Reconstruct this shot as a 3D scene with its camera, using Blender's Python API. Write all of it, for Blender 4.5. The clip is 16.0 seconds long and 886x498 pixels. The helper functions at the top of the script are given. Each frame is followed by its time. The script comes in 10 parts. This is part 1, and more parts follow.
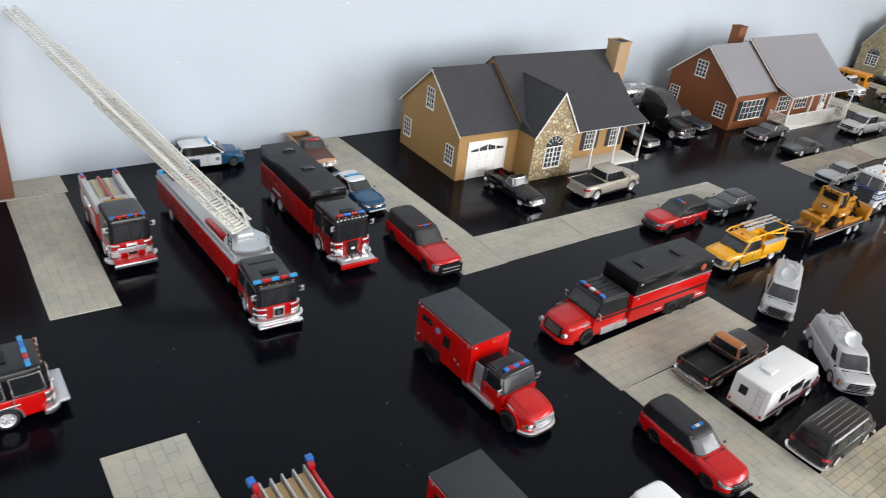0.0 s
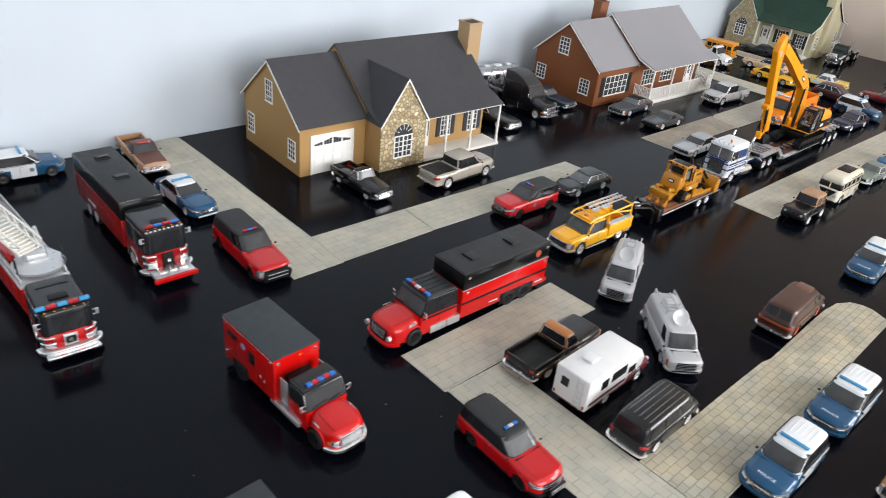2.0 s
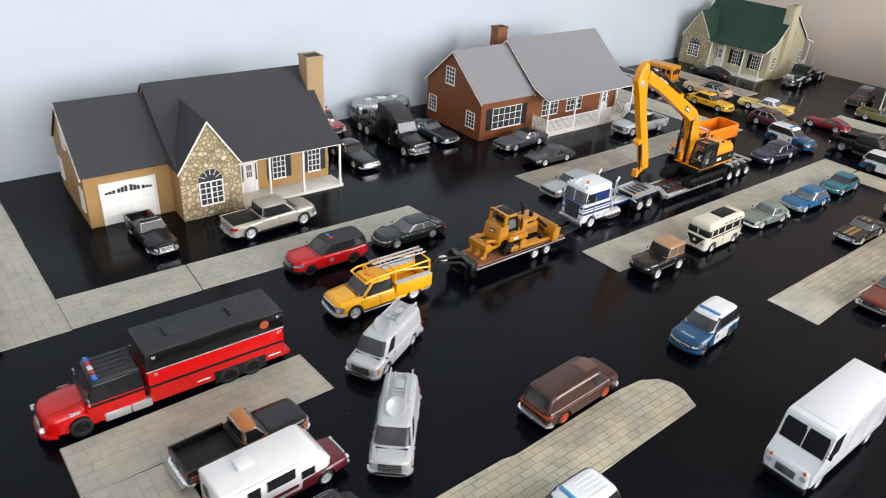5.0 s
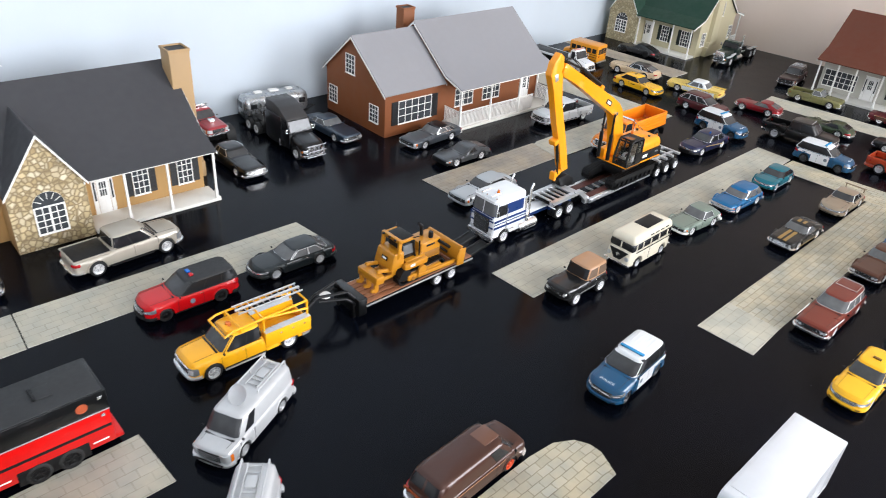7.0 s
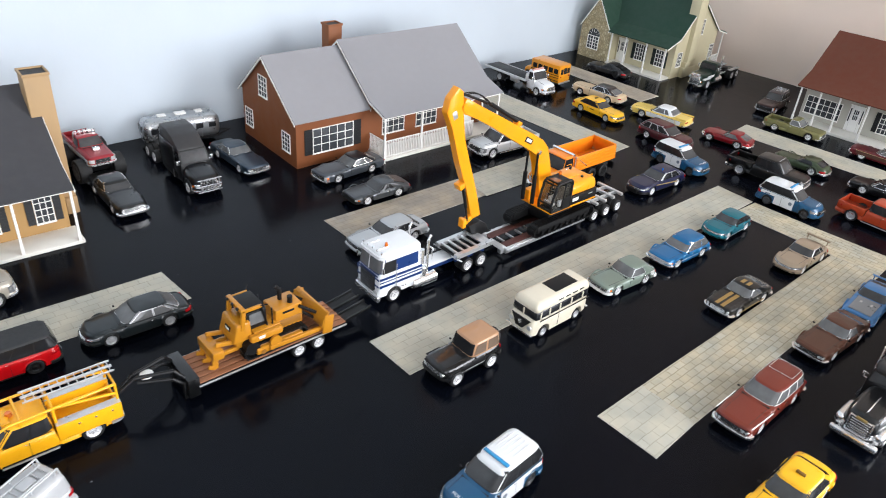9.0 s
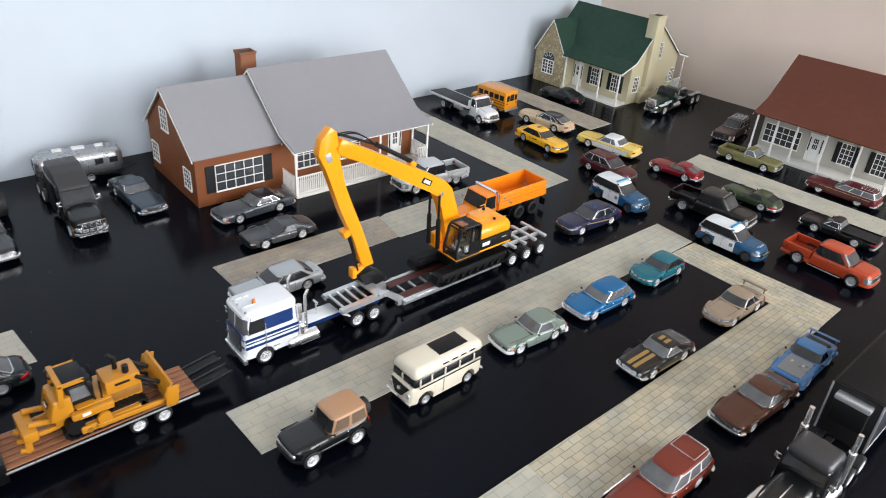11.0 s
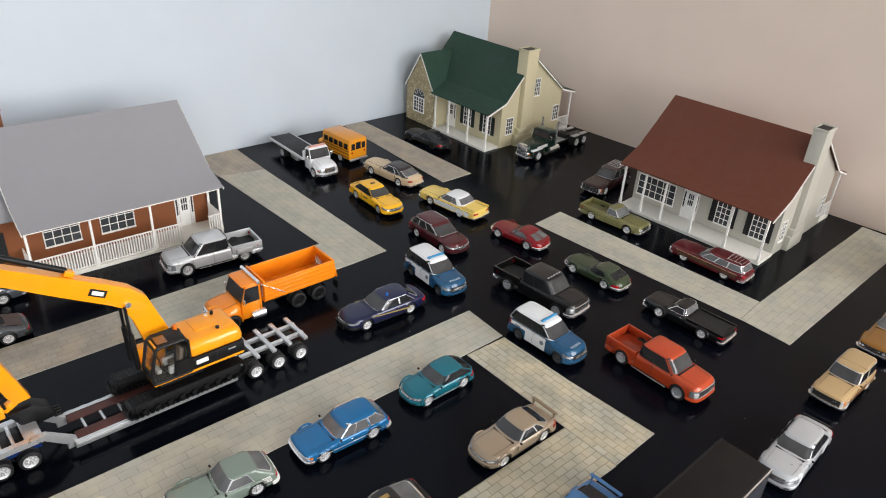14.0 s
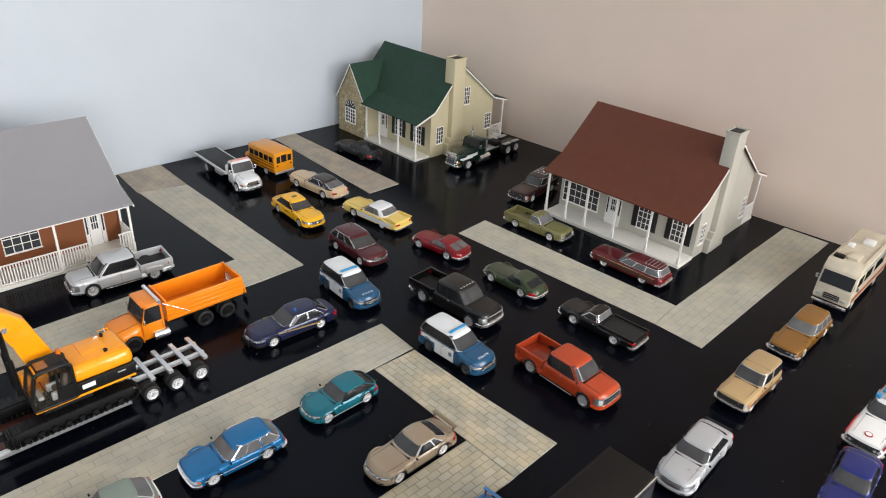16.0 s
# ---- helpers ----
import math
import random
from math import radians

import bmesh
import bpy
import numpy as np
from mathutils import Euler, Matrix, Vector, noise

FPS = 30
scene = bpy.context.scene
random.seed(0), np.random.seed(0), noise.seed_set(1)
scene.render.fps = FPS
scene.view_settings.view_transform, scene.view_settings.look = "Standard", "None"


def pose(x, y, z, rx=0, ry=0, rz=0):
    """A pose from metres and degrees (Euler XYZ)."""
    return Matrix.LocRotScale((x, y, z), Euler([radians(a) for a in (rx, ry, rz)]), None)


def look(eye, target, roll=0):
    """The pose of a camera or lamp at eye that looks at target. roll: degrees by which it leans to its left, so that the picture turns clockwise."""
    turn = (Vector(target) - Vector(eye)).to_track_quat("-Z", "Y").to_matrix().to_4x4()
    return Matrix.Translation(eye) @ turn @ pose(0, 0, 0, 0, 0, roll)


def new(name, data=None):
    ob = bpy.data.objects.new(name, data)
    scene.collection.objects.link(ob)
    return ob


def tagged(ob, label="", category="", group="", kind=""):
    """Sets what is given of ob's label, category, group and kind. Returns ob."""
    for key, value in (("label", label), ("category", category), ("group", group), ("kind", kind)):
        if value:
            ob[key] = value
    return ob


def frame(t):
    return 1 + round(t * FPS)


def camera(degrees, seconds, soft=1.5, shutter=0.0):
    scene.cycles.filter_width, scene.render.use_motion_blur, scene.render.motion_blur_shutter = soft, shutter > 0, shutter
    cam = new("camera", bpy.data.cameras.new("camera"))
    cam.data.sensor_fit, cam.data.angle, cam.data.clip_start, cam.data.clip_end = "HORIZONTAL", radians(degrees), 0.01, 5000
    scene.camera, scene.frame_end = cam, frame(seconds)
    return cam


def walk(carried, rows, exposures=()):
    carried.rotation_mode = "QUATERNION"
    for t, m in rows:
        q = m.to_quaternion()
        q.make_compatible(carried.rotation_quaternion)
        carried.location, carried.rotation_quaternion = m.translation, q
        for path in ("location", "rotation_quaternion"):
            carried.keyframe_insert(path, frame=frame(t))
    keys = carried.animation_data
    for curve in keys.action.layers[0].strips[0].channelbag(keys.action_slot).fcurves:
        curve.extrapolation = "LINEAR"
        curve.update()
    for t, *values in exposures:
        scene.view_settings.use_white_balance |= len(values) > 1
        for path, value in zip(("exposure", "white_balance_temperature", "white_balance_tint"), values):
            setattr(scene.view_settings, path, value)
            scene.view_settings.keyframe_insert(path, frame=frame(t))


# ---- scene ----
cam = camera(63.47, 16.0, soft=1.0, shutter=0.4)
PATH = [
    (0, (0.1001, 0.0489, 0.3184), (0.6455, 0.7262, -0.1753), 7.28),
    (0.5, (0.1179, 0.0422, 0.3207), (0.6865, 0.6994, -0.1740), 7.12),
    (1, (0.1286, 0.0413, 0.3212), (0.7267, 0.6726, -0.1726), 6.89),
    (1.5, (0.1476, 0.0362, 0.3241), (0.7624, 0.6501, -0.1709), 6.16),
    (2, (0.1834, 0.0218, 0.3241), (0.7976, 0.6289, -0.1800), 6.53),
    (2.5, (0.2248, -0.0029, 0.3307), (0.8274, 0.6143, -0.1752), 6.70),
    (3, (0.2576, -0.0153, 0.3327), (0.8491, 0.6162, -0.1687), 5.70),
    (3.5, (0.2886, -0.0215, 0.3358), (0.8792, 0.6084, -0.1686), 5.29),
    (4, (0.3297, -0.0331, 0.3398), (0.9271, 0.5986, -0.1542), 5.55),
    (4.5, (0.3758, -0.0531, 0.3373), (0.9536, 0.5995, -0.1529), 4.85),
    (5, (0.4215, -0.0722, 0.3363), (0.9845, 0.5958, -0.1503), 3.84),
    (7.5, (0.5603, -0.0145, 0.3349), (1.1770, 0.5755, -0.1863), 4.91),
    (8, (0.6071, -0.0185, 0.3376), (1.2207, 0.5787, -0.1790), 5.67),
    (8.5, (0.6419, -0.0208, 0.3368), (1.2360, 0.5922, -0.1839), 4.64),
    (9, (0.6702, -0.0226, 0.3386), (1.2608, 0.5955, -0.1801), 5.00),
    (11.5, (0.8145, -0.0367, 0.3415), (1.4066, 0.5979, -0.1552), 4.43),
    (12, (0.8458, -0.0147, 0.3470), (1.4688, 0.5922, -0.1466), 4.22),
    (12.5, (0.8836, -0.0183, 0.3517), (1.5116, 0.5683, -0.1596), 3.96),
    (13, (0.9747, -0.0495, 0.3598), (1.5713, 0.5894, -0.1259), 3.98),
    (13.5, (1.0132, -0.0555, 0.3579), (1.6063, 0.5872, -0.1271), 4.27),
    (14, (1.0317, -0.0604, 0.3570), (1.6229, 0.5793, -0.1342), 3.81),
    (14.5, (1.0461, -0.0621, 0.3557), (1.6459, 0.5684, -0.1370), 3.83),
    (15, (1.0566, -0.0701, 0.3555), (1.6612, 0.5582, -0.1341), 3.32),
    (15.5, (1.0666, -0.0812, 0.3593), (1.6813, 0.5428, -0.1232), 3.41),
    (16, (1.0782, -0.0924, 0.3591), (1.6989, 0.5283, -0.1199), 3.33),
]
EXPOSURE = [(0, -0.02, 6500, 10), (2, 0.12, 6500, 10), (3, 0.14, 6480, 10), (5, 0.02, 6480, 10), (7.5, 0.32, 6250, 10), (8, 0.32, 6250, 10), (9, 0.24, 6280, 10), (11.5, 0.05, 6400, 10), (13.5, -0.1, 6620, 10), (16, -0.1, 6650, 10)]
walk(cam, [(t, look(eye, target, roll)) for t, eye, target, roll in PATH], EXPOSURE)
# ---------------------------------------------------------------- light
world = bpy.data.worlds.new("sky")
world.use_nodes = True
scene.world = world
sky = world.node_tree.nodes.new("ShaderNodeTexSky")
sky.sky_type, sky.sun_disc = "NISHITA", False
sky.sun_elevation, sky.sun_rotation = radians(40), radians(200)
background = world.node_tree.nodes["Background"]
background.inputs["Strength"].default_value = 0.1
world.node_tree.links.new(sky.outputs["Color"], background.inputs["Color"])


def area_light(name, m, width, height, power, colour):
    data = bpy.data.lights.new(name, "AREA")
    data.shape, data.size, data.size_y, data.energy, data.color = "RECTANGLE", width, height, power, colour
    lamp = new(name, data)
    lamp.matrix_world = m
    return lamp


# daylight of the window beyond the beige wall's near end
area_light("daylight_side", look((1.93, -1.30, 0.62), (0.0, -0.55, 0.25)), 1.3, 1.1, 54.0, (0.97, 0.975, 1.0))
# unseen fill lamp added behind the camera, lifts the fronts and the beige wall
area_light("back_fill_light", look((0.2, -2.52, 0.75), (0.5, 0.7, 0.2)), 2.0, 1.1, 48.0, (0.99, 0.98, 1.0))
scene.view_settings.exposure = 0.0

# ---------------------------------------------------------------- materials
MATS = {}


def lin(h):
    c = [int(h[i:i + 2], 16) / 255 for i in (0, 2, 4)]
    return [v / 12.92 if v <= 0.04045 else ((v + 0.055) / 1.055) ** 2.4 for v in c]


def mat(name, base, rough=0.4, metal=0.0, coat=0.0, var=0.08, scale=300.0, bump=0.0, bump_scale=900.0, spec=0.5, per_object=0.0):
    """A surface with two scales of uneven colour and gloss, and a fine relief."""
    if name in MATS:
        return MATS[name]
    m = bpy.data.materials.new(name)
    m.use_nodes = True
    nt = m.node_tree
    p = nt.nodes["Principled BSDF"]
    if isinstance(base, str):
        base = lin(base)
    tc = nt.nodes.new("ShaderNodeTexCoord")
    n1 = nt.nodes.new("ShaderNodeTexNoise")
    n1.inputs["Scale"].default_value, n1.inputs["Detail"].default_value = scale, 5
    nt.links.new(tc.outputs["Object"], n1.inputs["Vector"])
    n2 = nt.nodes.new("ShaderNodeTexNoise")
    n2.inputs["Scale"].default_value, n2.inputs["Detail"].default_value = scale * 0.12, 3
    nt.links.new(tc.outputs["Object"], n2.inputs["Vector"])
    add = nt.nodes.new("ShaderNodeMath")
    add.operation = "ADD"
    nt.links.new(n1.outputs["Fac"], add.inputs[0])
    nt.links.new(n2.outputs["Fac"], add.inputs[1])
    ramp = nt.nodes.new("ShaderNodeMapRange")
    ramp.inputs["From Min"].default_value, ramp.inputs["From Max"].default_value = 0.6, 1.4
    ramp.inputs["To Min"].default_value, ramp.inputs["To Max"].default_value = 1 - var, 1 + var
    nt.links.new(add.outputs[0], ramp.inputs["Value"])
    mul = nt.nodes.new("ShaderNodeMix")
    mul.data_type, mul.blend_type = "RGBA", "MULTIPLY"
    mul.inputs["Factor"].default_value = 1.0
    mul.inputs[6].default_value = (*base, 1)
    last = ramp.outputs[0]
    if per_object:
        info = nt.nodes.new("ShaderNodeObjectInfo")
        r2 = nt.nodes.new("ShaderNodeMapRange")
        r2.inputs["To Min"].default_value, r2.inputs["To Max"].default_value = 1 - per_object, 1 + per_object
        nt.links.new(info.outputs["Random"], r2.inputs["Value"])
        m2 = nt.nodes.new("ShaderNodeMath")
        m2.operation = "MULTIPLY"
        nt.links.new(last, m2.inputs[0])
        nt.links.new(r2.outputs[0], m2.inputs[1])
        last = m2.outputs[0]
    nt.links.new(last, mul.inputs[7])
    nt.links.new(mul.outputs[2], p.inputs["Base Color"])
    rr = nt.nodes.new("ShaderNodeMapRange")
    rr.inputs["From Min"].default_value, rr.inputs["From Max"].default_value = 0.6, 1.4
    rr.inputs["To Min"].default_value, rr.inputs["To Max"].default_value = rough * 0.8, min(1.0, rough * 1.25)
    nt.links.new(add.outputs[0], rr.inputs["Value"])
    nt.links.new(rr.outputs[0], p.inputs["Roughness"])
    p.inputs["Metallic"].default_value = metal
    p.inputs["Coat Weight"].default_value = coat
    p.inputs["Coat Roughness"].default_value = 0.08
    p.inputs["Specular IOR Level"].default_value = spec
    if bump:
        n3 = nt.nodes.new("ShaderNodeTexNoise")
        n3.inputs["Scale"].default_value, n3.inputs["Detail"].default_value = bump_scale, 4
        nt.links.new(tc.outputs["Object"], n3.inputs["Vector"])
        b = nt.nodes.new("ShaderNodeBump")
        b.inputs["Strength"].default_value, b.inputs["Distance"].default_value = bump, 0.0004
        nt.links.new(n3.outputs["Fac"], b.inputs["Height"])
        nt.links.new(b.outputs["Normal"], p.inputs["Normal"])
    MATS[name] = m
    return m


def paint(hexa, metal=0.0, rough=0.24, coat=0.6):
    m = mat(f"paint_{hexa}_{metal}_{rough}", hexa, rough + 0.08, metal, coat, 0.04, 120, spec=0.22)
    m.node_tree.nodes["Principled BSDF"].inputs["Coat Roughness"].default_value = 0.035
    return m


CHROME = mat("chrome", (0.88, 0.88, 0.88), 0.23, 0.92, 0, 0.08, 500)
RIM = mat("bright_rim", (0.8, 0.8, 0.8), 0.28, 0.5, 0, 0.1, 900)
SILVER = mat("silver_plastic", (0.6, 0.61, 0.62), 0.32, 0.7, 0, 0.08, 400)
GLASS = mat("tinted_glass", (0.016, 0.017, 0.019), 0.12, 0, 0.0, 0.3, 160, spec=0.35)
# grey of wall reflections and bright interiors put into these two glass colours
GLASS_SCREEN = mat("grey_sheen_windscreen", (0.05, 0.051, 0.053), 0.1, 0, 0.0, 0.4, 110, spec=0.45)
GLASS_LIGHT = mat("pale_glass", (0.13, 0.133, 0.135), 0.12, 0, 0.0, 0.35, 120, spec=0.4)
RUBBER = mat("rubber", (0.008, 0.008, 0.008), 0.7, 0, 0, 0.1, 500)
BLACK = mat("black_plastic", (0.006, 0.006, 0.0065), 0.45, 0, 0, 0.12, 400, 0.05, spec=0.28)
MATTE = mat("matte_black_roof", (0.017, 0.018, 0.019), 0.6, 0, 0, 0.12, 400, 0.1)
LENS = mat("clear_lens", (0.6, 0.62, 0.62), 0.12, 0.3, 0.4, 0.05, 400)
HEADLAMP = mat("smoked_headlamp", (0.24, 0.25, 0.26), 0.1, 0.35, 0.5, 0.25, 700)
AMBER = mat("amber_lens", "d06a18", 0.2, 0, 0.4, 0.06, 400)
RED_LENS = mat("red_lens", "a81018", 0.2, 0, 0.4, 0.06, 400)
BLUE_LENS = mat("blue_lens", "1a63b8", 0.2, 0, 0.4, 0.08, 400)
CYAN_LENS = mat("light_blue_lens", "2f8fc4", 0.2, 0, 0.4, 0.08, 400)
WHITE = mat("white_plastic", "e9e8e4", 0.45, 0, 0, 0.04, 300, 0.03)
SHUT = mat("shut_line", (0.01, 0.01, 0.01), 0.6)
INTERIOR = mat("interior_black", (0.02, 0.02, 0.02), 0.6)

# ---------------------------------------------------------------- mesh helpers (millimetres)
MM = 0.001


def part(name, bm, material, parent, label="", at=None, angle=38):
    """Links a bmesh, given in millimetres, as one mesh object under a thing or part."""
    if isinstance(bm, bpy.types.Mesh):
        me = bm
    else:
        bmesh.ops.recalc_face_normals(bm, faces=bm.faces)
        for v in bm.verts:
            v.co *= MM
        me = bpy.data.meshes.new(name)
        bm.to_mesh(me)
        bm.free()
        for one in material if isinstance(material, (list, tuple)) else (material,):
            me.materials.append(one)
        me.polygons.foreach_set("use_smooth", [True] * len(me.polygons))
        me.set_sharp_from_angle(angle=radians(angle))
    ob = new(name, me)
    ob.parent = parent
    if at is not None:
        ob.matrix_basis = at
    if label:
        ob["label"] = label
    return ob


def thing(name, label, category, x, y, head, z=0.0, group=""):
    ob = new(name)
    ob.empty_display_size = 0.01
    ob.matrix_basis = pose(x, y, z, 0, 0, head)
    return tagged(ob, label, category, group)


def box(sx, sy, sz, c=(0, 0, 0), bev=0.4, seg=2, top=(1, 1), shift=0.0, rot=None, bm=None):
    """A box with rounded edges; top: the upper face's share of the lower one's size, shift: its offset along x."""
    own = bmesh.new()
    vs = []
    for z in (-0.5, 0.5):
        kx, ky = top if z > 0 else (1, 1)
        for x, y in ((-0.5, -0.5), (0.5, -0.5), (0.5, 0.5), (-0.5, 0.5)):
            vs.append(own.verts.new((x * sx * kx + (shift if z > 0 else 0), y * sy * ky, z * sz)))
    for f in ((0, 3, 2, 1), (4, 5, 6, 7), (0, 1, 5, 4), (1, 2, 6, 5), (2, 3, 7, 6), (3, 0, 4, 7)):
        own.faces.new([vs[i] for i in f])
    bev = min(bev, 0.45 * min(sx * min(1, top[0]), sy * min(1, top[1]), sz))
    if bev > 0.02:
        bmesh.ops.bevel(own, geom=own.edges[:], offset=bev, segments=seg, profile=0.5, affect="EDGES")
    m = Matrix.Translation(c)
    if rot:
        m = m @ Euler([radians(a) for a in rot]).to_matrix().to_4x4()
    own.transform(m)
    return merge(bm, own)


def merge(bm, own):
    if bm is None:
        return own
    me = bpy.data.meshes.new("scrap")
    own.to_mesh(me)
    own.free()
    bm.from_mesh(me)
    bpy.data.meshes.remove(me)
    return bm


def cyl(p0, p1, r, n=12, r2=None, bm=None):
    own = bmesh.new()
    a, b = Vector(p0), Vector(p1)
    d = (b - a).normalized()
    u = d.orthogonal().normalized()
    w = d.cross(u)
    r2 = r if r2 is None else r2
    lo = [own.verts.new(a + (u * math.cos(k * math.tau / n) + w * math.sin(k * math.tau / n)) * r) for k in range(n)]
    hi = [own.verts.new(b + (u * math.cos(k * math.tau / n) + w * math.sin(k * math.tau / n)) * r2) for k in range(n)]
    for k in range(n):
        own.faces.new((lo[k], lo[(k + 1) % n], hi[(k + 1) % n], hi[k]))
    own.faces.new(lo[::-1])
    own.faces.new(hi)
    return merge(bm, own)


def slab(pts, out=0.3, inn=0.3, bm=None):
    """A pane over the given corners, standing out by `out` and sunk in by `inn`."""
    own = bmesh.new()
    ps = [Vector(p) for p in pts]
    n = (ps[1] - ps[0]).cross(ps[2] - ps[0]).normalized()
    a = [own.verts.new(p + n * out) for p in ps]
    b = [own.verts.new(p - n * inn) for p in ps]
    own.faces.new(a)
    own.faces.new(b[::-1])
    for i in range(len(ps)):
        j = (i + 1) % len(ps)
        own.faces.new((a[i], b[i], b[j], a[j]))
    return merge(bm, own)


def prism(outline, y0, y1, bm=None, bev=0.0):
    """An outline in x and z, pushed through from y0 to y1."""
    own = bmesh.new()
    a = [own.verts.new((x, y0, z)) for x, z in outline]
    b = [own.verts.new((x, y1, z)) for x, z in outline]
    own.faces.new(a[::-1])
    own.faces.new(b)
    for i in range(len(a)):
        j = (i + 1) % len(a)
        own.faces.new((a[i], a[j], b[j], b[i]))
    if bev:
        bmesh.ops.bevel(own, geom=own.edges[:], offset=bev, segments=2, profile=0.5, affect="EDGES")
    return merge(bm, own)


def lathe(profile, n=24, bm=None):
    """Turns (radius, y) pairs round the y axis."""
    own = bmesh.new()
    rings = []
    for r, y in profile:
        if r < 1e-6:
            rings.append([own.verts.new((0, y, 0))])
        else:
            rings.append([own.verts.new((r * math.cos(k * math.tau / n), y, r * math.sin(k * math.tau / n))) for k in range(n)])
    for p, q in zip(rings, rings[1:]):
        for k in range(n):
            i, j = k, (k + 1) % n
            if len(p) == 1 and len(q) > 1:
                own.faces.new((p[0], q[j], q[i]))
            elif len(q) == 1 and len(p) > 1:
                own.faces.new((p[i], p[j], q[0]))
            elif len(p) > 1:
                own.faces.new((p[i], p[j], q[j], q[i]))
    return merge(bm, own)


def ramp_at(pts, x):
    """The height of a line of (x, z) points at x, gliding from point to point."""
    if x <= pts[0][0]:
        return pts[0][1]
    for (a, p), (b, q) in zip(pts, pts[1:]):
        if x <= b:
            k = (x - a) / max(b - a, 1e-6)
            return p + (q - p) * k
    return pts[-1][1]


def hull(xr, xf, half, top, low, arches, taper=0.16, crown=0.5, shoulder=2.2, sharp=5, inset=0.10, corner=2.2, brow=1.4, brow_len=2.2):
    """A coachwork shell: top line, sill height, wheel arches (x, radius, axle height), narrowing to nose and tail."""
    xs = {round(xr + (xf - xr) * k / 34, 3) for k in range(35)}
    for d in (0.12, 0.4, 0.9, 1.6, 2.4, 3.4, 4.4):
        xs |= {round(xr + d, 3), round(xf - d, 3)}
    for x, r, h in arches:
        xs |= {round(x + r * math.cos(math.pi * k / 12), 3) for k in range(13)}
    for x, _ in top:
        xs |= {round(min(max(x, xr), xf), 3)}
    xs = sorted(xs)
    xs = [x for i, x in enumerate(xs) if i == 0 or x - xs[i - 1] > 0.1 or x == xs[-1]]
    mid, span = (xr + xf) / 2, (xf - xr) / 2
    bm = bmesh.new()
    rings = []
    for x in xs:
        s = abs(x - mid) / span
        w = half * (1 - taper * s ** sharp)
        edge = min(x - xr, xf - x)
        bend = lambda size: 1 - math.sqrt(max(0.0, 1 - max(0.0, 1 - edge / size) ** 2))  # noqa: E731
        zt = ramp_at(top, x) - brow * bend(brow_len)
        zb = low + 0.9 * bend(1.8)
        arch = 0.0
        for ax, r, h in arches:
            if abs(x - ax) < r:
                zb = max(zb, h + math.sqrt(r * r - (x - ax) ** 2))
            arch = max(arch, 1 - abs(abs(x - ax) - r * 0.5) / r)
        zb = min(zb, zt - 2.2)
        w -= corner * bend(corner)
        zs = max(zb + 0.8, zt - shoulder)
        zm = zb + 0.45 * (zs - zb)
        lip = 0.25 * max(0.0, arch)
        wi = w * (1 - inset) - 0.4
        half_ring = [(0, zb), (w - 1.0, zb), (w - 0.35 + lip, zb + 0.35), (w + lip * 0.6, zm), (w - 0.12, zs - 0.15 * (zs - zm)), (w - 0.4, zs + 0.18 * (zt - zs)),
                     (w - 0.45 * (w - wi) - 0.2, zt - 0.34 * (zt - zs)), (wi, zt - 0.08 * (zt - zs)), (w * 0.62, zt + crown * 0.55), (w * 0.3, zt + crown * 0.9), (0, zt + crown)]
        ring = [(y, z) for y, z in half_ring] + [(-y, z) for y, z in half_ring[-2:0:-1]]
        rings.append([bm.verts.new((x, y, z)) for y, z in ring])
    n = len(rings[0])
    for p, q in zip(rings, rings[1:]):
        for k in range(n):
            bm.faces.new((p[k], p[(k + 1) % n], q[(k + 1) % n], q[k]))
    bm.faces.new(rings[0][::-1])
    bm.faces.new(rings[-1])
    return bm


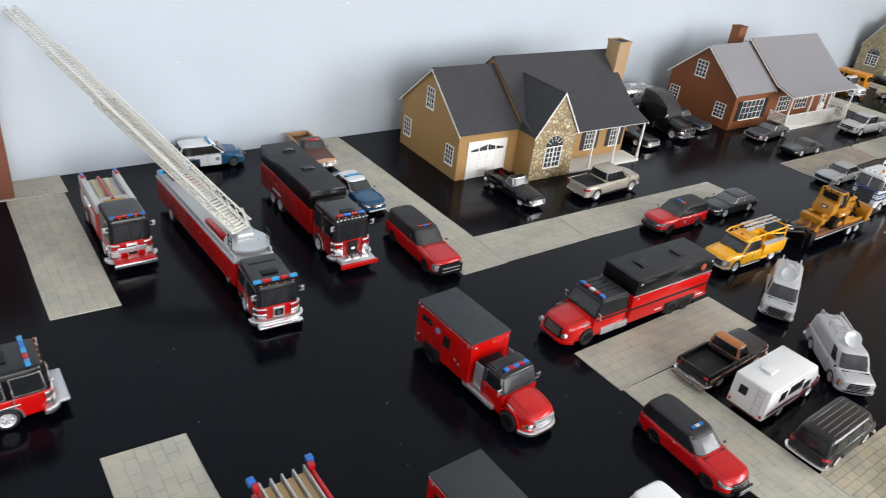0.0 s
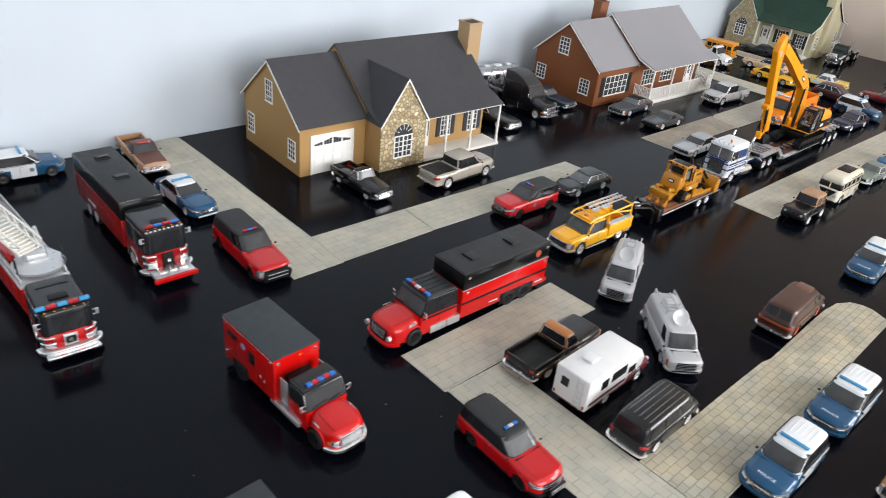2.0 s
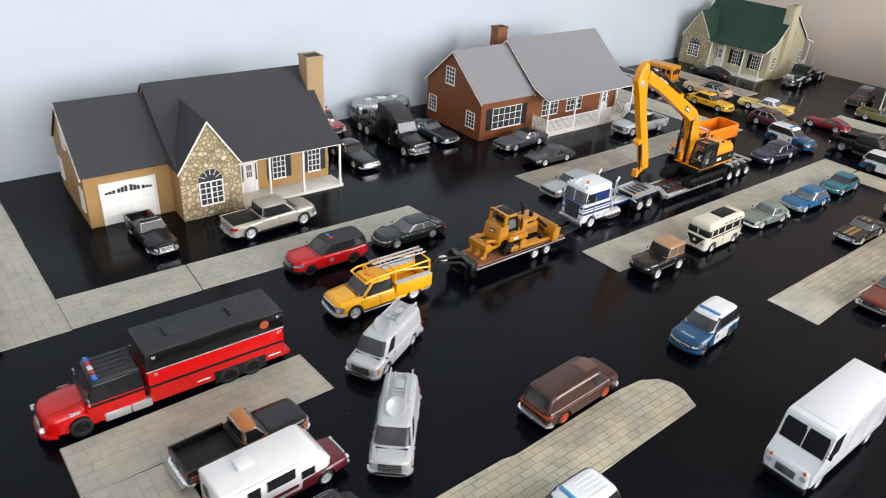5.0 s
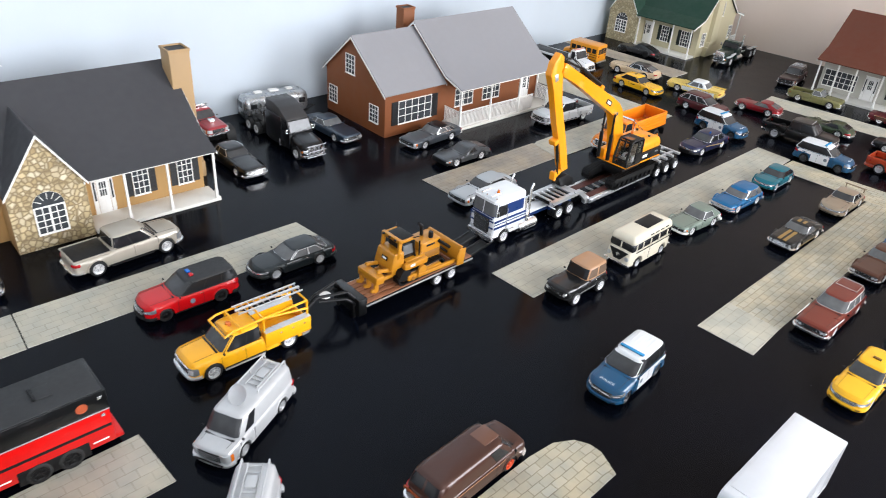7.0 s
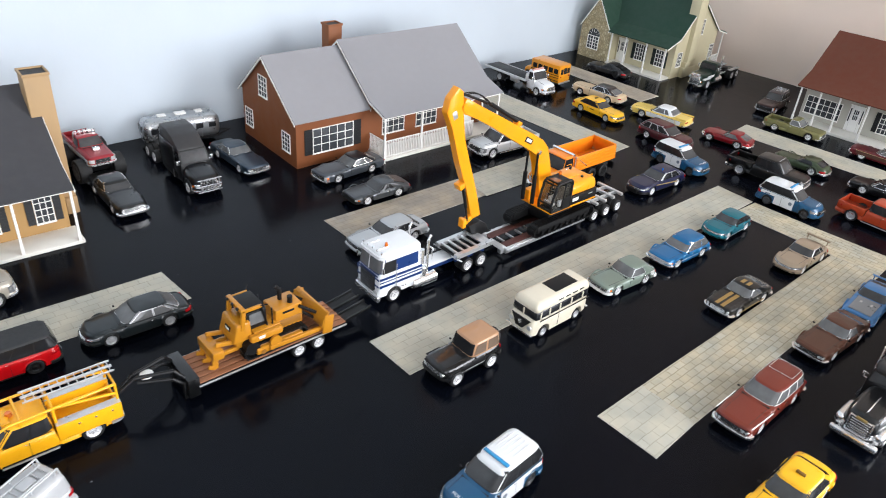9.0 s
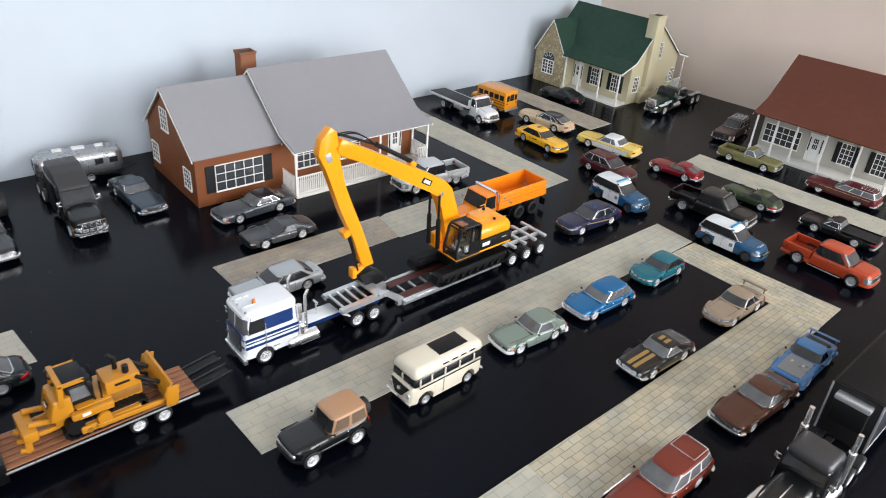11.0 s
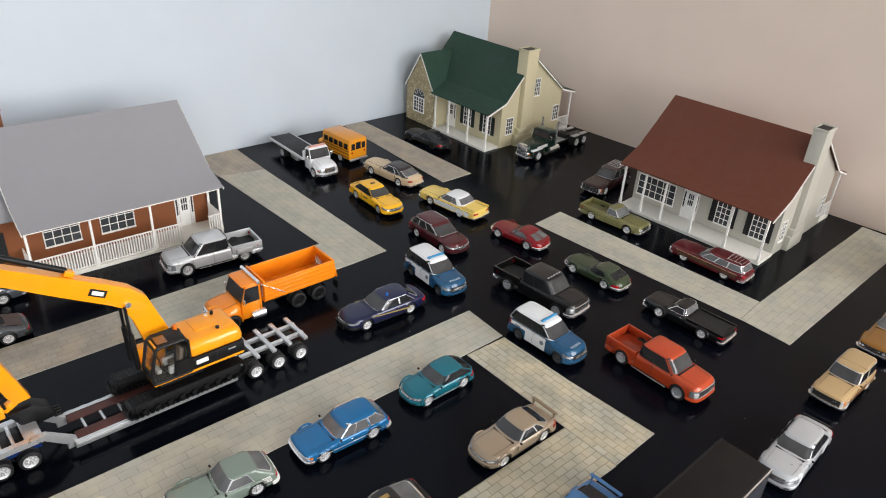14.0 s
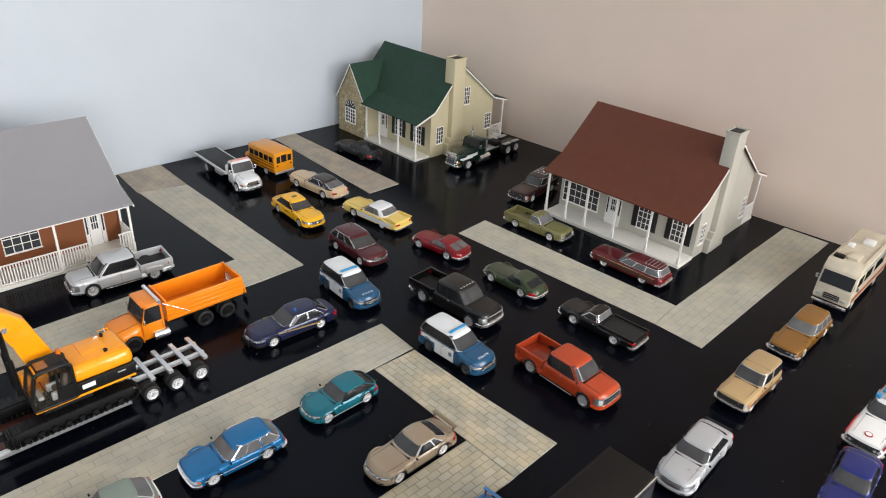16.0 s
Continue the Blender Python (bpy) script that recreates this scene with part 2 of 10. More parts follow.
class Greenhouse:
    """The glazed upper body: a rounded plan that narrows from belt line to roof, and panes that follow its curve."""

    def __init__(self, c, wb0, wr0, z0, z1, n=5.0, rnd=1.4, crown=0.7):
        self.c, self.wb0, self.wr0, self.z0, self.z1, self.n, self.rnd, self.crown = c, wb0, wr0, z0, z1, n, rnd, crown

    def level(self, v):
        c0, c1, c2, c3 = self.c
        k = v + 0.12 * v * (v - 1)
        return c0 + (c1 - c0) * k, c3 + (c2 - c3) * k, self.wb0 + (self.wr0 - self.wb0) * (v + 0.25 * v * (v - 1)), self.z0 + (self.z1 - self.z0) * v

    def side(self, u, v, sy):
        x0, x3, w, z = self.level(v)
        return Vector((x0 + (x3 - x0) * u, sy * w * (1 - abs(2 * u - 1) ** self.n) ** (1 / self.n), z))

    def end(self, p, v, sx):
        x0, x3, w, z = self.level(v)
        return Vector(((x0 + x3) / 2 + sx * (x3 - x0) / 2 * (1 - abs(p) ** self.n) ** (1 / self.n), w * p, z))

    def shell(self):
        own = bmesh.new()
        v1 = 1 - self.rnd / (self.z1 - self.z0)
        rings, m = [], 48

        def ring(x0, x3, w, z):
            e = 2 / self.n
            out = []
            for k in range(m):
                a = (k + 0.5) * math.tau / m
                ca, sa = math.cos(a), math.sin(a)
                out.append(own.verts.new(((x0 + x3) / 2 + (x3 - x0) / 2 * math.copysign(abs(ca) ** e, ca), w * math.copysign(abs(sa) ** e, sa), z)))
            rings.append(out)
        for k in range(5):
            ring(*self.level(v1 * k / 4))
        x0, x3, w, z = self.level(v1)
        for a in (25, 50, 72, 90):
            d = self.rnd * (1 - math.cos(radians(a))) + (self.rnd * 0.5 * a / 90)
            ring(x0 + d, x3 - d, w - d * 0.9, z + self.rnd * math.sin(radians(a)))
        d = self.rnd * 1.5
        x0, x3, w, z = x0 + d, x3 - d, w - d * 0.9, z + self.rnd
        mid, hl = (x0 + x3) / 2, (x3 - x0) / 2
        for q in (0.8, 0.5, 0.2):
            ring(mid - hl * q, mid + hl * q, w * q, z + self.crown * (1 - q * q))
        for p, q in zip(rings, rings[1:]):
            for k in range(m):
                own.faces.new((p[k], p[(k + 1) % m], q[(k + 1) % m], q[k]))
        own.faces.new(rings[0][::-1])
        own.faces.new(rings[-1])
        return own

    def pane(self, f, a0, a1, v0, v1, out=0.22, inn=0.5, na=6, nv=3, lean0=0.0, lean1=0.0):
        """A curved pane over f(a, v); lean: how far its ends slope in towards the top."""
        own = bmesh.new()
        hub = Vector(((self.c[0] + self.c[3]) / 2, 0, self.z0))
        grid = []
        for i in range(na + 1):
            row = []
            for j in range(nv + 1):
                v = v0 + (v1 - v0) * j / nv
                lo, hi = a0 + lean0 * j / nv, a1 - lean1 * j / nv
                a = lo + (hi - lo) * i / na
                h = 0.004
                p = f(a, v)
                nrm = (f(a + h, v) - f(a - h, v)).cross(f(a, v + h) - f(a, v - h)).normalized()
                if nrm.dot(p - hub) < 0:
                    nrm = -nrm
                row.append((own.verts.new(p + nrm * out), p - nrm * inn))
            grid.append(row)
        for i in range(na):
            for j in range(nv):
                own.faces.new((grid[i][j][0], grid[i + 1][j][0], grid[i + 1][j + 1][0], grid[i][j + 1][0]))
        rim = [grid[i][0] for i in range(na + 1)] + [grid[na][j] for j in range(1, nv + 1)] + [grid[i][nv] for i in range(na - 1, -1, -1)] + [grid[0][j] for j in range(nv - 1, 0, -1)]
        low = [own.verts.new(q) for _, q in rim]
        for i in range(len(rim)):
            j = (i + 1) % len(rim)
            own.faces.new((rim[i][0], rim[j][0], low[j], low[i]))
        return own


def ease(k):
    k = min(1.0, max(0.0, k))
    return k * k * (3 - 2 * k)


class Ends:
    """The plan of a nose and tail: flat middle, rounded corners, bowed and leaned as a whole, and strips that follow it."""

    def __init__(self, xr, xf, half, taper, sharp, corner, front, rear, ax_f, ax_r, z0, z1):
        self.xr, self.xf, self.half, self.taper, self.sharp, self.corner = xr, xf, half, taper, sharp, corner
        self.front, self.rear, self.ax_f, self.ax_r, self.z0, self.z1 = front, rear, ax_f, ax_r, z0, z1

    def width(self, x):
        k = abs(x - (self.xr + self.xf) / 2) / ((self.xf - self.xr) / 2)
        return self.half * (1 - self.taper * min(k, 1.0) ** self.sharp)

    def warp(self, bm):
        """Bows and leans the ends of whatever is mounted on them."""
        for v in bm.verts:
            x, y, z = v.co
            p = min(1.0, abs(y) / self.half) ** 2.2
            lean = min(1.3, max(0.0, (z - self.z0) / (self.z1 - self.z0)))
            if x > self.ax_f:
                v.co.x = x - self.front[0] * p * ease((x - self.ax_f) / (self.xf - self.ax_f)) - self.front[1] * lean * ease((x - self.xf + 7) / 7)
            elif x < self.ax_r:
                v.co.x = x + self.rear[0] * p * ease((self.ax_r - x) / (self.ax_r - self.xr)) + self.rear[1] * lean * ease((self.xr + 7 - x) / 7)
        return bm

    def at(self, d, sx):
        xe, c = (self.xf if sx > 0 else self.xr), self.corner
        we = self.half * (1 - self.taper)
        flat, arc, s = we - c, c * math.pi / 2, math.copysign(1, d)
        d = abs(d)
        if d <= flat:
            return xe, s * d, sx, 0.0
        if d <= flat + arc:
            g = (d - flat) / c
            x, y, nx, ny = xe - sx * c * (1 - math.cos(g)), flat + c * math.sin(g), sx * math.cos(g), math.sin(g)
        else:
            x, y, nx, ny = xe - sx * (c + d - flat - arc), we, 0.0, 1.0
        return x, s * y * self.width(x) / we, nx, s * ny

    def reach(self, share):
        """A distance along the plan, as a share of the half width."""
        return share * self.half

    def strip(self, d0, d1, low, high, sx=1, out=0.4, inn=1.6, bulge=0.0, n=None):
        """A solid band from d0 to d1 round the end; low and high: heights at its two ends."""
        own = bmesh.new()
        n = n or max(3, int(abs(d1 - d0) / 1.1))
        rings = []
        for k in range(n + 1):
            g = k / n
            x, y, nx, ny = self.at(d0 + (d1 - d0) * g, sx)
            lo, hi = low[0] + (low[1] - low[0]) * g, high[0] + (high[1] - high[0]) * g
            e = 0.15 * (hi - lo)
            rings.append([own.verts.new((x + nx * o, y + ny * o, z)) for o, z in ((-inn, lo), (out * 0.55, lo), (out + bulge, lo + e), (out + bulge, hi - e), (out * 0.55, hi), (-inn, hi))])
        for p, q in zip(rings, rings[1:]):
            for k in range(6):
                own.faces.new((p[k], p[(k + 1) % 6], q[(k + 1) % 6], q[k]))
        own.faces.new(rings[0][::-1])
        own.faces.new(rings[-1])
        return self.warp(own)


def arch_lip(x, y, r, h, thick, w, spread=4):
    """A raised lip round a wheel opening."""
    own = bmesh.new()
    rings = []
    for k in range(15):
        g = radians(-spread + (180 + 2 * spread) * k / 14)
        rings.append([own.verts.new((x + (r + e) * math.cos(g), y + o, h + (r + e) * math.sin(g))) for e, o in ((-0.15, -w), (-0.15, w * 0.7), (thick * 0.5, w), (thick, w * 0.3), (thick, -w))])
    for p, q in zip(rings, rings[1:]):
        for k in range(5):
            own.faces.new((p[k], p[(k + 1) % 5], q[(k + 1) % 5], q[k]))
    own.faces.new(rings[0][::-1])
    own.faces.new(rings[-1])
    return own


def bead(pts, w=0.085, h=0.06):
    """A thin shut line along points on the top of the coachwork."""
    own = bmesh.new()
    rings = [[own.verts.new((x + a * dx, y + a * dy, z + b)) for a, b in ((-w, -0.4), (w, -0.4), (w, h), (-w, h))] for x, y, z, dx, dy in pts]
    for p, q in zip(rings, rings[1:]):
        for k in range(4):
            own.faces.new((p[k], p[(k + 1) % 4], q[(k + 1) % 4], q[k]))
    own.faces.new(rings[0][::-1])
    own.faces.new(rings[-1])
    return own


def tube(pts, r, n=8):
    """One bent round bar along points that lie in a plane of constant y."""
    own = bmesh.new()
    ps = [Vector(p) for p in pts]
    rings = []
    for i, p in enumerate(ps):
        d = (ps[min(i + 1, len(ps) - 1)] - ps[max(i - 1, 0)]).normalized()
        up = d.cross(Vector((0, 1, 0))).normalized()
        rings.append([own.verts.new(p + r * (math.cos(a) * up + math.sin(a) * Vector((0, 1, 0)))) for a in (math.tau * k / n for k in range(n))])
    for p, q in zip(rings, rings[1:]):
        for k in range(n):
            own.faces.new((p[k], p[(k + 1) % n], q[(k + 1) % n], q[k]))
    own.faces.new(rings[0][::-1])
    own.faces.new(rings[-1])
    return own


WHEELS = {}


def wheel(parent, x, y, r, w, style="disc", rim=None, tyre=None, z=None, rim_label=""):
    rim = RIM if rim is None or rim is CHROME else rim
    key = (r, w, style, rim.name)
    if key not in WHEELS:
        b = lathe([(r * 0.6, -w / 2), (r * 0.88, -w / 2), (r * 0.985, -w / 2 + 0.5), (r, -w / 4), (r, w / 4), (r * 0.985, w / 2 - 0.5), (r * 0.88, w / 2), (r * 0.70, w / 2), (r * 0.66, w / 2 - 0.4), (r * 0.6, -w / 2)])
        me_t = part("wheel", b, tyre or RUBBER, None)
        d = w / 2
        b = lathe([(0, d + 0.1), (r * 0.13, d + 0.1), (r * 0.16, d - 0.35), (r * 0.3, d - 0.7), (r * 0.48, d - 0.75), (r * 0.56, d - 0.1), (r * 0.68, d + 0.1), (r * 0.69, d - 0.5), (r * 0.61, -d), (0, -d)])
        if style != "disc":
            count = {"five": 5, "six": 6, "ten": 10}[style]
            for k in range(count):
                a = k * math.tau / count
                c = (math.cos(a) * r * 0.32, d - 0.25, math.sin(a) * r * 0.32)
                box(r * 0.44, 0.5, r * (0.16 if count < 8 else 0.09), c, 0.12, 1, rot=(0, -math.degrees(a), 0), bm=b)
        me_r = part("rim", b, rim, None)
        WHEELS[key] = (me_t.data, me_r.data)
        for o in (me_t, me_r):
            bpy.data.objects.remove(o)
    t, rm = WHEELS[key]
    turn = 0 if y > 0 else 180
    ob = part("wheel", t, None, parent, at=pose(x * MM, y * MM, (r if z is None else z) * MM, 0, 0, turn))
    part("rim", rm, None, ob, rim_label)
    return ob


TEXTS = {}


def letters(text, size, material, parent, m, name="lettering", squeeze=1.0):
    key = (text, size, squeeze)
    if key not in TEXTS:
        cu = bpy.data.curves.new("lettering", "FONT")
        cu.body, cu.size, cu.extrude = text, size * MM, 0.05 * MM
        cu.align_x, cu.align_y = "CENTER", "CENTER"
        ob = bpy.data.objects.new("lettering", cu)
        scene.collection.objects.link(ob)
        dg = bpy.context.evaluated_depsgraph_get()
        me = bpy.data.meshes.new_from_object(ob.evaluated_get(dg))
        bpy.data.objects.remove(ob)
        if squeeze != 1.0:
            me.transform(Matrix.Diagonal((squeeze, 1, 1, 1)))
        TEXTS[key] = me
    me = TEXTS[key].copy()
    me.materials.clear()
    me.materials.append(material)
    ob = part(name, me, None, parent, at=m)
    return ob

# ---------------------------------------------------------------- the room and the table
def plain(name, corners, thick, material, label, category="", kind="structure"):
    """A flat panel over corners in metres, thickened downwards or outwards by its normal."""
    bm = slab([tuple(1000 * v for v in c) for c in corners], 0.0, thick * 1000)
    return tagged(part(name, bm, material, None, angle=30), label, category or name.split("_")[0], "", kind)


BLUE_WALL = mat("pale_blue_wall_paint", (0.545, 0.605, 0.66), 0.65, 0, 0, 0.035, 18, 0.16, 260)
BEIGE_WALL = mat("beige_wall_paint", (0.80, 0.66, 0.56), 0.65, 0, 0, 0.035, 18, 0.16, 260)
CEILING = mat("white_ceiling_paint", (0.8, 0.8, 0.78), 0.8, 0, 0, 0.03, 12)
CARPET = mat("dark_floor_boards", (0.16, 0.10, 0.06), 0.5, 0, 0, 0.2, 30)


def table_material():
    m = mat("gloss_black_table_sheet", (0.0018, 0.0025, 0.0050), 0.17, 0, 0, 0.3, 9, 0.0, spec=0.1)
    nt = m.node_tree
    p = nt.nodes["Principled BSDF"]
    tc = nt.nodes.new("ShaderNodeTexCoord")
    wave = nt.nodes.new("ShaderNodeTexNoise")
    wave.inputs["Scale"].default_value, wave.inputs["Detail"].default_value = 22, 2
    fine = nt.nodes.new("ShaderNodeTexNoise")
    fine.inputs["Scale"].default_value, fine.inputs["Detail"].default_value = 420, 2
    mix = nt.nodes.new("ShaderNodeMath")
    mix.operation = "MULTIPLY_ADD"
    mix.inputs[1].default_value = 0.06
    nt.links.new(tc.outputs["Object"], wave.inputs["Vector"])
    nt.links.new(tc.outputs["Object"], fine.inputs["Vector"])
    nt.links.new(fine.outputs["Fac"], mix.inputs[0])
    nt.links.new(wave.outputs["Fac"], mix.inputs[2])
    b = nt.nodes.new("ShaderNodeBump")
    b.inputs["Strength"].default_value, b.inputs["Distance"].default_value = 0.25, 0.0012
    nt.links.new(mix.outputs[0], b.inputs["Height"])
    nt.links.new(b.outputs["Normal"], p.inputs["Normal"])
    return m


TABLE = table_material()
WB = 0.757                       # the blue wall's line
BX0, BX1 = 1.853, 2.095          # the beige wall at the corner and at the room's near end
YN = -2.55
XL, ZF, ZC = -1.5, -0.76, 1.65


def beige_x(y):
    return BX0 + (BX1 - BX0) * (WB - y) / (WB + 2.10)


plain("floor", [(XL, YN, ZF), (2.4, YN, ZF), (2.4, WB, ZF), (XL, WB, ZF)], 0.05, CARPET, "brown boarded room floor under the table")
plain("ceiling", [(XL, WB, ZC), (2.4, WB, ZC), (2.4, YN, ZC), (XL, YN, ZC)], 0.05, CEILING, "plain white ceiling")
plain("wall_north", [(XL - 0.1, WB, ZF), (2.4, WB, ZF), (2.4, WB, ZC), (XL - 0.1, WB, ZC)], 0.1, BLUE_WALL, "pale blue painted wall behind the table")
plain("wall_west", [(XL, YN, ZF), (XL, WB, ZF), (XL, WB, ZC), (XL, YN, ZC)], 0.1, BLUE_WALL, "pale blue painted side wall")


def wall_with_opening(name, a, b, w0, w1, z0, z1, material, label):
    """A wall from a to b in plan, with an opening from share w0 to w1 and z0 to z1."""
    def at(k, z):
        return (a[0] + (b[0] - a[0]) * k, a[1] + (b[1] - a[1]) * k, z)
    own = bmesh.new()
    for k0, k1, l, h in ((0, w0, ZF, ZC), (w1, 1, ZF, ZC), (w0, w1, ZF, z0), (w0, w1, z1, ZC)):
        slab([tuple(1000 * v for v in p) for p in (at(k0, l), at(k1, l), at(k1, h), at(k0, h))], 0, 100, bm=own)
    return tagged(part(name, own, material, None, angle=30), label, "wall", "", "structure")


wall_with_opening("wall_east", (beige_x(WB), WB), (beige_x(-2.3), -2.55), 0.42, 0.84, 0.0, 1.25, BEIGE_WALL, "beige painted wall with a window opening")
# unseen wall that closes the room; its opening is added for the fill lamp
wall_with_opening("wall_south", (2.4, YN), (XL, YN), 0.30, 0.85, 0.15, 1.35, BLUE_WALL, "unseen pale blue wall with an opening added behind the fill lamp")

tb = slab([(-1000, -700, 0), (1000 * beige_x(-0.7), -700, 0), (1000 * beige_x(WB) - 1, 756, 0), (-1000, 756, 0)], 0, 18)
tagged(part("tabletop", tb, TABLE, None, angle=30), "large table topped with glossy black sheet", "table", "", "structure")
legs = mat("table_leg_wood", (0.2, 0.13, 0.08), 0.5, 0, 0, 0.15, 40)
for k, (x, y) in enumerate(((-0.9, -0.6), (1.7, -0.6), (-0.9, 0.65), (1.7, 0.65))):
    tagged(part("table_leg", box(60, 60, 742, (1000 * x, 1000 * y, -389), 3), legs, None), "square brown wooden table leg", "table leg", "table legs", "structure")


# ---------------------------------------------------------------- printed paving sheets
def paving(name, bricks, mortar, tint, length, width, clear=0.15, blotch=0.06):
    m = mat(name, tint, 0.62, 0, 0, 0.10, 90, 0.05, 600)
    nt = m.node_tree
    p = nt.nodes["Principled BSDF"]
    tc = nt.nodes.new("ShaderNodeTexCoord")
    br = nt.nodes.new("ShaderNodeTexBrick")
    br.inputs["Scale"].default_value = 1.0
    br.inputs["Brick Width"].default_value, br.inputs["Row Height"].default_value = length, width
    br.inputs["Mortar Size"].default_value, br.inputs["Mortar Smooth"].default_value = 0.00038, 0.4
    br.inputs["Bias"].default_value = -0.1
    br.inputs["Color1"].default_value = (*lin(bricks[0]), 1)
    br.inputs["Color2"].default_value = (*lin(bricks[1]), 1)
    br.inputs["Mortar"].default_value = (*lin(mortar), 1)
    warp = nt.nodes.new("ShaderNodeTexNoise")
    warp.inputs["Scale"].default_value = 120
    shift = nt.nodes.new("ShaderNodeVectorMath")
    shift.operation = "MULTIPLY_ADD"
    shift.inputs[1].default_value = (0.0012, 0.0012, 0)
    nt.links.new(tc.outputs["Object"], warp.inputs["Vector"])
    nt.links.new(warp.outputs["Color"], shift.inputs[0])
    nt.links.new(tc.outputs["Object"], shift.inputs[2])
    nt.links.new(shift.outputs[0], br.inputs["Vector"])
    mul = next(n for n in nt.nodes if n.bl_idname == "ShaderNodeMix")
    # broad warm and cool blotches of the print
    spot = nt.nodes.new("ShaderNodeTexNoise")
    spot.inputs["Scale"].default_value, spot.inputs["Detail"].default_value = 38, 3
    nt.links.new(tc.outputs["Object"], spot.inputs["Vector"])
    tone = nt.nodes.new("ShaderNodeValToRGB")
    tone.color_ramp.elements[0].position, tone.color_ramp.elements[1].position = 0.35, 0.68
    tone.color_ramp.elements[0].color, tone.color_ramp.elements[1].color = (0.97 - blotch * 1.3, 0.97 - blotch, 0.975 - blotch * 0.6, 1), (1.01 + blotch, 1.0 + blotch * 0.6, 0.985, 1)
    nt.links.new(spot.outputs["Fac"], tone.inputs[0])
    blot = nt.nodes.new("ShaderNodeMix")
    blot.data_type, blot.blend_type = "RGBA", "MULTIPLY"
    blot.inputs["Factor"].default_value = 1.0
    worn = nt.nodes.new("ShaderNodeTexNoise")
    worn.inputs["Scale"].default_value, worn.inputs["Detail"].default_value = 75, 4
    nt.links.new(tc.outputs["Object"], worn.inputs["Vector"])
    keep = nt.nodes.new("ShaderNodeMapRange")
    keep.inputs["From Min"].default_value, keep.inputs["From Max"].default_value = 0.36, 0.66
    keep.inputs["To Min"].default_value, keep.inputs["To Max"].default_value = 0.95, clear
    nt.links.new(worn.outputs["Fac"], keep.inputs["Value"])
    fade = nt.nodes.new("ShaderNodeMix")
    fade.data_type = "RGBA"
    a, b = lin(bricks[0]), lin(bricks[1])
    fade.inputs[6].default_value = (*[(p + q) / 2 for p, q in zip(a, b)], 1)
    nt.links.new(keep.outputs[0], fade.inputs["Factor"])
    nt.links.new(br.outputs["Color"], fade.inputs[7])
    nt.links.new(fade.outputs[2], blot.inputs[6])
    nt.links.new(tone.outputs[0], blot.inputs[7])
    nt.links.new(blot.outputs[2], mul.inputs[6])
    return m


PALE = paving("printed_grey_paving", ("aeab9c", "bbb8aa"), "949082", (0.4, 0.39, 0.35), 0.0118, 0.0072)
TAN = paving("printed_tan_paving", ("b0a892", "c2bca9"), "857b67", (0.44, 0.4, 0.3), 0.0098, 0.0056, 0.6, 0.13)
TAN_DULL = paving("printed_brown_paving", ("9f9586", "ada395"), "8a8070", (0.4, 0.36, 0.28), 0.0108, 0.0062, 0.35, 0.1)
EDGE = mat("paper_edge", "d8d4c8", 0.7)


def sheet(material, pts, z=0.0, turn=0, label="printed paving sheet lying on the black table"):
    """A cut sheet of printed card, its pattern laid along its own axes."""
    cx, cy = sum(p[0] for p in pts) / len(pts), sum(p[1] for p in pts) / len(pts)
    m = pose(cx, cy, z, 0, 0, turn)
    back = m.inverted()
    loc = [back @ Vector((x, y, z)) for x, y in pts]
    own = bmesh.new()
    n = len(loc)
    # slightly uneven cut: edges split and pushed a little
    fine = []
    for i, p in enumerate(loc):
        q = loc[(i + 1) % n]
        steps = max(1, int((q - p).length / 0.03))
        for k in range(steps):
            v = p.lerp(q, k / steps)
            if k:
                v = v + Vector((random.uniform(-1, 1), random.uniform(-1, 1), 0)) * 0.00025
            fine.append(v * 1000)
    up = [own.verts.new((v.x, v.y, 0.55 + random.uniform(0, 0.12))) for v in fine]
    lo = [own.verts.new((v.x, v.y, 0.02)) for v in fine]
    own.faces.new(up)
    for i in range(len(up)):
        j = (i + 1) % len(up)
        f = own.faces.new((up[i], lo[i], lo[j], up[j]))
        f.material_index = 1
    bmesh.ops.triangulate(own, faces=[f for f in own.faces if len(f.verts) > 4])
    ob = part("paving_sheet", own, (material, EDGE), None, at=m, angle=60)
    return tagged(ob, label, "paving sheet", "printed paving sheets")


def rect(x0, y0, x1, y1):
    return [(x0, y0), (x1, y0), (x1, y1), (x0, y1)]


G, T = "pale grey-beige printed paving sheet on the black table", "tan printed brick paving sheet on the black table"
sheet(PALE, [(0.1395, 0.519), (0.186, 0.517), (0.1875, 0.7165), (0.1405, 0.7165)], 0, 90, G)
sheet(PALE, [(0.03, 0.7172), (0.1905, 0.7172), (0.1905, 0.7555), (0.03, 0.7555)], 0.0003, 0, G)
sheet(PALE, [(0.1385, 0.10), (0.186, 0.10), (0.1845, 0.371), (0.138, 0.374)], 0, 90, G)
sheet(PALE, [(0.4425, 0.4415), (0.491, 0.4415), (0.4905, 0.69), (0.4445, 0.69)], 0, 90, G)
sheet(PALE, [(0.4445, 0.6905), (0.4905, 0.6905), (0.489, 0.7555), (0.447, 0.7555)], 0.0002, 90, G)
sheet(PALE, [(0.4915, 0.4425), (0.5935, 0.4425), (0.597, 0.4895), (0.4915, 0.4915)], 0, 0, G)
sheet(PALE, [(0.5945, 0.443), (0.842, 0.4365), (0.838, 0.484), (0.598, 0.4895)], 0, 0, G)
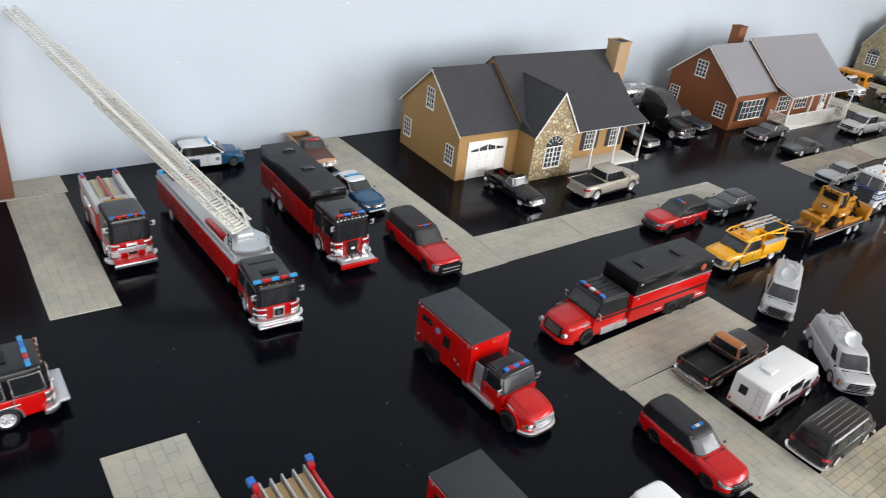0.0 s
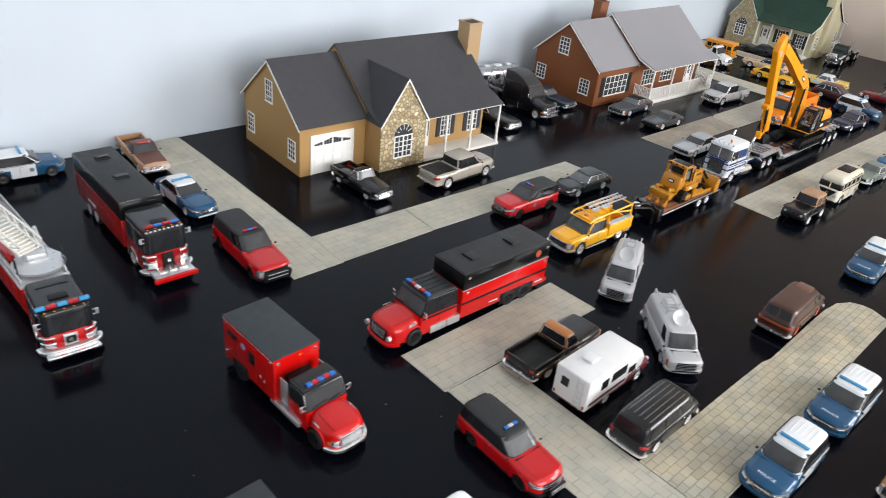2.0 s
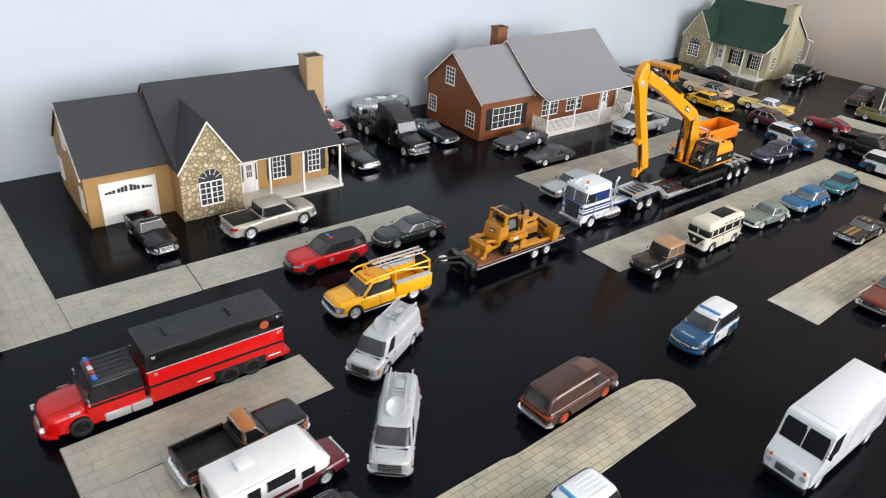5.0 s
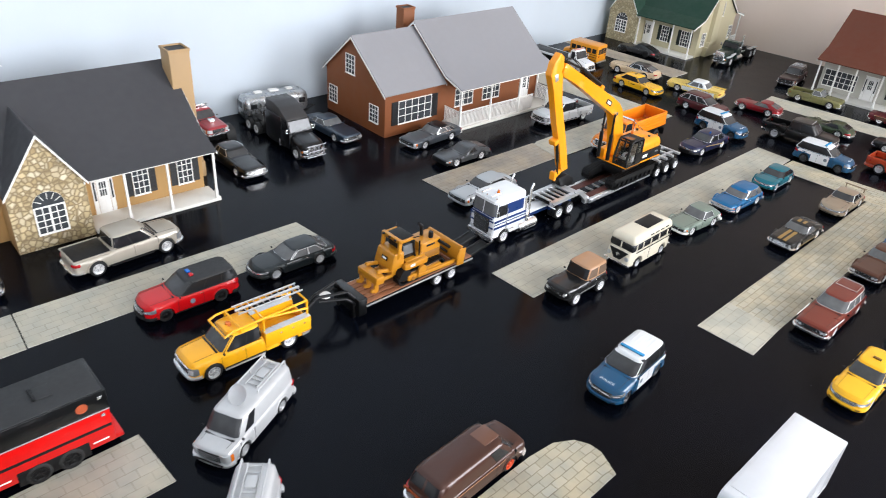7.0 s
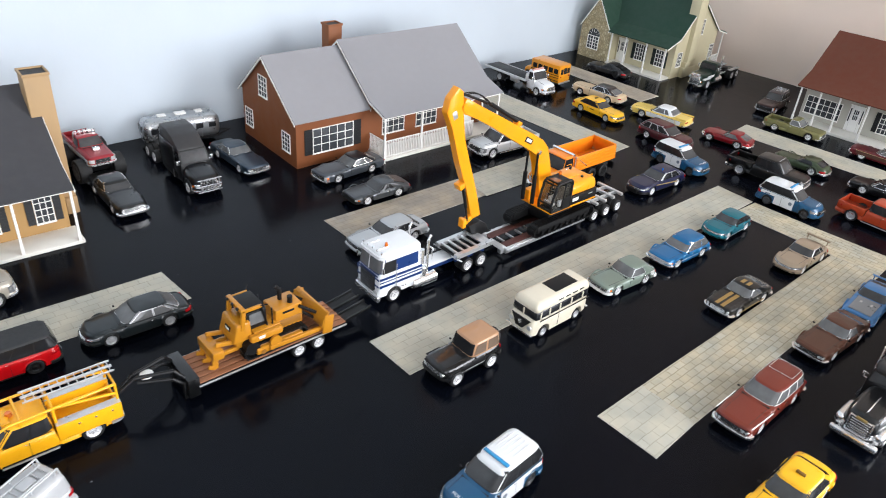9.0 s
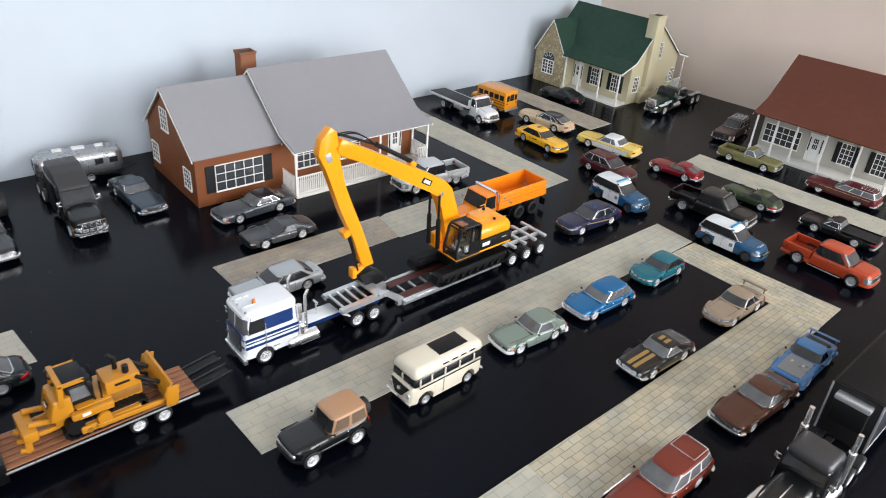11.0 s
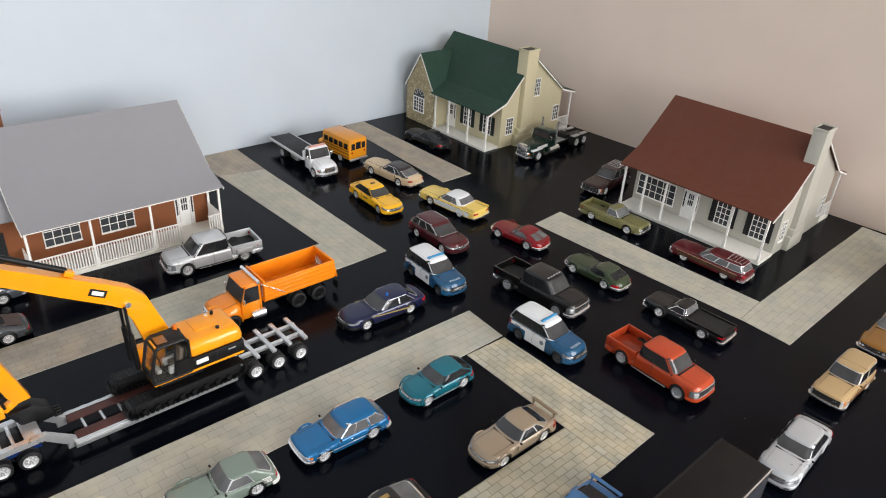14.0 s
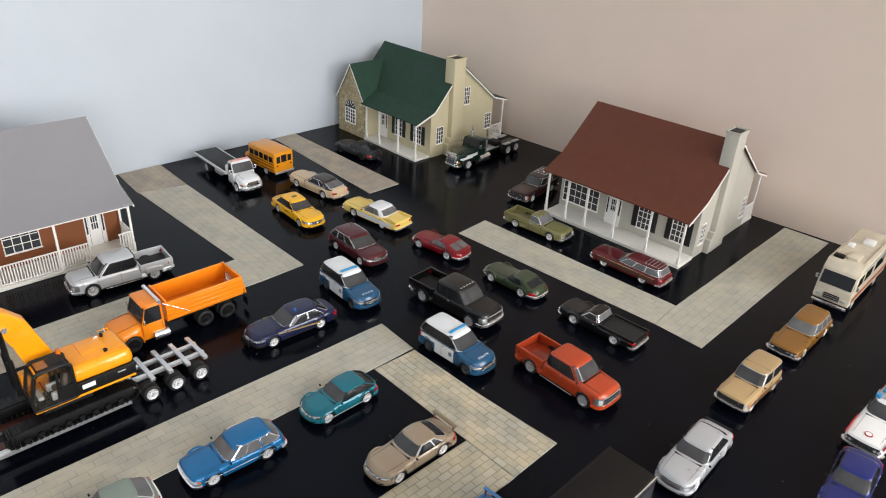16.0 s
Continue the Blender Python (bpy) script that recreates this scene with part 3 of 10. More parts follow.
sheet(PALE, [(0.4525, 0.2705), (0.62, 0.2725), (0.6185, 0.3195), (0.4525, 0.317)], 0, 0, G)
sheet(PALE, [(0.455, 0.03), (0.5075, 0.03), (0.507, 0.270), (0.4545, 0.270)], 0.0002, 90, G)
sheet(TAN, [(0.5085, 0.103), (0.605, 0.1045), (0.645, 0.1055), (0.741, 0.1096), (0.822, 0.1115), (0.8295, 0.128), (0.829, 0.137), (0.824, 0.1455), (0.8113, 0.1525), (0.7906, 0.1545), (0.7719, 0.1542), (0.6823, 0.151), (0.6724, 0.1531), (0.5085, 0.153)], 0, 0, T)
sheet(PALE, [(0.924, 0.2655), (1.10, 0.264), (1.25, 0.263), (1.405, 0.263), (1.4075, 0.307), (1.25, 0.309), (0.923, 0.312)], 0, 0, G)
sheet(TAN, [(1.3635, 0.158), (1.363, 0.113), (1.41, 0.1145), (1.4055, 0.19), (1.4045, 0.2605), (1.3635, 0.2615)], 0, 90, T)
sheet(TAN, [(1.0495, 0.1135), (1.3625, 0.1125), (1.363, 0.158), (1.051, 0.1585)], 0, 0, T)
sheet(PALE, [(1.0005, 0.1115), (1.049, 0.1135), (1.0505, 0.1585), (1.0, 0.1585)], 0.0002, 0, G)
sheet(TAN_DULL, [(0.996, 0.437), (1.17, 0.437), (1.172, 0.4815), (0.995, 0.4835)], 0, 0, T)
sheet(PALE, [(1.163, 0.4345), (1.365, 0.432), (1.3655, 0.4835), (1.18, 0.4815), (1.171, 0.478)], 0.0004, 0, G)
sheet(PALE, [(1.366, 0.4325), (1.412, 0.434), (1.411, 0.676), (1.3575, 0.690), (1.3655, 0.485)], 0, 90, G)
sheet(TAN_DULL, [(1.356, 0.690), (1.411, 0.677), (1.4125, 0.7555), (1.36, 0.7555)], 0, 90, T)
sheet(TAN_DULL, [(1.569, 0.5285), (1.616, 0.5295), (1.612, 0.7555), (1.578, 0.7555)], 0, 90, T)
sheet(PALE, [(1.5815, 0.388), (1.6275, 0.392), (1.64, 0.1555), (1.5975, 0.152)][::-1], 0, 93, G)
sheet(PALE, [(1.5965, 0.105), (1.896, 0.113), (1.894, 0.1625), (1.6395, 0.155), (1.5975, 0.1515)], 0.0002, 2, G)


def dust(count):
    """Pale specks of dust lying on the black sheet."""
    rnd = random.Random(11)
    own = bmesh.new()
    for _ in range(count):
        x, y, r = rnd.uniform(60, 1840), rnd.uniform(-60, 740), rnd.uniform(0.12, 0.42)
        a = rnd.uniform(0, 6.28)
        q = [(x + r * k * math.cos(a + g), y + r * math.sin(a + g), 0.03) for g, k in ((0.3, 1.6), (1.9, 0.8), (3.4, 1.5), (4.9, 0.9))]
        slab(q, 0.12, 0.02, bm=own)
    return tagged(part("dust", own, mat("pale_dust", "8d8f92", 0.9), None), "pale dust specks on the black tabletop", "dust", "", "stuff")


dust(150)


def wall_nicks():
    """Small chips in the wall paint."""
    rnd = random.Random(5)
    own = bmesh.new()
    for _ in range(26):
        x, z, r = rnd.uniform(-100, 900), rnd.uniform(60, 420), rnd.uniform(0.5, 1.4)
        q = [(x + r * math.cos(g) * rnd.uniform(0.6, 1.5), 756.9, z + r * math.sin(g) * rnd.uniform(0.5, 1.2)) for g in (0, 1.3, 2.6, 3.9, 5.1)]
        slab(q, 0.25, 0.3, bm=own)
    return tagged(part("paint_nicks", own, mat("chipped_wall_filler", "dfe3e6", 0.8), None), "small chips in the pale blue wall", "paint nicks", "", "stuff")


wall_nicks()

# ---------------------------------------------------------------- model houses (local: x along the front, y to the back, millimetres)
def stone_material(name, stones, mortar):
    m = mat(name, (0.45, 0.38, 0.27), 0.7, 0, 0, 0.2, 160, 0.05)
    nt = m.node_tree
    tc = next(n for n in nt.nodes if n.bl_idname == "ShaderNodeTexCoord")
    vo = nt.nodes.new("ShaderNodeTexVoronoi")
    vo.inputs["Scale"].default_value = 215
    ed = nt.nodes.new("ShaderNodeTexVoronoi")
    ed.feature = "DISTANCE_TO_EDGE"
    ed.inputs["Scale"].default_value = 215
    nt.links.new(tc.outputs["Object"], vo.inputs["Vector"])
    nt.links.new(tc.outputs["Object"], ed.inputs["Vector"])
    cr = nt.nodes.new("ShaderNodeValToRGB")
    for pos, h in zip((0.0, 0.35, 0.65, 1.0), stones):
        e = cr.color_ramp.elements.new(pos) if pos not in (0.0, 1.0) else cr.color_ramp.elements[0 if pos == 0 else -1]
        e.color = (*lin(h), 1)
    sep = nt.nodes.new("ShaderNodeSeparateColor")
    nt.links.new(vo.outputs["Color"], sep.inputs[0])
    nt.links.new(sep.outputs[0], cr.inputs[0])
    th = nt.nodes.new("ShaderNodeMapRange")
    th.inputs["From Min"].default_value, th.inputs["From Max"].default_value = 0.0, 0.22
    nt.links.new(ed.outputs["Distance"], th.inputs["Value"])
    mx = nt.nodes.new("ShaderNodeMix")
    mx.data_type = "RGBA"
    mx.inputs[6].default_value = (*lin(mortar), 1)
    nt.links.new(th.outputs[0], mx.inputs["Factor"])
    nt.links.new(cr.outputs[0], mx.inputs[7])
    mul = next(n for n in nt.nodes if n.bl_idname == "ShaderNodeMix" and n.blend_type == "MULTIPLY")
    nt.links.new(mx.outputs[2], mul.inputs[6])
    return m


STONE = stone_material("printed_fieldstone", ("a08b64", "c4b28a", "b09f7d", "d8ccae"), "78674a")
STONE_PALE = stone_material("printed_pale_fieldstone", ("a59672", "bdae8a", "ab9d7e", "c9bd9c"), "8d7f60")
PANE = mat("dark_house_pane", (0.05, 0.055, 0.06), 0.15, 0, 0, 0.3, 200)
TRIM = mat("white_trim", "eeece6", 0.5, 0, 0, 0.03, 200, 0.04)
DECK = mat("white_porch_deck", "e2dfd6", 0.6, 0, 0, 0.05, 150, 0.05)


def surface(origin, along, up=(0, 0, 1)):
    """A frame on a wall: origin at its lower corner, u along it, v up; the third axis points outwards."""
    u, v = Vector(along).normalized(), Vector(up)
    n = u.cross(v)
    return Matrix(((u.x, v.x, n.x, origin[0]), (u.y, v.y, n.y, origin[1]), (u.z, v.z, n.z, origin[2]), (0, 0, 0, 1)))


def on(m, u0, v0, u1, v1, out0, out1):
    """A bar on a surface, from (u0, v0) to (u1, v1), between two distances from it."""
    b = box(u1 - u0, v1 - v0, out1 - out0, ((u0 + u1) / 2, (v0 + v1) / 2, (out0 + out1) / 2), 0.0)
    b.transform(m)
    return b


def house_window(parent, m, u, v, w, h, cols, rows, arch=False):
    """White sash with glazing bars over a dark pane; u, v: the lower left corner."""
    win = part("window", on(m, u, v, u + w, v + h, 0.0, 0.35), PANE, parent)
    fr = bmesh.new()
    t = 1.2 if arch else 0.75
    if arch:
        merge(fr, on(m, u + w / 2 - 0.8, v, u + w / 2 + 0.8, v + h, 0.3, 0.95))
    for a in ((u - t, v - t, u + w + t, v), (u - t, v + h, u + w + t, v + h + t), (u - t, v, u, v + h), (u + w, v, u + w + t, v + h)):
        merge(fr, on(m, *a, 0.0, 1.0))
    for k in range(1, cols):
        x = u + w * k / cols
        thick = 0.36
        merge(fr, on(m, x - thick, v, x + thick, v + h, 0.3, 0.75))
    for k in range(1, rows):
        y = v + h * k / rows
        merge(fr, on(m, u, y - 0.36, u + w, y + 0.36, 0.3, 0.75))
    part("sash", fr, TRIM, win)
    part("sill", on(m, u - 1.2, v - 1.4, u + w + 1.2, v - 0.7, 0.0, 1.5), TRIM, win)
    if arch:
        n, r = 12, w / 2 + t
        ow = bmesh.new()
        cx, cy = u + w / 2, v + h + t
        pts = [(cx + r * math.cos(math.pi * k / n), cy + r * math.sin(math.pi * k / n)) for k in range(n + 1)]
        fan = slab([m @ Vector((x, y, 0)) for x, y in pts], 0.35, 0.1)
        part("arched_pane", fan, PANE, win)
        for rad, ww in ((r - 0.3, 0.45), (r * 0.5, 0.3)):
            for k in range(n):
                a, b = math.pi * k / n, math.pi * (k + 1) / n
                q = [(cx + (rad + s * ww) * math.cos(g), cy + (rad + s * ww) * math.sin(g)) for g, s in ((a, -1), (b, -1), (b, 1), (a, 1))]
                slab([m @ Vector((x, y, 0)) for x, y in q], 0.9, 0.1, bm=ow)
        for k in range(1, 6):
            g = math.pi * k / 6
            d, p = Vector((math.cos(g), math.sin(g))), Vector((-math.sin(g), math.cos(g))) * 0.22
            q = [Vector((cx, cy)) + d * r * 0.5 - p, Vector((cx, cy)) + d * r * 0.96 - p, Vector((cx, cy)) + d * r * 0.96 + p, Vector((cx, cy)) + d * r * 0.5 + p]
            slab([m @ Vector((x.x, x.y, 0)) for x in q], 0.75, 0.1, bm=ow)
        part("arch_trim", ow, TRIM, win)
    return win


def shutters(parent, m, u, v, w, h, material, wide=6.0):
    for a in (u - wide - 1.2, u + w + 1.2):
        b = part("shutter", on(m, a, v - 0.4, a + wide, v + h + 0.4, 0.0, 0.9), material, parent)
        for k in range(9):
            z = v + h * (k + 0.5) / 9
            part("shutter_slat", on(m, a + 0.7, z - 0.3, a + wide - 0.7, z + 0.3, 0.8, 1.2), material, b)


def house_door(parent, m, u, w, h, sidelights=True):
    d = part("door", on(m, u, 0.2, u + w, h, 0.0, 0.7), WHITE, parent, "white panelled front door")
    for k in range(3):
        for j in range(2):
            part("door_pane", on(m, u + w * (0.22 + 0.2 * k), h * (0.52 + 0.19 * j), u + w * (0.36 + 0.2 * k), h * (0.68 + 0.19 * j), 0.5, 0.85), PANE, d)
    for k in range(2):
        part("door_panel", on(m, u + w * (0.14 + 0.38 * k), h * 0.08, u + w * (0.46 + 0.38 * k), h * 0.44, 0.5, 0.95), WHITE, d)
    if sidelights:
        for a in (u - 3.6, u + w + 0.8):
            part("sidelight", on(m, a - 0.4, 0.2, a + 3.2, h, 0.0, 0.6), WHITE, parent)
            part("sidelight_pane", on(m, a + 0.6, h * 0.42, a + 2.2, h * 0.9, 0.5, 0.8), PANE, parent)
    part("door_trim", on(m, u - 4.6, h, u + w + 4.6, h + 1.2, 0.0, 1.0), TRIM, parent)


def roof_line(parent, name, line, x0, x1, material, thick=1.3, rake=True):
    """A roof over a line of (y, z) points, from eave to eave, between x0 and x1, with white rake boards."""
    own = bmesh.new()
    off = []
    for i, (y, z) in enumerate(line):
        off.append((y, z + thick))
    a = [(y, z) for y, z in line]
    outline = off + a[::-1]
    va = [own.verts.new((x0, y, z)) for y, z in outline]
    vb = [own.verts.new((x1, y, z)) for y, z in outline]
    n = len(outline)
    k = len(line)
    for i in range(k - 1):
        own.faces.new((va[i], va[i + 1], va[n - 2 - i], va[n - 1 - i]))
        own.faces.new((vb[i + 1], vb[i], vb[n - 1 - i], vb[n - 2 - i]))
    for i in range(n):
        j = (i + 1) % n
        own.faces.new((va[i], vb[i], vb[j], va[j]))
    roof = part(name, own, material, parent, angle=20)
    if rake:
        for x, s in ((x0 + 0.2, 1), (x1 - 0.2, -1)):
            b = bmesh.new()
            for (y, z), (p, q) in zip(line, line[1:]):
                o = [(x, y, z - 2.0), (x, p, q - 2.0), (x, p, q - 0.05), (x, y, z - 0.05)]
                slab(o, 0.0 if s > 0 else 0.9, 0.9 if s > 0 else 0.0, bm=b)
            part("rake_board", b, TRIM, roof)
    return roof


def block(parent, name, x0, x1, line, material, y_front, y_back):
    """Walls of a gabled block, hollow, 1.5 thick; line: its roof from front to back."""
    own = bmesh.new()
    inner = [(y, z) for y, z in line if y_front < y < y_back]
    zf, zb = ramp_at(line, y_front), ramp_at(line, y_back)
    out = [(y_front, 0), (y_back, 0), (y_back, zb)] + inner[::-1] + [(y_front, zf)]
    for x in (x0, x1 - 1.5):
        a = [own.verts.new((x, y, z)) for y, z in out]
        b = [own.verts.new((x + 1.5, y, z)) for y, z in out]
        own.faces.new(a)
        own.faces.new(b[::-1])
        for i in range(len(a)):
            j = (i + 1) % len(a)
            own.faces.new((a[i], b[i], b[j], a[j]))
    for y, h in ((y_front, zf), (y_back - 1.5, zb)):
        box(x1 - x0 - 3.02, 1.5, h, ((x0 + x1) / 2, y + 0.75, h / 2), 0, bm=own)
    return part(name, own, material, parent, angle=20)


def house_chimney(parent, x, y, sx, sy, top, material, z0=0.0, steps=True):
    b = box(sx, sy, top - z0, (x, y, (top + z0) / 2), 0.3)
    ch = part("chimney", b, material, parent)
    rim = bmesh.new()
    for a in ((sx + 1.6, 1.6, 0, sy / 2), (sx + 1.6, 1.6, 0, -sy / 2), (1.6, sy - 1.6, sx / 2, 0), (1.6, sy - 1.6, -sx / 2, 0)):
        box(a[0], a[1], 2.4, (x + a[2], y + a[3], top + 0.6), 0.2, bm=rim)
    part("chimney_cap", rim, material, ch)
    part("flue", box(sx - 2, sy - 2, 0.4, (x, y, top + 0.25), 0), INTERIOR, ch)
    if steps:
        part("chimney_base", box(sx * 0.5, sy + 14, 16, (x + sx * 0.27, y, 8.0), 0.3), material, ch)
        part("chimney_shoulder", box(sx * 0.5, sy + 7, 8, (x + sx * 0.265, y, 20.0), 0.3), material, ch)
    return ch


def posts(parent, xs, y, h, z0):
    for x in xs:
        b = box(2.0, 2.0, h - z0, (x, y, (h + z0) / 2), 0.15, 1)
        box(2.7, 2.7, 8, (x, y, z0 + 4), 0.15, 1, bm=b)
        part("porch_post", b, TRIM, parent)


def railing(parent, x0, x1, y, z0, step=2.35, h=12.5, across=False):
    def bar(a, b, zc, s):
        n = abs(b - a)
        return box(n, s, s, ((a + b) / 2, y, zc), 0.1, 1) if not across else box(s, n, s, (y, (a + b) / 2, zc), 0.1, 1)
    r = part("porch_railing", merge(bar(x0, x1, z0 + h, 1.1), bar(x0, x1, z0 + 1.8, 0.9)), TRIM, parent)
    n = max(2, int(abs(x1 - x0) / step))
    me = None
    for k in range(n):
        a = x0 + (x1 - x0) * (k + 0.5) / n
        at = pose(*((a * MM, y * MM, (z0 + h / 2) * MM) if not across else (y * MM, a * MM, (z0 + h / 2) * MM)))
        if me is None:
            o = part("baluster", box(0.95, 0.95, h - 1.5, (0, 0, 0), 0), TRIM, r, at=at)
            me = o.data
        else:
            part("baluster", me, None, r, at=at)


def house_tan():
    h = thing("model_house", "tan model house with dark grey roof, stone gable and garage", "model house", 0.549, 0.6015, -2.0)
    wall = mat("tan_house_wall", "a98450", 0.6, 0, 0, 0.06, 90, 0.05)
    roof = mat("charcoal_roof", "38383b", 0.75, 0, 0, 0.10, 120, 0.12, 700)
    shut = mat("dark_shutter", "2a2b2c", 0.5)
    wing = [(-3.5, 52.5), (61, 105.5), (122, 53)]
    main = [(-30, 51.0), (-2, 61.5), (62, 113.5), (126, 54)]
    block(h, "garage_wall", 0, 80, wing, wall, 0, 118)
    roof_line(h, "garage_roof", wing, -2.5, 80.5, roof)
    block(h, "house_wall", 80, 254, main, wall, 0, 122)
    roof_line(h, "house_roof", [(-27.9, 51.8)] + main[1:], 78.5, 139.5, roof, rake=False)
    roof_line(h, "house_roof", main, 139.5, 257, roof)
    # stone-faced front gable
    x0, x1, px, eave, peak, yf = 79.5, 140, 110.5, 54, 100, -29
    own = bmesh.new()
    out = [(x0, 0), (x1, 0), (x1, eave), (px, peak), (x0, eave)]
    prism(out, yf, yf + 1.5, bm=own)
    part("stone_gable", own, STONE, h, "gable wall printed with fieldstones")
    for x in (x0, x1 - 1.5):
        part("gable_side_wall", box(1.5, 33, eave, (x + 0.75, yf + 18.1, eave / 2), 0), wall, h)
    gab = bmesh.new()
    for s in (-1, 1):
        ex = x0 - 2 if s < 0 else x1 + 2
        ez = eave - 2.5
        slab([(px, yf - 2, peak), (px, 45, peak), (ex, 45, ez), (ex, yf - 2, ez)] if s > 0 else [(px, 45, peak), (px, yf - 2, peak), (ex, yf - 2, ez), (ex, 45, ez)], 1.3, 0.0, bm=gab)
    part("gable_roof", gab, roof, h)
    tr = bmesh.new()
    for s in (-1, 1):
        ex = x0 - 2 if s < 0 else x1 + 2
        slab([(px, yf - 1.8, peak), (ex, yf - 1.8, eave - 2.5), (ex, yf - 1.8, eave - 5), (px, yf - 1.8, peak - 2.6)], 0.5, 0.5, bm=tr)
    part("gable_trim", tr, TRIM, h)
    fm = surface((x0, yf, 0), (1, 0, 0))
    house_window(h, fm, 18.5, 14, 22, 23, 4, 4, arch=True)
    # garage
    gm = surface((0, 0, 0), (1, 0, 0))
    g = part("garage_door", on(gm, 14, 0.3, 63, 41.5, 0, 0.5), TRIM, h, "white panelled garage door")
    for r in range(3):
        for c in range(4):
            part("door_panel", on(gm, 16.5 + c * 11.4, 2 + r * 9.8, 26.7 + c * 11.4, 10.4 + r * 9.8, 0.45, 1.0), TRIM, g)
    for c in range(4):
        lo, hi = ((33.2, 35.2), (35.2, 38.2), (38.2, 35.2), (35.2, 33.2))[c]
        for k in range(3):
            a, b = 16.8 + c * 11.4 + k * 3.3, 16.8 + c * 11.4 + k * 3.3 + 2.8
            z0, z1 = lo + (hi - lo) * k / 3, lo + (hi - lo) * (k + 0.85) / 3
            part("garage_pane", slab([gm @ Vector((x, y, 0)) for x, y in ((a, 31.6), (b, 31.6), (b, z1), (a, z0))], 0.95, 0.1), PANE, g)
    part("garage_trim", merge(on(gm, 12.3, 0, 13.9, 43.2, 0, 1.0), merge(on(gm, 63.1, 0, 64.7, 43.2, 0, 1.0), on(gm, 13.9, 41.6, 63.1, 43.2, 0, 1.0))), TRIM, g)
    # left gable windows
    lm = surface((0, 118, 0), (0, -1, 0))
    house_window(h, lm, 8, 15, 13, 20, 3, 4)
    house_window(h, lm, 96, 15, 13, 20, 3, 4)
    house_window(h, lm, 50, 62, 13, 22, 3, 4)
    # porch
    part("porch_deck", box(116, 29, 3.2, (199.5, -14.5, 1.6), 0.2), DECK, h)
    pm = surface((141, 0, 0), (1, 0, 0))
    house_door(h, pm, 14, 10.5, 39)
    for u in (46.5, 88.5):
        house_window(h, pm, u, 13, 13.5, 25, 3, 4)
        shutters(h, pm, u, 13, 13.5, 25, shut)
    posts(h, (172, 210, 254), -27.5, 51, 3.2)
    part("porch_beam", box(113, 2, 2.2, (198.5, -27.5, 50.5), 0.2), TRIM, h)
    house_chimney(h, 259, 45, 20, 20, 128, mat("tan_chimney", "a98b63", 0.6, 0, 0, 0.06, 90))
    return h


def house_brown():
    h = thing("model_house", "brown model house with light grey roof and white railed porch", "model house", 1.033, 0.5945, -1.2)
    wall = mat("brown_house_wall", "7c4621", 0.6, 0, 0, 0.07, 90, 0.05)
    roof = mat("light_grey_roof", "8b8a8d", 0.75, 0, 0, 0.06, 120, 0.1, 700)
    shut = mat("black_shutter", "17191b", 0.5)
    wing = [(-3.5, 51.5), (64, 105), (124, 53)]
    main = [(-33, 51), (-2, 61), (63, 111.5), (128, 54)]
    block(h, "wing_wall", 0, 93, wing, wall, 0, 119)
    roof_line(h, "wing_roof", wing, -3, 92.5, roof)
    block(h, "house_wall", 93, 266, main, wall, 0, 122)
    roof_line(h, "house_roof", main, 91, 270, roof)
    fm = surface((0, 0, 0), (1, 0, 0))
    house_window(h, fm, 20.5, 14, 50.5, 27, 5, 3)
    shutters(h, fm, 20.5, 13.5, 50.5, 28, shut, 9.5)
    lm = surface((0, 119, 0), (0, -1, 0))
    house_window(h, lm, 6, 14, 16, 20, 3, 4)
    house_window(h, lm, 90, 14, 16, 20, 3, 4)
    house_window(h, lm, 42, 60, 17, 22, 3, 4)
    part("porch_deck", box(174, 33, 3.2, (179, -16.5, 1.6), 0.2), DECK, h)
    pm = surface((97, 0, 0), (1, 0, 0))
    for u in (15, 64):
        house_window(h, pm, u, 18, 30, 22, 4, 3)
    house_door(h, pm, 138.5, 11, 40)
    posts(h, (93, 145, 198, 265), -31, 51, 3.2)
    posts(h, (265,), -3, 58, 3.2)
    part("porch_beam", box(173, 2, 2.2, (179, -31, 50.5), 0.2), TRIM, h)
    railing(h, 94, 144, -31, 3.2, h=20)
    railing(h, 146, 197, -31, 3.2, h=20)
    railing(h, 199, 226, -31, 3.2, h=20)
    railing(h, 252, 264, -31, 3.2, h=20)
    railing(h, -30, -2, 93, 3.2, h=20, across=True)
    railing(h, -30, -3, 265, 3.2, h=20, across=True)
    house_chimney(h, 106, 97, 18, 15, 120, mat("brown_chimney", "7f4a26", 0.6, 0, 0, 0.07, 90), 70, steps=False)
    return h


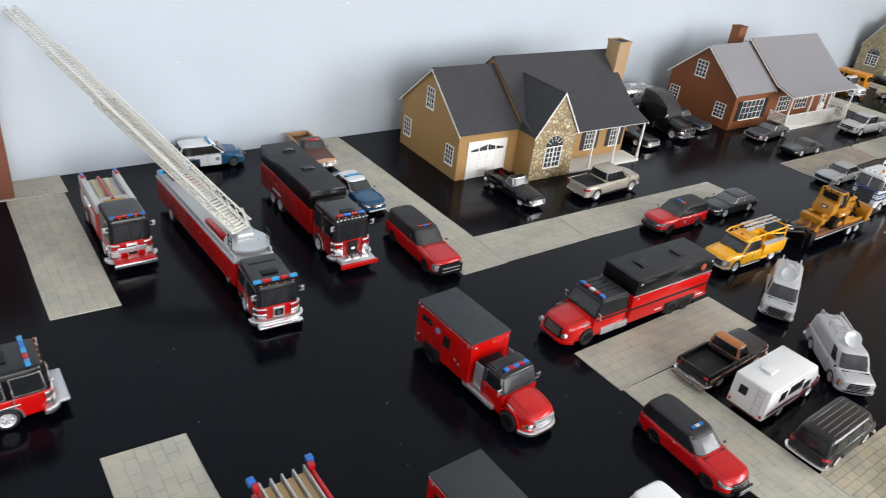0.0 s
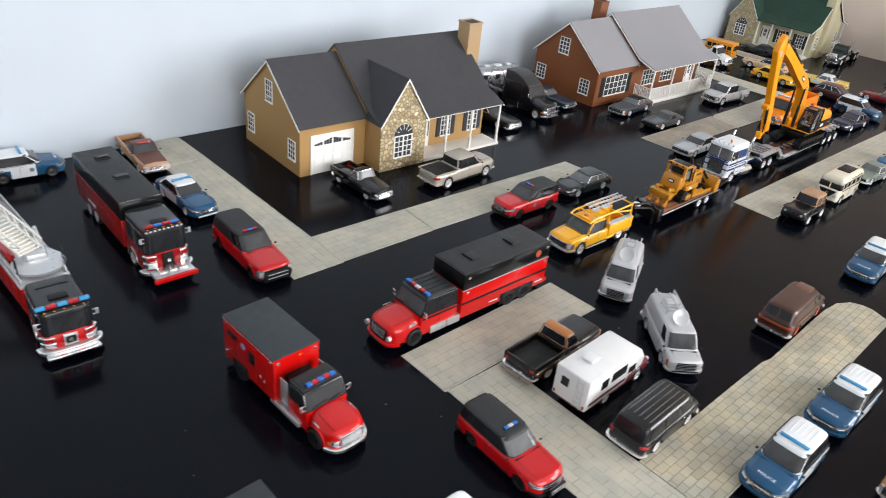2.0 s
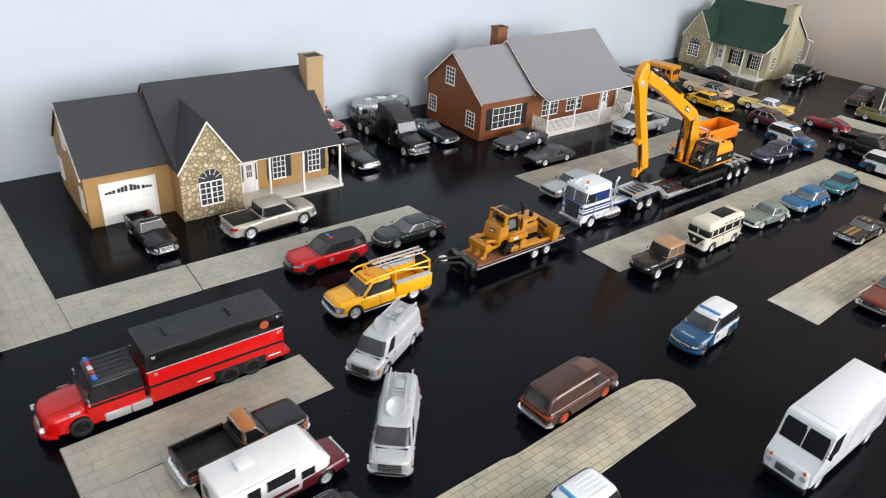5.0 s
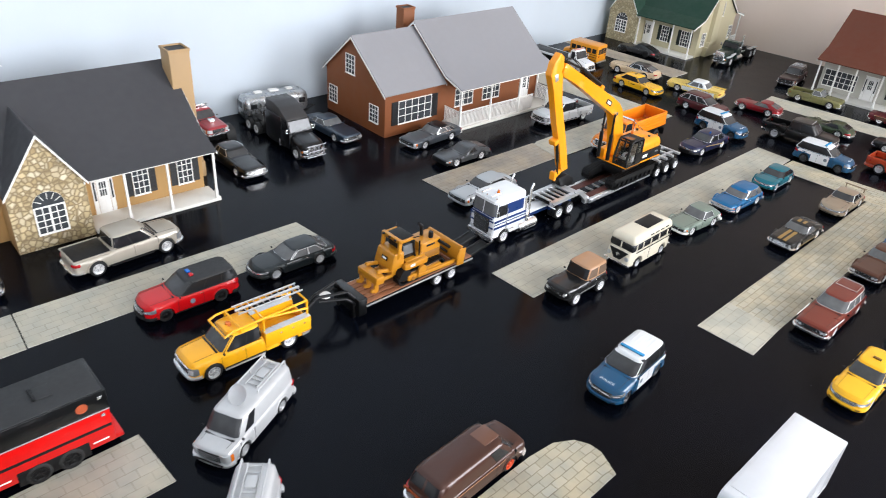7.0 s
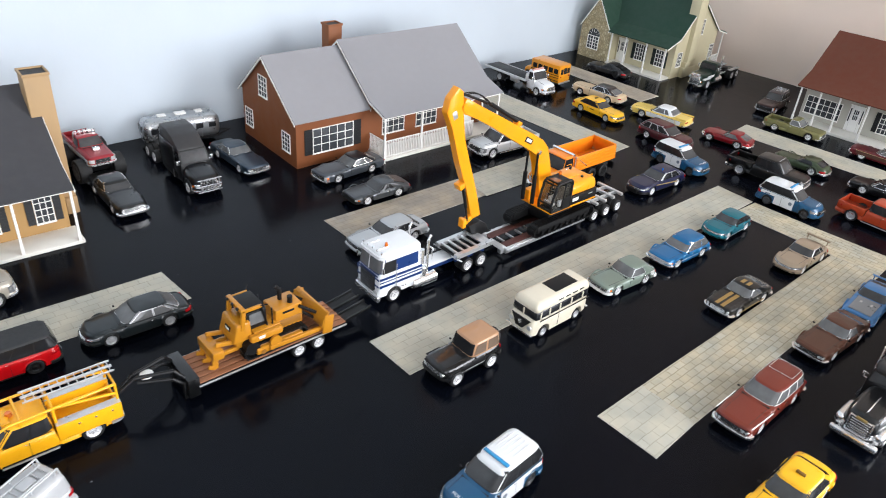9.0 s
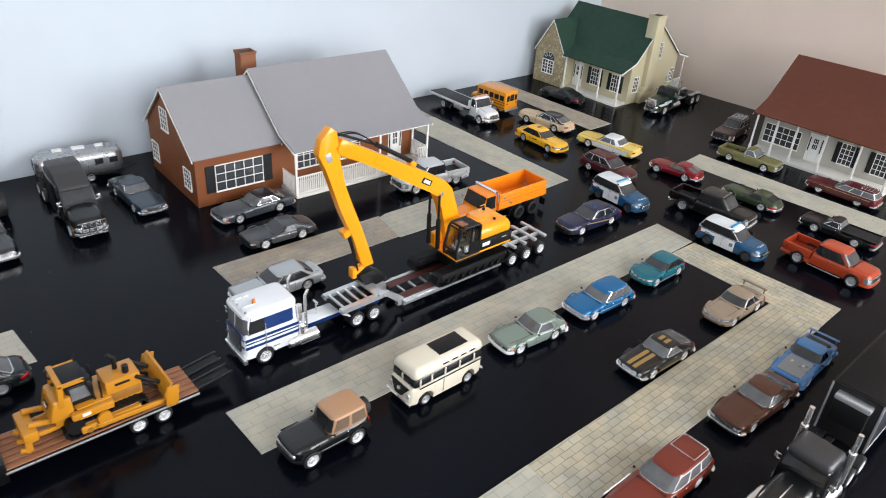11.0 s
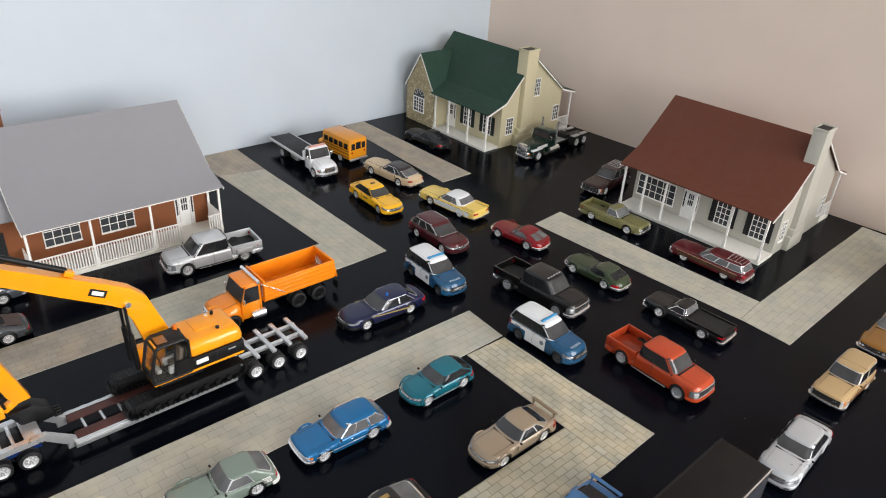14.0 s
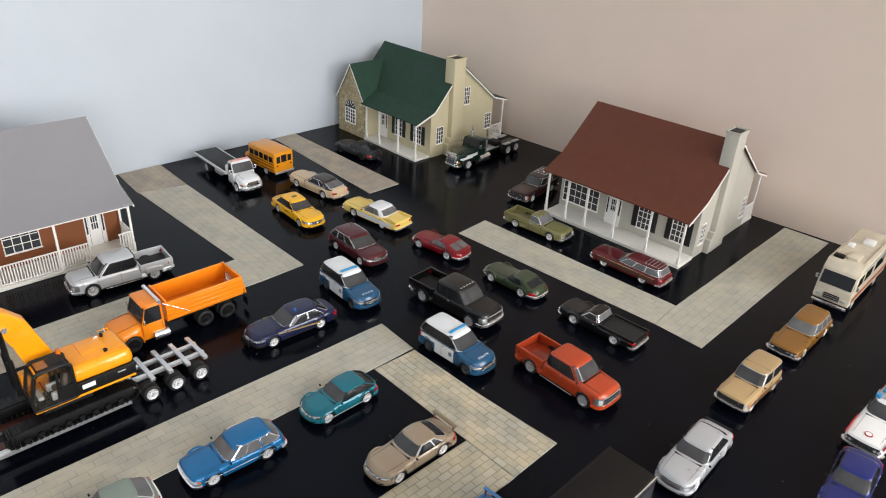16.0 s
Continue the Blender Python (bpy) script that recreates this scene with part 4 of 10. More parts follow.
def house_cream():
    h = thing("model_house", "cream model house with dark green roof, stone gable and porch", "model house", 1.694, 0.7365, -89.2)
    wall = mat("cream_house_wall", "c1b898", 0.6, 0, 0, 0.05, 90, 0.05)
    roof = mat("dark_green_roof", "16382a", 0.7, 0, 0, 0.09, 120, 0.1, 700)
    shut = mat("green_black_shutter", "10201a", 0.5)
    main = [(-20.5, 52.5), (12.5, 64), (62, 119), (129, 65.5), (157, 57.5)]
    block(h, "house_wall", 9, 165, main, wall, 10, 131)
    roof_line(h, "house_roof", [(-13.9, 54.8)] + main[1:], 6.5, 55, roof, rake=False)
    roof_line(h, "house_roof", main, 55, 169, roof)
    x0, x1, px, eave, peak, yf = -4, 55.5, 25.5, 53.5, 101.5, -15
    part("stone_gable", prism([(x0, 0), (x1, 0), (x1, eave), (px, peak), (x0, eave)], yf, yf + 1.5), STONE_PALE, h, "gable wall printed with fieldstones")
    for x in (x0, x1 - 1.5):
        part("gable_side_wall", box(1.5, 26, eave, (x + 0.75, yf + 14.6, eave / 2), 0), wall, h)
    gab = bmesh.new()
    for s in (-1, 1):
        ex = x0 - 2 if s < 0 else x1 + 2
        ez = eave - 3
        slab([(px, yf - 2, peak), (px, 62, peak), (ex, 62, ez), (ex, yf - 2, ez)] if s > 0 else [(px, 62, peak), (px, yf - 2, peak), (ex, yf - 2, ez), (ex, 62, ez)], 1.3, 0.0, bm=gab)
    part("gable_roof", gab, roof, h)
    tr = bmesh.new()
    for s in (-1, 1):
        ex = x0 - 2 if s < 0 else x1 + 2
        slab([(px, yf - 1.8, peak), (ex, yf - 1.8, eave - 3), (ex, yf - 1.8, eave - 5.5), (px, yf - 1.8, peak - 2.6)], 0.5, 0.5, bm=tr)
    part("gable_trim", tr, TRIM, h)
    house_window(h, surface((x0, yf, 0), (1, 0, 0)), 17.5, 17, 21, 20, 4, 4, arch=True)
    part("porch_deck", box(108, 26, 3.2, (110, -3.2, 1.6), 0.2), DECK, h)
    pm = surface((57, 10, 0), (1, 0, 0))
    house_door(h, pm, 5.5, 10, 40)
    for u in (37, 76):
        house_window(h, pm, u, 14.5, 13.5, 25, 3, 4)
        shutters(h, pm, u, 14.5, 13.5, 25, shut)
    posts(h, (60, 88, 127.5, 163), -15, 53, 3.2)
    rm = surface((165, 10, 0), (0, 1, 0))
    house_window(h, rm, 10.5, 18, 12, 22, 3, 4)
    house_window(h, rm, 106, 21, 11.5, 21, 3, 4)
    house_window(h, rm, 60.5, 64, 10, 23, 3, 4)
    house_chimney(h, 164, 52, 17, 21, 129, wall)
    posts(h, (120, 164), 154, 57, 3.2)
    part("back_porch_deck", box(60, 24, 3.2, (135, 143.5, 1.6), 0.2), DECK, h)
    railing(h, 132, 153, 164, 3.2, h=18, across=True)
    return h


def house_grey():
    h = thing("model_house", "grey model house with brown roof and long white porch", "model house", 1.7285, 0.3487, -87.4)
    wall = mat("grey_house_wall", "b6b3a7", 0.6, 0, 0, 0.05, 90, 0.05)
    roof = mat("red_brown_roof", "5c2c19", 0.7, 0, 0, 0.09, 120, 0.1, 700)
    shut = mat("black_shutter", "17191b", 0.5)
    main = [(-36, 53.5), (-3, 67.5), (57, 116.5), (122, 68), (152, 57)]
    block(h, "house_wall", -17, 155, main, wall, 0, 123)
    roof_line(h, "house_roof", main, -20, 159, roof)
    part("porch_deck", box(172, 31, 3.6, (70, -15.6, 1.8), 0.2), DECK, h)
    pm = surface((0, 0, 0), (1, 0, 0))
    house_window(h, pm, -12, 11.5, 47, 24, 6, 3)
    house_door(h, pm, 50, 11, 39)
    for u in (87, 127.5):
        house_window(h, pm, u, 13, 15, 26, 3, 4)
        shutters(h, pm, u, 13, 15, 26, shut)
    posts(h, (-15, 12, 38, 74.6, 115.5, 153.5), -29.5, 54, 3.6)
    rm = surface((155, 0, 0), (0, 1, 0))
    house_window(h, rm, 7, 15, 10, 22, 3, 4)
    house_window(h, rm, 108, 15, 10, 23, 3, 4)
    house_chimney(h, 154, 42, 14, 21, 132, wall)
    posts(h, (110, 153.5), 150, 57, 3.2)
    part("back_porch_deck", box(60, 28, 3.2, (125.5, 137.5, 1.6), 0.2), DECK, h)
    railing(h, 125, 149, 153.5, 3.2, h=18, across=True)
    return h


house_tan()
house_brown()
house_cream()
house_grey()

# ---------------------------------------------------------------- die-cast cars (local: x forward, origin between the axles, millimetres)
SHAPES = {
    # cab: base rear, roof rear, roof front, base front as shares of the length; side windows as shares of the cab
    "sedan": dict(cab=(0.10, 0.26, 0.51, 0.67), side=((0.16, 0.47), (0.51, 0.87)), W=28.5, H=22.0),
    "coupe": dict(cab=(0.12, 0.32, 0.49, 0.63), side=((0.22, 0.40), (0.44, 0.88)), W=28.5, H=20.5),
    "fastback": dict(cab=(0.04, 0.36, 0.48, 0.62), side=((0.46, 0.60), (0.63, 0.90)), W=28.0, H=20.0),
    "sports": dict(cab=(0.10, 0.30, 0.44, 0.58), side=((0.38, 0.88),), W=28.0, H=18.5),
    "hatch": dict(cab=(0.03, 0.20, 0.50, 0.66), side=((0.10, 0.42), (0.46, 0.88)), W=28.0, H=21.0),
    "suv": dict(cab=(0.012, 0.06, 0.52, 0.68), side=((0.05, 0.29), (0.31, 0.59), (0.605, 0.91)), W=30.5, H=27.0, square=6.5, tumble=0.86),
    "wagon": dict(cab=(0.015, 0.07, 0.50, 0.63), side=((0.05, 0.34), (0.37, 0.62), (0.65, 0.92)), W=29.0, H=22.5),
    "van": dict(cab=(0.008, 0.03, 0.74, 0.84), side=((0.74, 0.92),), W=30.0, H=30.0, square=9, tumble=0.86),
    "crew": dict(cab=(0.345, 0.362, 0.645, 0.765), side=((0.05, 0.42), (0.46, 0.86)), W=30.5, H=29.0, square=6.5, tumble=0.85, round=2.2, tuck=-0.2, shoulder=3.4),
    "single": dict(cab=(0.42, 0.45, 0.57, 0.67), side=((0.14, 0.86),), W=29.0, H=25.5),
}


def car(name, label, category, shape, x, y, head, wb, L, colour, group="", **o):
    """One model car: coachwork, cab, panes, wheels, bumpers, lamps and trim."""
    s = dict(SHAPES[shape])
    s.update(o)
    t = thing(name, label, category, x, y, head, group=group)
    t.scale = s.get("size", (0.94, 0.93, 0.96) if shape == "crew" else (0.97, 0.95, 0.93))
    W, H = s["W"] / 2, s["H"]
    rear = s.get("rear", (L - wb) * 0.53 + wb / 2)
    xr, xf = -rear, L - rear
    X = lambda k: xr + k * L  # noqa: E731
    r, ww = s.get("r", 5.7), s.get("ww", 4.2)
    body = colour if not isinstance(colour, str) else paint(colour, round(s.get("metal", 0.0) * 0.6, 3))
    roof = s.get("roof")
    roof = body if roof is None else (roof if not isinstance(roof, str) else paint(roof, round(s.get("metal", 0.0) * 0.6, 3)))
    low = s.get("low", 3.8)
    belt = s.get("belt", low + (H - low) * 0.56)
    high = shape == "crew"
    hood, nose = s.get("hood", belt + (0.5 if high else -0.6)), s.get("nose", belt - (1.0 if high else 1.7))
    deck, tail = s.get("deck", belt - 0.2), s.get("tail", belt - 0.9)
    c0, c1, c2, c3 = (X(k) for k in s["cab"])
    bed = s.get("bed", 0.012 if shape in ("crew", "single") else None)
    if bed is not None:
        floor = s.get("bed_floor", belt - (8.0 if shape == "crew" else 6.0))
        shell_top = [(xr, floor), (c0 - 1.0, floor), (c0 - 0.99, belt), (c3 + 1, hood), (xf - 3, nose + 0.4), (xf, nose - 0.6)]
    else:
        shell_top = [(xr, tail - 0.7), (xr + 2, tail), (c0, deck), (c0 + 2, belt), (c3 - 1, belt), (c3 + 1.5, hood), (xf - 4, nose + 0.5), (xf - 1, nose), (xf, nose - 0.9)]
    arch = r + s.get("gap", 0.9)
    lamps = s.get("lamps", "rect")
    modern = s.get("modern", lamps == "slim")
    truck = shape in ("crew", "single", "van") or s.get("upright", False)
    taper, sharp = s.get("taper", 0.08), s.get("sharp", 5)
    corner = s.get("corner", 3.4 if modern else 2.2)
    bow = s.get("bow", (1.6 if truck else 4.6) if modern else (0.8 if truck else 1.5))
    bow_r = s.get("bow_r", 0.4 if bed is not None else (2.2 if modern else 1.0))
    lean = s.get("lean", (0.8 if truck else 2.4) if modern else -0.5)
    lean_r = s.get("lean_r", 0.0 if bed is not None else (1.2 if modern else 0.4))
    brow = s.get("brow", (1.9 if modern else 1.3) if truck else (2.2 if modern else 1.0))
    bz = s.get("bump_z", low + 2.0)
    ends = Ends(xr, xf, W, taper, sharp, corner, (bow, lean), (bow_r, lean_r), wb / 2, -wb / 2, bz, nose)
    shell = hull(xr, xf, W, shell_top, low, [(-wb / 2, arch, r), (wb / 2, arch, r)], taper, s.get("crown", 0.5), s.get("shoulder", 2.6), sharp, corner=corner, brow=brow, brow_len=s.get("brow_len", 5.0 if modern else 2.4))
    part("body", ends.warp(shell), body, t)
    if bed is not None:
        x0, x1 = xr + 0.4, c0 - 0.6
        for sy in (1, -1):
            part("bed_side", box(x1 - x0, 2.0, belt - floor + 0.6, ((x0 + x1) / 2, sy * (W - 1.35), (belt + floor) / 2 + 0.1), 0.5), body, t)
        part("tailgate", box(1.6, 2 * W - 5, belt - floor, (x0 + 0.8, 0, (belt + floor) / 2 + 0.1), 0.4), body, t)
        part("tailgate_handle", box(0.5, 4.0, 1.0, (x0 - 0.1, 0, belt - 2.2), 0.2), BLACK, t)
        part("bed_liner", box(x1 - x0 - 2, 2 * W - 4.9, 0.5, ((x0 + x1) / 2 + 0.6, 0, floor + 0.75), 0.1), s.get("bed_mat", RUBBER), t)
        part("bulkhead", box(1.0, 2 * W - 4.9, belt - floor, (x1 - 0.6, 0, (belt + floor) / 2), 0.2), body, t)
    # cab
    wb0, wr0 = W - 1.1, (W - 1.1) * s.get("tumble", 0.80)
    z0, z1 = belt - 0.4, H
    if not s.get("open"):
        gh = Greenhouse((c0, c1, c2, c3), wb0, wr0, z0, z1, s.get("square", 5.5), s.get("round", 1.4) * 1.1, s.get("roof_crown", 0.6))
        part("cab", gh.shell(), roof, t)
        glass = s.get("glass", GLASS)
        trim = s.get("window_trim")
        for sy in (1, -1):
            f = lambda u, v, sy=sy: gh.side(u, v, sy)  # noqa: E731
            if modern and not trim and s.get("band", len(s["side"]) > 1):
                part("window_band", gh.pane(f, s["side"][0][0] - 0.015, s["side"][-1][1] + 0.015, 0.09, 0.87, 0.14, 0.5, 12, 3, 0.02, 0.03), BLACK, t)
            for u0, u1 in s["side"]:
                l0, l1 = (0.03 if u0 < 0.2 else 0.0), (0.03 if u1 > 0.8 else 0.0)
                pane = part("side_window", gh.pane(f, u0, u1, 0.12, 0.84, 0.26, 0.5, 6, 3, l0, l1), glass, t)
                if trim:
                    g = 0.8 / (c3 - c0)
                    part("window_frame", gh.pane(f, u0 - g, u1 + g, 0.06, 0.89, 0.16, 0.5, 6, 3, l0, l1), trim, pane)
        f = lambda p, v: gh.end(p, v, 1)  # noqa: E731
        ws = part("windshield", gh.pane(f, -0.91, 0.91, 0.10, 0.90, 0.26, 0.5, 14, 3), s.get("screen", GLASS_SCREEN if glass is GLASS else glass), t)
        if modern and not trim:
            part("screen_frame", gh.pane(f, -0.955, 0.955, 0.06, 0.94, 0.14, 0.5, 14, 3), BLACK, ws)
        if trim:
            part("window_frame", gh.pane(f, -0.95, 0.95, 0.08, 0.94, 0.16, 0.5, 12, 3), trim, ws)
        f = lambda p, v: gh.end(p, v, -1)  # noqa: E731
        if s.get("split_rear"):
            for a, b in ((-0.8, -0.07), (0.07, 0.8)):
                part("rear_window", gh.pane(f, a, b, 0.25, 0.84, 0.26, 0.5, 8, 3), glass, t)
        elif not s.get("no_rear"):
            rw = part("rear_window", gh.pane(f, -0.82, 0.82, 0.2, 0.85, 0.26, 0.5, 10, 3), s.get("rear_glass", glass), t)
            if trim:
                part("window_frame", gh.pane(f, -0.87, 0.87, 0.13, 0.91, 0.16, 0.5, 10, 3), trim, rw)
    # wheels
    for sx in (1, -1):
        for sy in (1, -1):
            wheel(t, sx * wb / 2, sy * (W - ww / 2 - s.get("tuck", 0.35)), r, ww, s.get("style", "five"), s.get("rim", CHROME))
    # bumpers, grille, lamps and shut lines
    S, D = ends.strip, ends.reach
    bump = s.get("bumper", CHROME)
    bh = s.get("bump_h", 2.0)
    full = D(0.92) + corner * 0.6 + (4.0 if modern else 2.0)
    for nm, sx in (("front_bumper", 1), ("rear_bumper", -1)):
        if modern and not truck:
            part(nm, S(-full, full, (low + 0.5, low + 0.5), (bz + 1.3, bz + 1.3), sx, 0.55, 1.6, 0.2), bump, t)
        else:
            part(nm, S(-full, full, (bz - bh / 2, bz - bh / 2), (bz + bh / 2, bz + bh / 2), sx, 1.3, 2.0, 0.3), bump, t)
    face = nose - brow - 0.3 + (lean > 1) * 0.6
    gw = s.get("grille_w", 0.62 if truck and modern else 0.52) * W
    gz0, gz1 = bz + bh / 2 + 0.35, max(bz + bh / 2 + 1.7, face)
    if modern and not truck:
        gz0, gz1 = bz + 1.9, max(bz + 3.6, face - 0.4)
    gm = s.get("grille", BLACK)
    gbar = s.get("grille_bar", CHROME)
    if lamps in ("rect", "round", "quad") and not truck and gm is BLACK:
        gw = W * 0.80
    g = part("grille", S(-gw, gw, (gz0, gz0), (gz1, gz1), 1, 0.3, 1.4), gm, t)
    if truck and modern:
        for z in (gz0, gz1 - 0.7):
            part("grille_surround", S(-gw - 0.7, gw + 0.7, (z, z), (z + 0.7, z + 0.7), 1, 0.75, 1.4), gbar, g)
        for sy in (1, -1):
            part("grille_surround", S(sy * gw, sy * (gw + 0.8), (gz0, gz0), (gz1, gz1), 1, 0.75, 1.4), gbar, g)
    bars = 3 if modern else 4
    for k in range(bars):
        z = gz0 + (gz1 - gz0) * (k + 0.7) / (bars + 0.4)
        part("grille_bar", S(-gw + 0.3, gw - 0.3, (z - 0.14, z - 0.14), (z + 0.14, z + 0.14), 1, 0.5, 1.0), gbar, g)
    if modern:
        part("lower_intake", S(-D(0.45), D(0.45), (low + 0.9, low + 0.9), (bz - 0.2, bz - 0.2), 1, 0.85 if not truck else 0.3, 1.6), BLACK, t)
        part("number_plate", S(-2.0, 2.0, (low + 1.6, low + 1.6), (bz, bz), -1, 1.0 if not truck else 1.9, 1.0), SILVER, t)
    lz0, lz1 = gz0 + 0.1, gz1 - 0.1
    lm = (lz0 + lz1) / 2
    tl = tail - 0.9 - (0.9 if modern else 0.4)
    th = s.get("tail_h", 2.6 if modern else 1.9)
    for sy in (1, -1):
        if lamps in ("round", "quad"):
            r_l = min(1.5 if lamps == "round" else 1.15, (lz1 - lz0) * 0.5)
            for d in ((0.0,) if lamps == "round" else (-1.35, 1.35)):
                yy = sy * (W * 0.70 + d)
                b = cyl((xf - 2, yy, lm), (xf + 0.35, yy, lm), r_l * 1.22, 16)
                h = part("headlight_bezel", ends.warp(b), CHROME, t)
                part("headlight", ends.warp(cyl((xf - 1, yy, lm), (xf + 0.6, yy, lm), r_l, 16, r_l * 0.8)), LENS, h)
        elif modern and not truck:
            h = part("headlight", S(sy * D(0.50), sy * (D(0.92) + corner * 0.57 + 3.4), (lm - 0.7, lm + 0.5), (lm + 0.9, nose - 1.0), 1, 0.35, 1.5), HEADLAMP, t)
            part("lamp_core", S(sy * D(0.62), sy * D(0.86), (lm - 0.3, lm - 0.1), (lm + 0.7, lm + 1.1), 1, 0.62, 1.0), CHROME, h)
            part("fog_lamp", S(sy * D(0.60), sy * D(0.78), (low + 1.2, low + 1.2), (low + 2.3, low + 2.3), 1, 0.95, 1.0), BLACK, t)
        else:
            d0 = gw + (0.9 if truck else 0.2)
            h = part("headlight", S(sy * d0, sy * (D(0.92) + corner * 0.3 + (1.4 if modern else 0.0)), (lz0 + (0.4 if truck else 0), lz0 + 0.6), (lz1, lz1), 1, 0.45, 1.4), HEADLAMP if modern else LENS, t)
            if modern:
                part("lamp_core", S(sy * (d0 + 0.8), sy * (D(0.92) - 0.4), (lz0 + 1.2, lz0 + 1.3), (lz1 - 0.8, lz1 - 0.8), 1, 0.7, 1.0), LENS, h)
            part("turn_signal", S(sy * (D(0.92) + corner * 0.3 + 0.2), sy * (D(0.92) + corner * 0.57 + 1.8), (lz0 + 0.5, lz0 + 0.6), (lz1 - 0.4, lz1 - 0.5), 1, 0.45, 1.2), HEADLAMP if modern else AMBER, t)
        t0, t1 = (D(0.70), D(0.92) + corner * 0.57 + 2.2) if modern or truck else (D(0.92 - s.get("tail_w", 0.36)), D(0.90))
        part("taillight", S(sy * t0, sy * t1, (tl - th, tl - th), (tl, tl - 0.2), -1, 0.45, 1.4), RED_LENS, t)
        for sx in (1, -1):
            lip = arch_lip(sx * wb / 2, sy * (ends.width(sx * wb / 2) - 0.25), arch, r, s.get("lip", 0.8), 0.65)
            part("wheel_arch", lip, s.get("lip_mat", body), t)
        if not s.get("no_seams"):
            crown = s.get("crown", 0.5)
            ztop = lambda x: ramp_at(shell_top, x) + crown * 0.5  # noqa: E731
            pts = [(x, sy * ends.width(x) * 0.68, ztop(x), 0, 1) for x in (c3 + 0.8 + (xf - 5.5 - c3) * k / 6 for k in range(7))]
            part("hood_seam", ends.warp(bead(pts)), SHUT, t)
            if bed is None and c0 - xr > 6:
                pts = [(x, sy * ends.width(x) * 0.70, ztop(x), 0, 1) for x in (xr + 3 + (c0 - 0.5 - xr - 3) * k / 4 for k in range(5))]
                part("trunk_seam", ends.warp(bead(pts)), SHUT, t)
        if s.get("mirrors", True):
            b = box(1.3, 1.9, 1.3, (c3 - 2.6, sy * (W + 0.7), belt + 1.0), 0.4)
            part("mirror", b, s.get("mirror", BLACK), t)
        # door seams and handles
        if truck and modern:
            part("mirror_arm", box(0.8, 2.0, 0.5, (c3 - 2.6, sy * (W + 0.1), belt + 0.6), 0.1, 1), BLACK, t)
        doors = s.get("doors", (c0 + (c3 - c0) * s["side"][-1][0] - 0.4, c3 - 1.0))
        for d in doors:
            part("door_seam", box(0.22, 0.3, belt - low - 2.6, (d, sy * (W - 0.1), (belt + low) / 2 + 0.2), 0), SHUT, t)
        part("door_handle", box(1.8, 0.5, 0.45, (doors[0] + 1.8, sy * (W - 0.02), belt - 1.9), 0.15, 1), s.get("handle", CHROME), t)
        if s.get("moulding"):
            part("side_moulding", box(L * 0.8, 0.35, 0.55, ((xr + xf) / 2, sy * (W + 0.02), s.get("moulding_z", low + 3.8)), 0.1, 1), s["moulding"], t)
    part("cowl", box(1.6, 2 * W * 0.74, 0.5, (c3 + 0.5, 0, hood + s.get("crown", 0.5) * 0.6 + 0.05), 0.2), BLACK, t)
    if modern:
        for sy in (1, -1):
            part("sill", box(wb - 2 * arch - 1.0, 1.2, 1.5, (0, sy * (W - 0.75), low + 0.7), 0.3), BLACK, t)
            if not s.get("open"):
                x0, x1 = c0 + (c3 - c0) * s["side"][0][0], c0 + (c3 - c0) * s["side"][-1][1]
                part("belt_strip", box(x1 - x0 - 2, 0.5, 0.45, ((x0 + x1) / 2, sy * (W - 1.05), belt + 0.35), 0.1, 1), BLACK, t)
    part("chassis", box(L * 0.9, 2 * W - 11, 2.2, ((xr + xf) / 2, 0, low - 0.6), 0.4), BLACK, t)
    t_dims = dict(xr=xr, xf=xf, W=W, H=H, belt=belt, hood=hood, nose=nose, deck=deck, low=low, cab=(c0, c1, c2, c3), wr=wr0, wb0=wb0, L=L, body=body)
    return t, t_dims


def light_bar(t, x, z, width, colours, depth=2.4, height=1.6):
    bar = part("light_bar", box(depth, width, 0.7, (x, 0, z + 0.35), 0.2), BLACK, t, "roof light bar")
    n = len(colours)
    for k, c in enumerate(colours):
        w = width / n
        part("beacon", box(depth * 0.95, w * 0.92, height, (x, -width / 2 + w * (k + 0.5), z + 0.7 + height / 2), 0.35), c, bar)


def roof_rack(t, d, x0, x1, z, material=CHROME, bars=4):
    own = bmesh.new()
    w = d["wr"] - 2.0
    for sy in (1, -1):
        cyl((x0, sy * w, z + 1.1), (x1, sy * w, z + 1.1), 0.28, 6, bm=own)
        for x in (x0 + 0.4, x1 - 0.4):
            cyl((x, sy * w, z - 0.3), (x, sy * w, z + 1.1), 0.28, 6, bm=own)
    for k in range(bars):
        x = x0 + (x1 - x0) * k / (bars - 1)
        cyl((x, -w, z + 1.1), (x, w, z + 1.1), 0.25, 6, bm=own)
    part("roof_rack", own, material, t, "thin roof rack")


def plate_text(t, text, size, material, x, z, pitch, yaw=-90, y=0.0, squeeze=1.0):
    letters(text, size, material, t, pose(x * MM, y * MM, z * MM, 0, 0, 0) @ pose(0, 0, 0, 0, pitch, 0) @ pose(0, 0, 0, 0, 0, yaw), "lettering", squeeze)


POLICE_BLUE, POLICE_WHITE = paint("144c70"), paint("e0e2e3")
LETTER = mat("white_lettering", "dfe6ea", 0.5)
SEAL = mat("grey_seal", "6d7681", 0.5)


